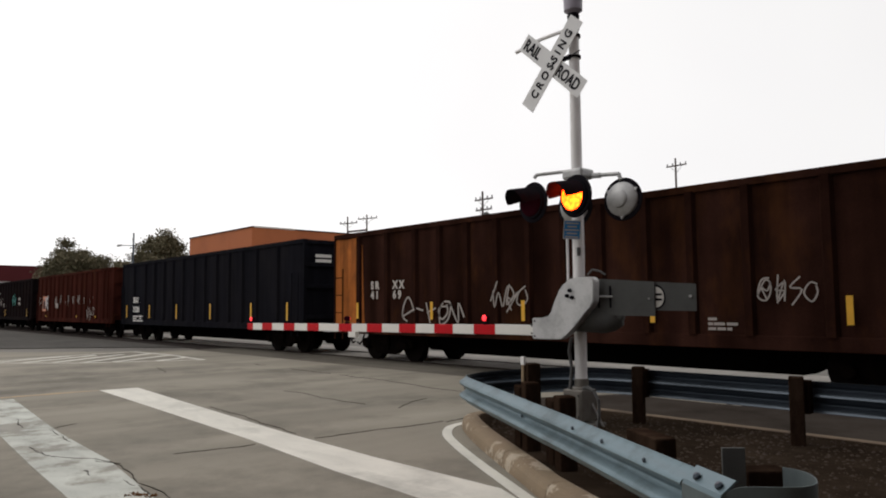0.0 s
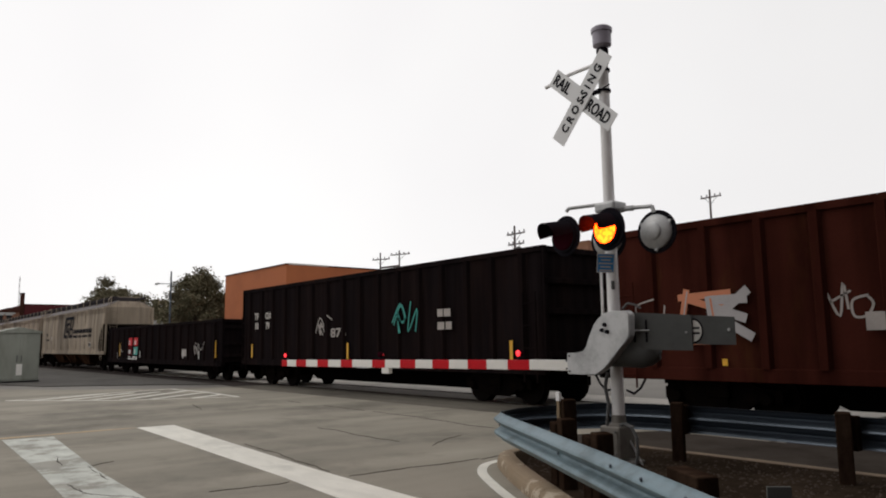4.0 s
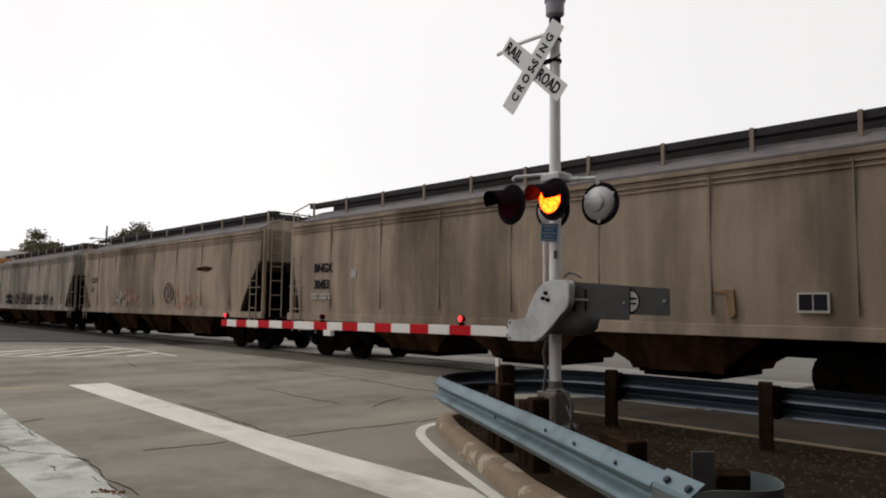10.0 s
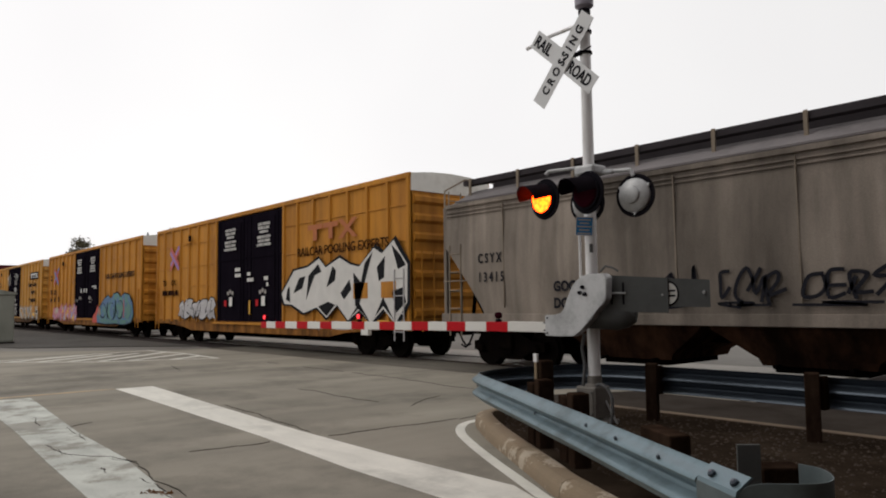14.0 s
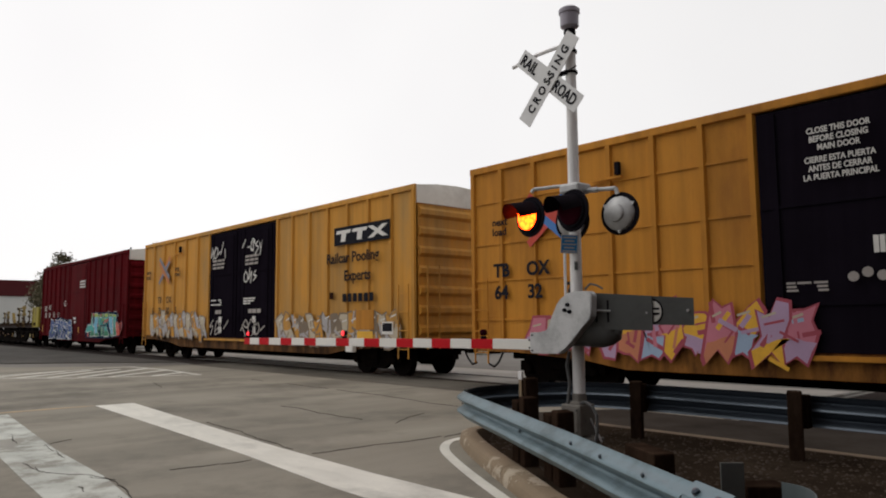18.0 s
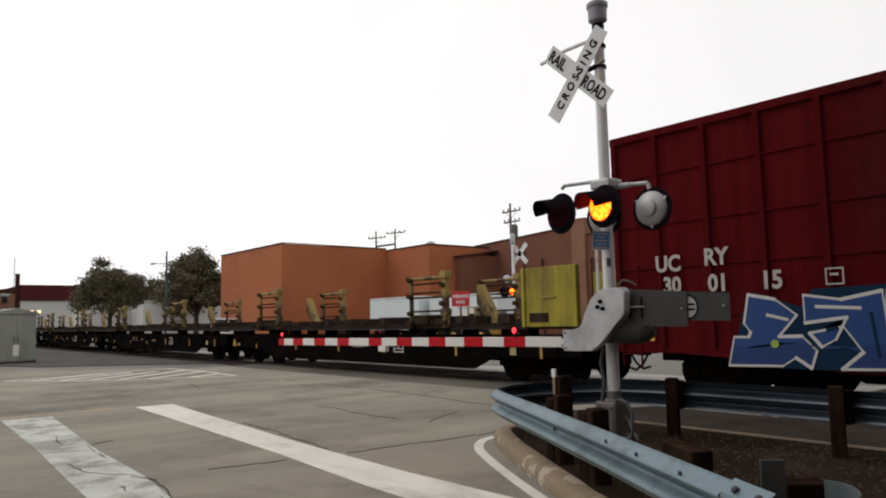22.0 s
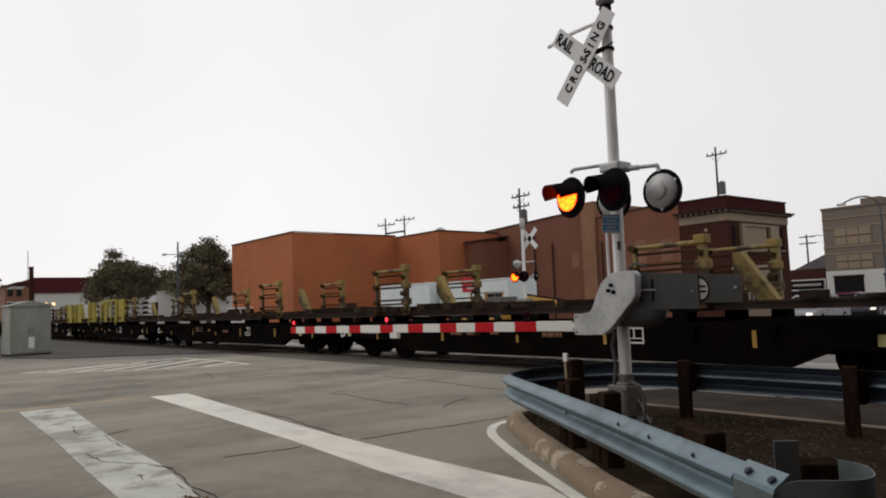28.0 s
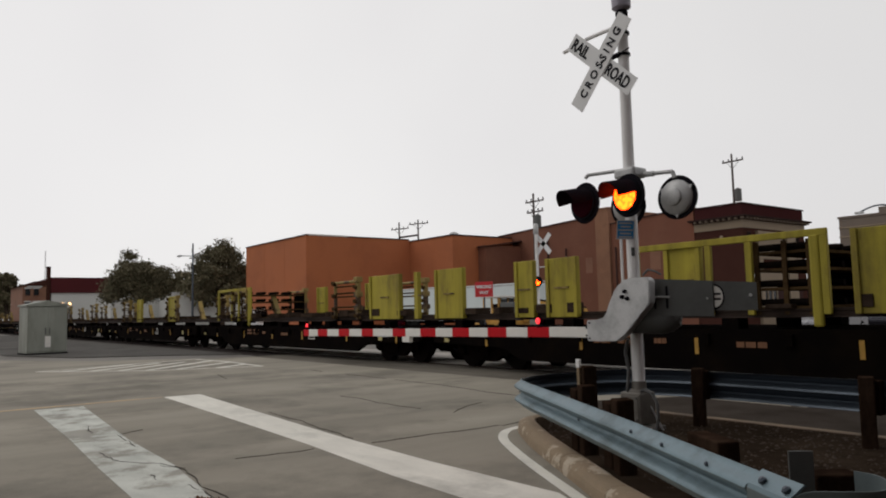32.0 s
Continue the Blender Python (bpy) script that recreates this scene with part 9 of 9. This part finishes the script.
def wire(a, b, sag, r=0.02):
    a, b = Vector(a), Vector(b)
    w = thing("overhead_wire", "thin dark overhead wire sagging between poles", "wire", "overhead wires")
    bm = bmesh.new()
    pts = [a.lerp(b, k / 12) - Vector((0, 0, sag * 4 * (k / 12) * (1 - k / 12))) for k in range(13)]
    sweep(bm, pts, [(-r, -r), (r, -r), (r, r), (-r, r)])
    part("cable", bm, M["pipe"], w)


for dy, z in ((-0.5, 9.3), (0.5, 9.3), (0.0, 8.4)):
    wire((-45.5 + dy, 100.2, z), (40 + dy, 118, z + 1.5), 1.0)
s = thing("arched_street_lamp", "curved grey street lamp arm rising over the roof", "street lamp", at=pose(-27.0, 66.0, 0))
bm = bmesh.new()
pts = smooth_path([(0, 0, 0), (0, 0, 7.5), (-0.15, 0, 8.8), (-0.8, 0, 9.45), (-1.8, 0, 9.55), (-2.9, 0, 9.2)], 5)
pts = [p + Vector((3.2, 0, 0)) for p in pts]
for p, q in zip(pts, pts[1:]):
    tube(bm, p, q, 0.07, 8)
part("curved_pole", bm, M["galv_dark"], s, "", True)
part("lamp_head", box(bmesh.new(), -0.2, 0.5, -0.14, 0.14, 9.0, 9.2, 0.04), M["alu"], s)

# ---- signs ----
s = thing("wrong_way_sign", "red rectangular road sign with white lettering on a post", "road sign", at=pose(-26.7, 23, 0, 0, 0, 30))
part("post", box(bmesh.new(), -0.03, 0.03, 0.01, 0.06, 0, 2.9), M["galv_dark"], s)
p = part("panel", box(bmesh.new(), -0.46, 0.46, -0.01, 0.01, 2.18, 2.92, 0.004), M["red_sign"], s, "red sign panel")
lettering("word", "WRONG", 0.21, M["sign_white"], p, pose(0, -0.014, 2.60, 90), 0.95, "white letters", 0.008, "CENTER")
lettering("word", "WAY", 0.21, M["sign_white"], p, pose(0, -0.014, 2.32, 90), 0.95, "white letters", 0.008, "CENTER")


# ---- vehicles ----
def trailer(x0, x1, y0, y1, z1, label, mat, turn=0.0):
    t = thing("box_trailer", label, "trailer", "parked trailers")
    part("body", box(bmesh.new(), x0, x1, y0, y1, 0.95, z1, 0.03), mat, t, "smooth pale box body")
    part("frame", box(bmesh.new(), x0 + 0.2, x1 - 0.2, y0 + 0.5, y1 - 0.5, 0.75, 0.94), M["under"], t)
    for z in (0.98, z1 - 0.08):
        part("edge_rail", box(bmesh.new(), x0 - 0.01, x1 + 0.01, y0 - 0.015, y0 + 0.02, z - 0.05, z + 0.05), M["alu"], t)
    for xx in [x0 + 0.02 + 1.2 * k for k in range(int((x1 - x0) / 1.2) + 1)]:
        part("post", box(bmesh.new(), xx - 0.02, xx + 0.02, y0 - 0.012, y0 + 0.02, 1.03, z1 - 0.13), mat, t)
    for xx in (x0 + 1.2, x0 + 2.3):
        for yy in (y0 + 0.05, y1 - 0.3):
            part("wheel", lathe(bmesh.new(), (xx, yy, 0.5), (0, 1, 0), [(0, 0.35), (0.03, 0.5), (0.22, 0.5), (0.25, 0.35)], 16), M["tyre"], t, "", True)


trailer(-42.2, -36.6, 28.0, 30.4, 3.1, "pale blue-white box trailer parked in the lot", M["trailer"])
trailer(-36.3, -30.0, 28.6, 31.0, 3.05, "white box trailer parked in the lot", M["trailer"])


def loader():
    """A parked yellow machine: windowed cab, curved hood, dark engine box, and a low boom reaching sideways."""
    m = thing("loader", "yellow wheeled loader with a windowed cab parked before the trailers", "loader", at=pose(-28.9, 26.0, 0))
    part("chassis", box(bmesh.new(), -1.2, 1.9, -0.7, 0.7, 0.55, 0.95, 0.04), M["machine_yellow"], m)
    cab = part("cab", box(bmesh.new(), -0.7, 0.6, -0.65, 0.65, 0.95, 1.30, 0.04), M["machine_yellow"], m, "yellow cab base")
    for x in (-0.66, -0.02, 0.52):
        for y in (-0.64, 0.56):
            part("pillar", box(bmesh.new(), x, x + 0.08, y, y + 0.08, 1.30, 2.16), M["machine_yellow"], cab)
    part("roof", box(bmesh.new(), -0.78, 0.68, -0.70, 0.70, 2.16, 2.27, 0.04), M["pale_trim"], cab, "pale cab roof")
    part("rear_window", box(bmesh.new(), -0.58, 0.52, 0.57, 0.59, 1.32, 2.14), M["dark_glass"], cab)
    part("seat", box(bmesh.new(), -0.50, -0.10, -0.25, 0.25, 1.30, 1.85, 0.06), M["black"], cab)
    part("hood", lathe(bmesh.new(), (0.25, -0.68, 1.42), (0, 1, 0), [(0, 0.05), (0.03, 0.22), (0.40, 0.25), (0.45, 0.05)], 14), M["machine_yellow"], m, "rounded yellow cowl", True)
    part("engine_box", box(bmesh.new(), 0.68, 1.75, -0.62, 0.62, 0.96, 1.92, 0.05), M["grey_box"], m, "dark grey engine box")
    for x in (-0.75, 1.4):
        for y, d in ((-0.72, -1), (0.72, 1)):
            wh = part("wheel", lathe(bmesh.new(), (x, y, 0.55), (0, d, 0), [(0, 0.35), (0.02, 0.55), (0.28, 0.55), (0.3, 0.35)], 18), M["tyre"], m, "", True)
            part("rim", lathe(bmesh.new(), (x, y + d * 0.30, 0.55), (0, d, 0), [(0, 0.33), (0.02, 0.3), (0.03, 0.08)], 14), M["machine_yellow"], wh)
    b = part("boom", slab(bmesh.new(), [(1.9, 1.05), (2.9, 1.55), (3.1, 1.92), (4.6, 1.72), (6.0, 1.48), (6.0, 1.32), (4.5, 1.42), (3.3, 1.40), (2.0, 0.80)], -0.14, 0.14, "y"), M["machine_yellow"], m, "low yellow boom")
    part("boom_rail", tube(bmesh.new(), (3.0, -0.1, 1.99), (6.1, -0.1, 1.54), 0.045, 8), M["black"], b, "dark hose rail along the boom")
    part("hose", tube(bmesh.new(), (3.6, -0.18, 1.55), (5.6, -0.18, 1.42), 0.03, 6), M["black"], b)


loader()


def car(name, label, x, y, turn, length, height, paint, lit=False, pickup=False):
    c = thing(name, label, "pickup truck" if pickup else "car", "parked vehicles", at=pose(x, y, 0, 0, 0, turn))
    h, L, w = height, length / 2, 0.88
    low = [(-L, 0.35), (-L + 0.1, 0.25), (L - 0.1, 0.25), (L, 0.35), (L, 0.62), (L - 0.12, 0.75), (L - 1.1, 0.88), (-L + 0.5, 0.92), (-L + 0.05, 0.82)]
    bm = slab(bmesh.new(), low, -w, w, "y")
    bmesh.ops.bevel(bm, geom=bm.edges[:], offset=0.05, segments=2, affect="EDGES")
    part("body", bm, paint, c, "painted car body", True)
    cab = [(L - 1.35, 0.86), (L - 2.0, h - 0.03), (L - 2.4, h), (-L + 1.3, h), (-L + 0.6, 0.88)] if not pickup else [(L - 1.4, 0.86), (L - 1.95, h - 0.02), (L - 3.0, h), (L - 3.3, 0.9)]
    bm = slab(bmesh.new(), cab, -w + 0.1, w - 0.1, "y")
    bmesh.ops.bevel(bm, geom=bm.edges[:], offset=0.06, segments=2, affect="EDGES")
    part("cabin", bm, paint, c, "", True)
    g0 = [(cab[0][0] - 0.15, 0.92), (cab[1][0] - 0.02, h - 0.12), (cab[-2][0] + 0.1, h - 0.12), (cab[-1][0] + 0.2, 0.95)]
    for sy in (-1, 1):
        part("side_window", slab(bmesh.new(), g0, sy * (w - 0.1) - 0.006, sy * (w - 0.1) + 0.006, "y"), M["dark_glass"], c)
    a, b = Vector((cab[0][0], 0, cab[0][1])), Vector((cab[1][0], 0, cab[1][1]))
    n = Vector((b.z - a.z, 0, a.x - b.x)).normalized() * 0.012
    p, q = a.lerp(b, 0.12) + n, a.lerp(b, 0.9) + n
    bm = bmesh.new()
    vs = [bm.verts.new(v) for v in ((p.x, -w + 0.2, p.z), (p.x, w - 0.2, p.z), (q.x, w - 0.22, q.z), (q.x, -w + 0.22, q.z))]
    bm.faces.new(vs)
    bmesh.ops.solidify(bm, geom=bm.faces[:], thickness=0.01)
    part("windscreen", bm, M["dark_glass"], c)
    for sx in (L - 0.85, -L + 0.85):
        for sy in (-1, 1):
            wh = part("wheel", lathe(bmesh.new(), (sx, sy * (w - 0.2), 0.32), (0, sy, 0), [(0, 0.2), (0.02, 0.32), (0.2, 0.32), (0.22, 0.24)], 16), M["tyre"], c, "", True)
            part("rim", lathe(bmesh.new(), (sx, sy * (w + 0.02), 0.32), (0, sy, 0), [(0, 0.2), (0.012, 0.17), (0.016, 0.05)], 12), M["alu"], wh)
    for sy in (-0.62, 0.62):
        part("headlight", box(bmesh.new(), L - 0.06, L + 0.03, sy - 0.12, sy + 0.12, 0.58, 0.68, 0.02), M["headlight"] if lit else M["alu"], c, "lit headlight" if lit else "clear headlight")
    part("bumper", box(bmesh.new(), L - 0.02, L + 0.06, -w + 0.1, w - 0.1, 0.34, 0.48, 0.02), M["black"], c)
    return c


car("car", "silver car waiting with its headlights lit", -15.2, 33.5, -85, 4.5, 1.45, M["car_silver"], True)
car("car", "dark car with lit headlights in the side street", -15.9, 42.0, -85, 4.5, 1.45, M["car_paint"], True)
car("car", "maroon car parked along the street", -17.6, 44.6, 5, 4.6, 1.5, M["car_maroon"])
car("car", "silver car parked by the bank", -20.4, 47.0, 10, 4.6, 1.5, M["car_silver"])
car("car", "silver car parked at the kerb", -16.4, 52.0, 0, 4.6, 1.5, M["car_silver"])
car("pickup_truck", "white-roofed pickup parked before the terracotta building", -54.8, 28.0, 20, 5.3, 2.3, M["car_white"], False, True)
car("car", "white van-like car parked in the lot", -60.2, 25.5, 10, 5.2, 2.1, M["car_white"])

# ---- unseen walls added behind and beside the viewpoint to block skylight ----
for nm, lim in (("wall_rear", (-3.0, 5.1, -4.5, -4.0, 0, 15.0)), ("wall_side", (4.6, 5.1, -3.99, 10.4, 0.02, 15.0))):
    setting(nm, box(bmesh.new(), *lim), M["bank_brick"], "unseen plain wall added to block skylight")


# ---- what moves: the train rolls past, the flashers turn ----
def along(t):
    """Metres that the train has rolled at t seconds."""
    f = t / 16
    return 182.88 * f - 3.018 * f * f - 0.096 * f ** 3


def motions():
    times = [0.0] + [2.0 * k for k in range(1, 17)]
    for car, u in TRAIN:
        walk(car, [(t, pose(u + along(t), TRACK_Y, 0)) for t in times])
    period, first = 1.118, 0.06
    for lens, half in FLASH:
        base = lens.matrix_basis.copy()
        rows = []
        state = (half == 0)  # the second lamp of a pair is lit at the start
        angle = 0.0 if state else 180.0
        rows.append((0.0, base @ pose(0, 0, 0, 0, 0, angle)))
        n = 0
        while True:
            t = first + n * period / 2 - 0.005 * max(0, n - 43)
            if t > 31.9:
                break
            k = round(t * 30) - 1  # a lens takes three steps to turn, never across a full second
            full = 30 * round((k + 1.5) / 30)
            if k < full < k + 3:
                k = full - 3 if k + 1.5 < full else full
            for q in range(4):
                rows.append(((k + q) / 30, base @ pose(0, 0, 0, 0, 0, angle + 60 * q)))
            angle += 180.0
            n += 1
        rows.append((32.0, base @ pose(0, 0, 0, 0, 0, angle)))
        clean = {}
        for t, m in rows:
            clean[round(t * 1000)] = (t, m)
        walk(lens, [clean[key] for key in sorted(clean)])


motions()
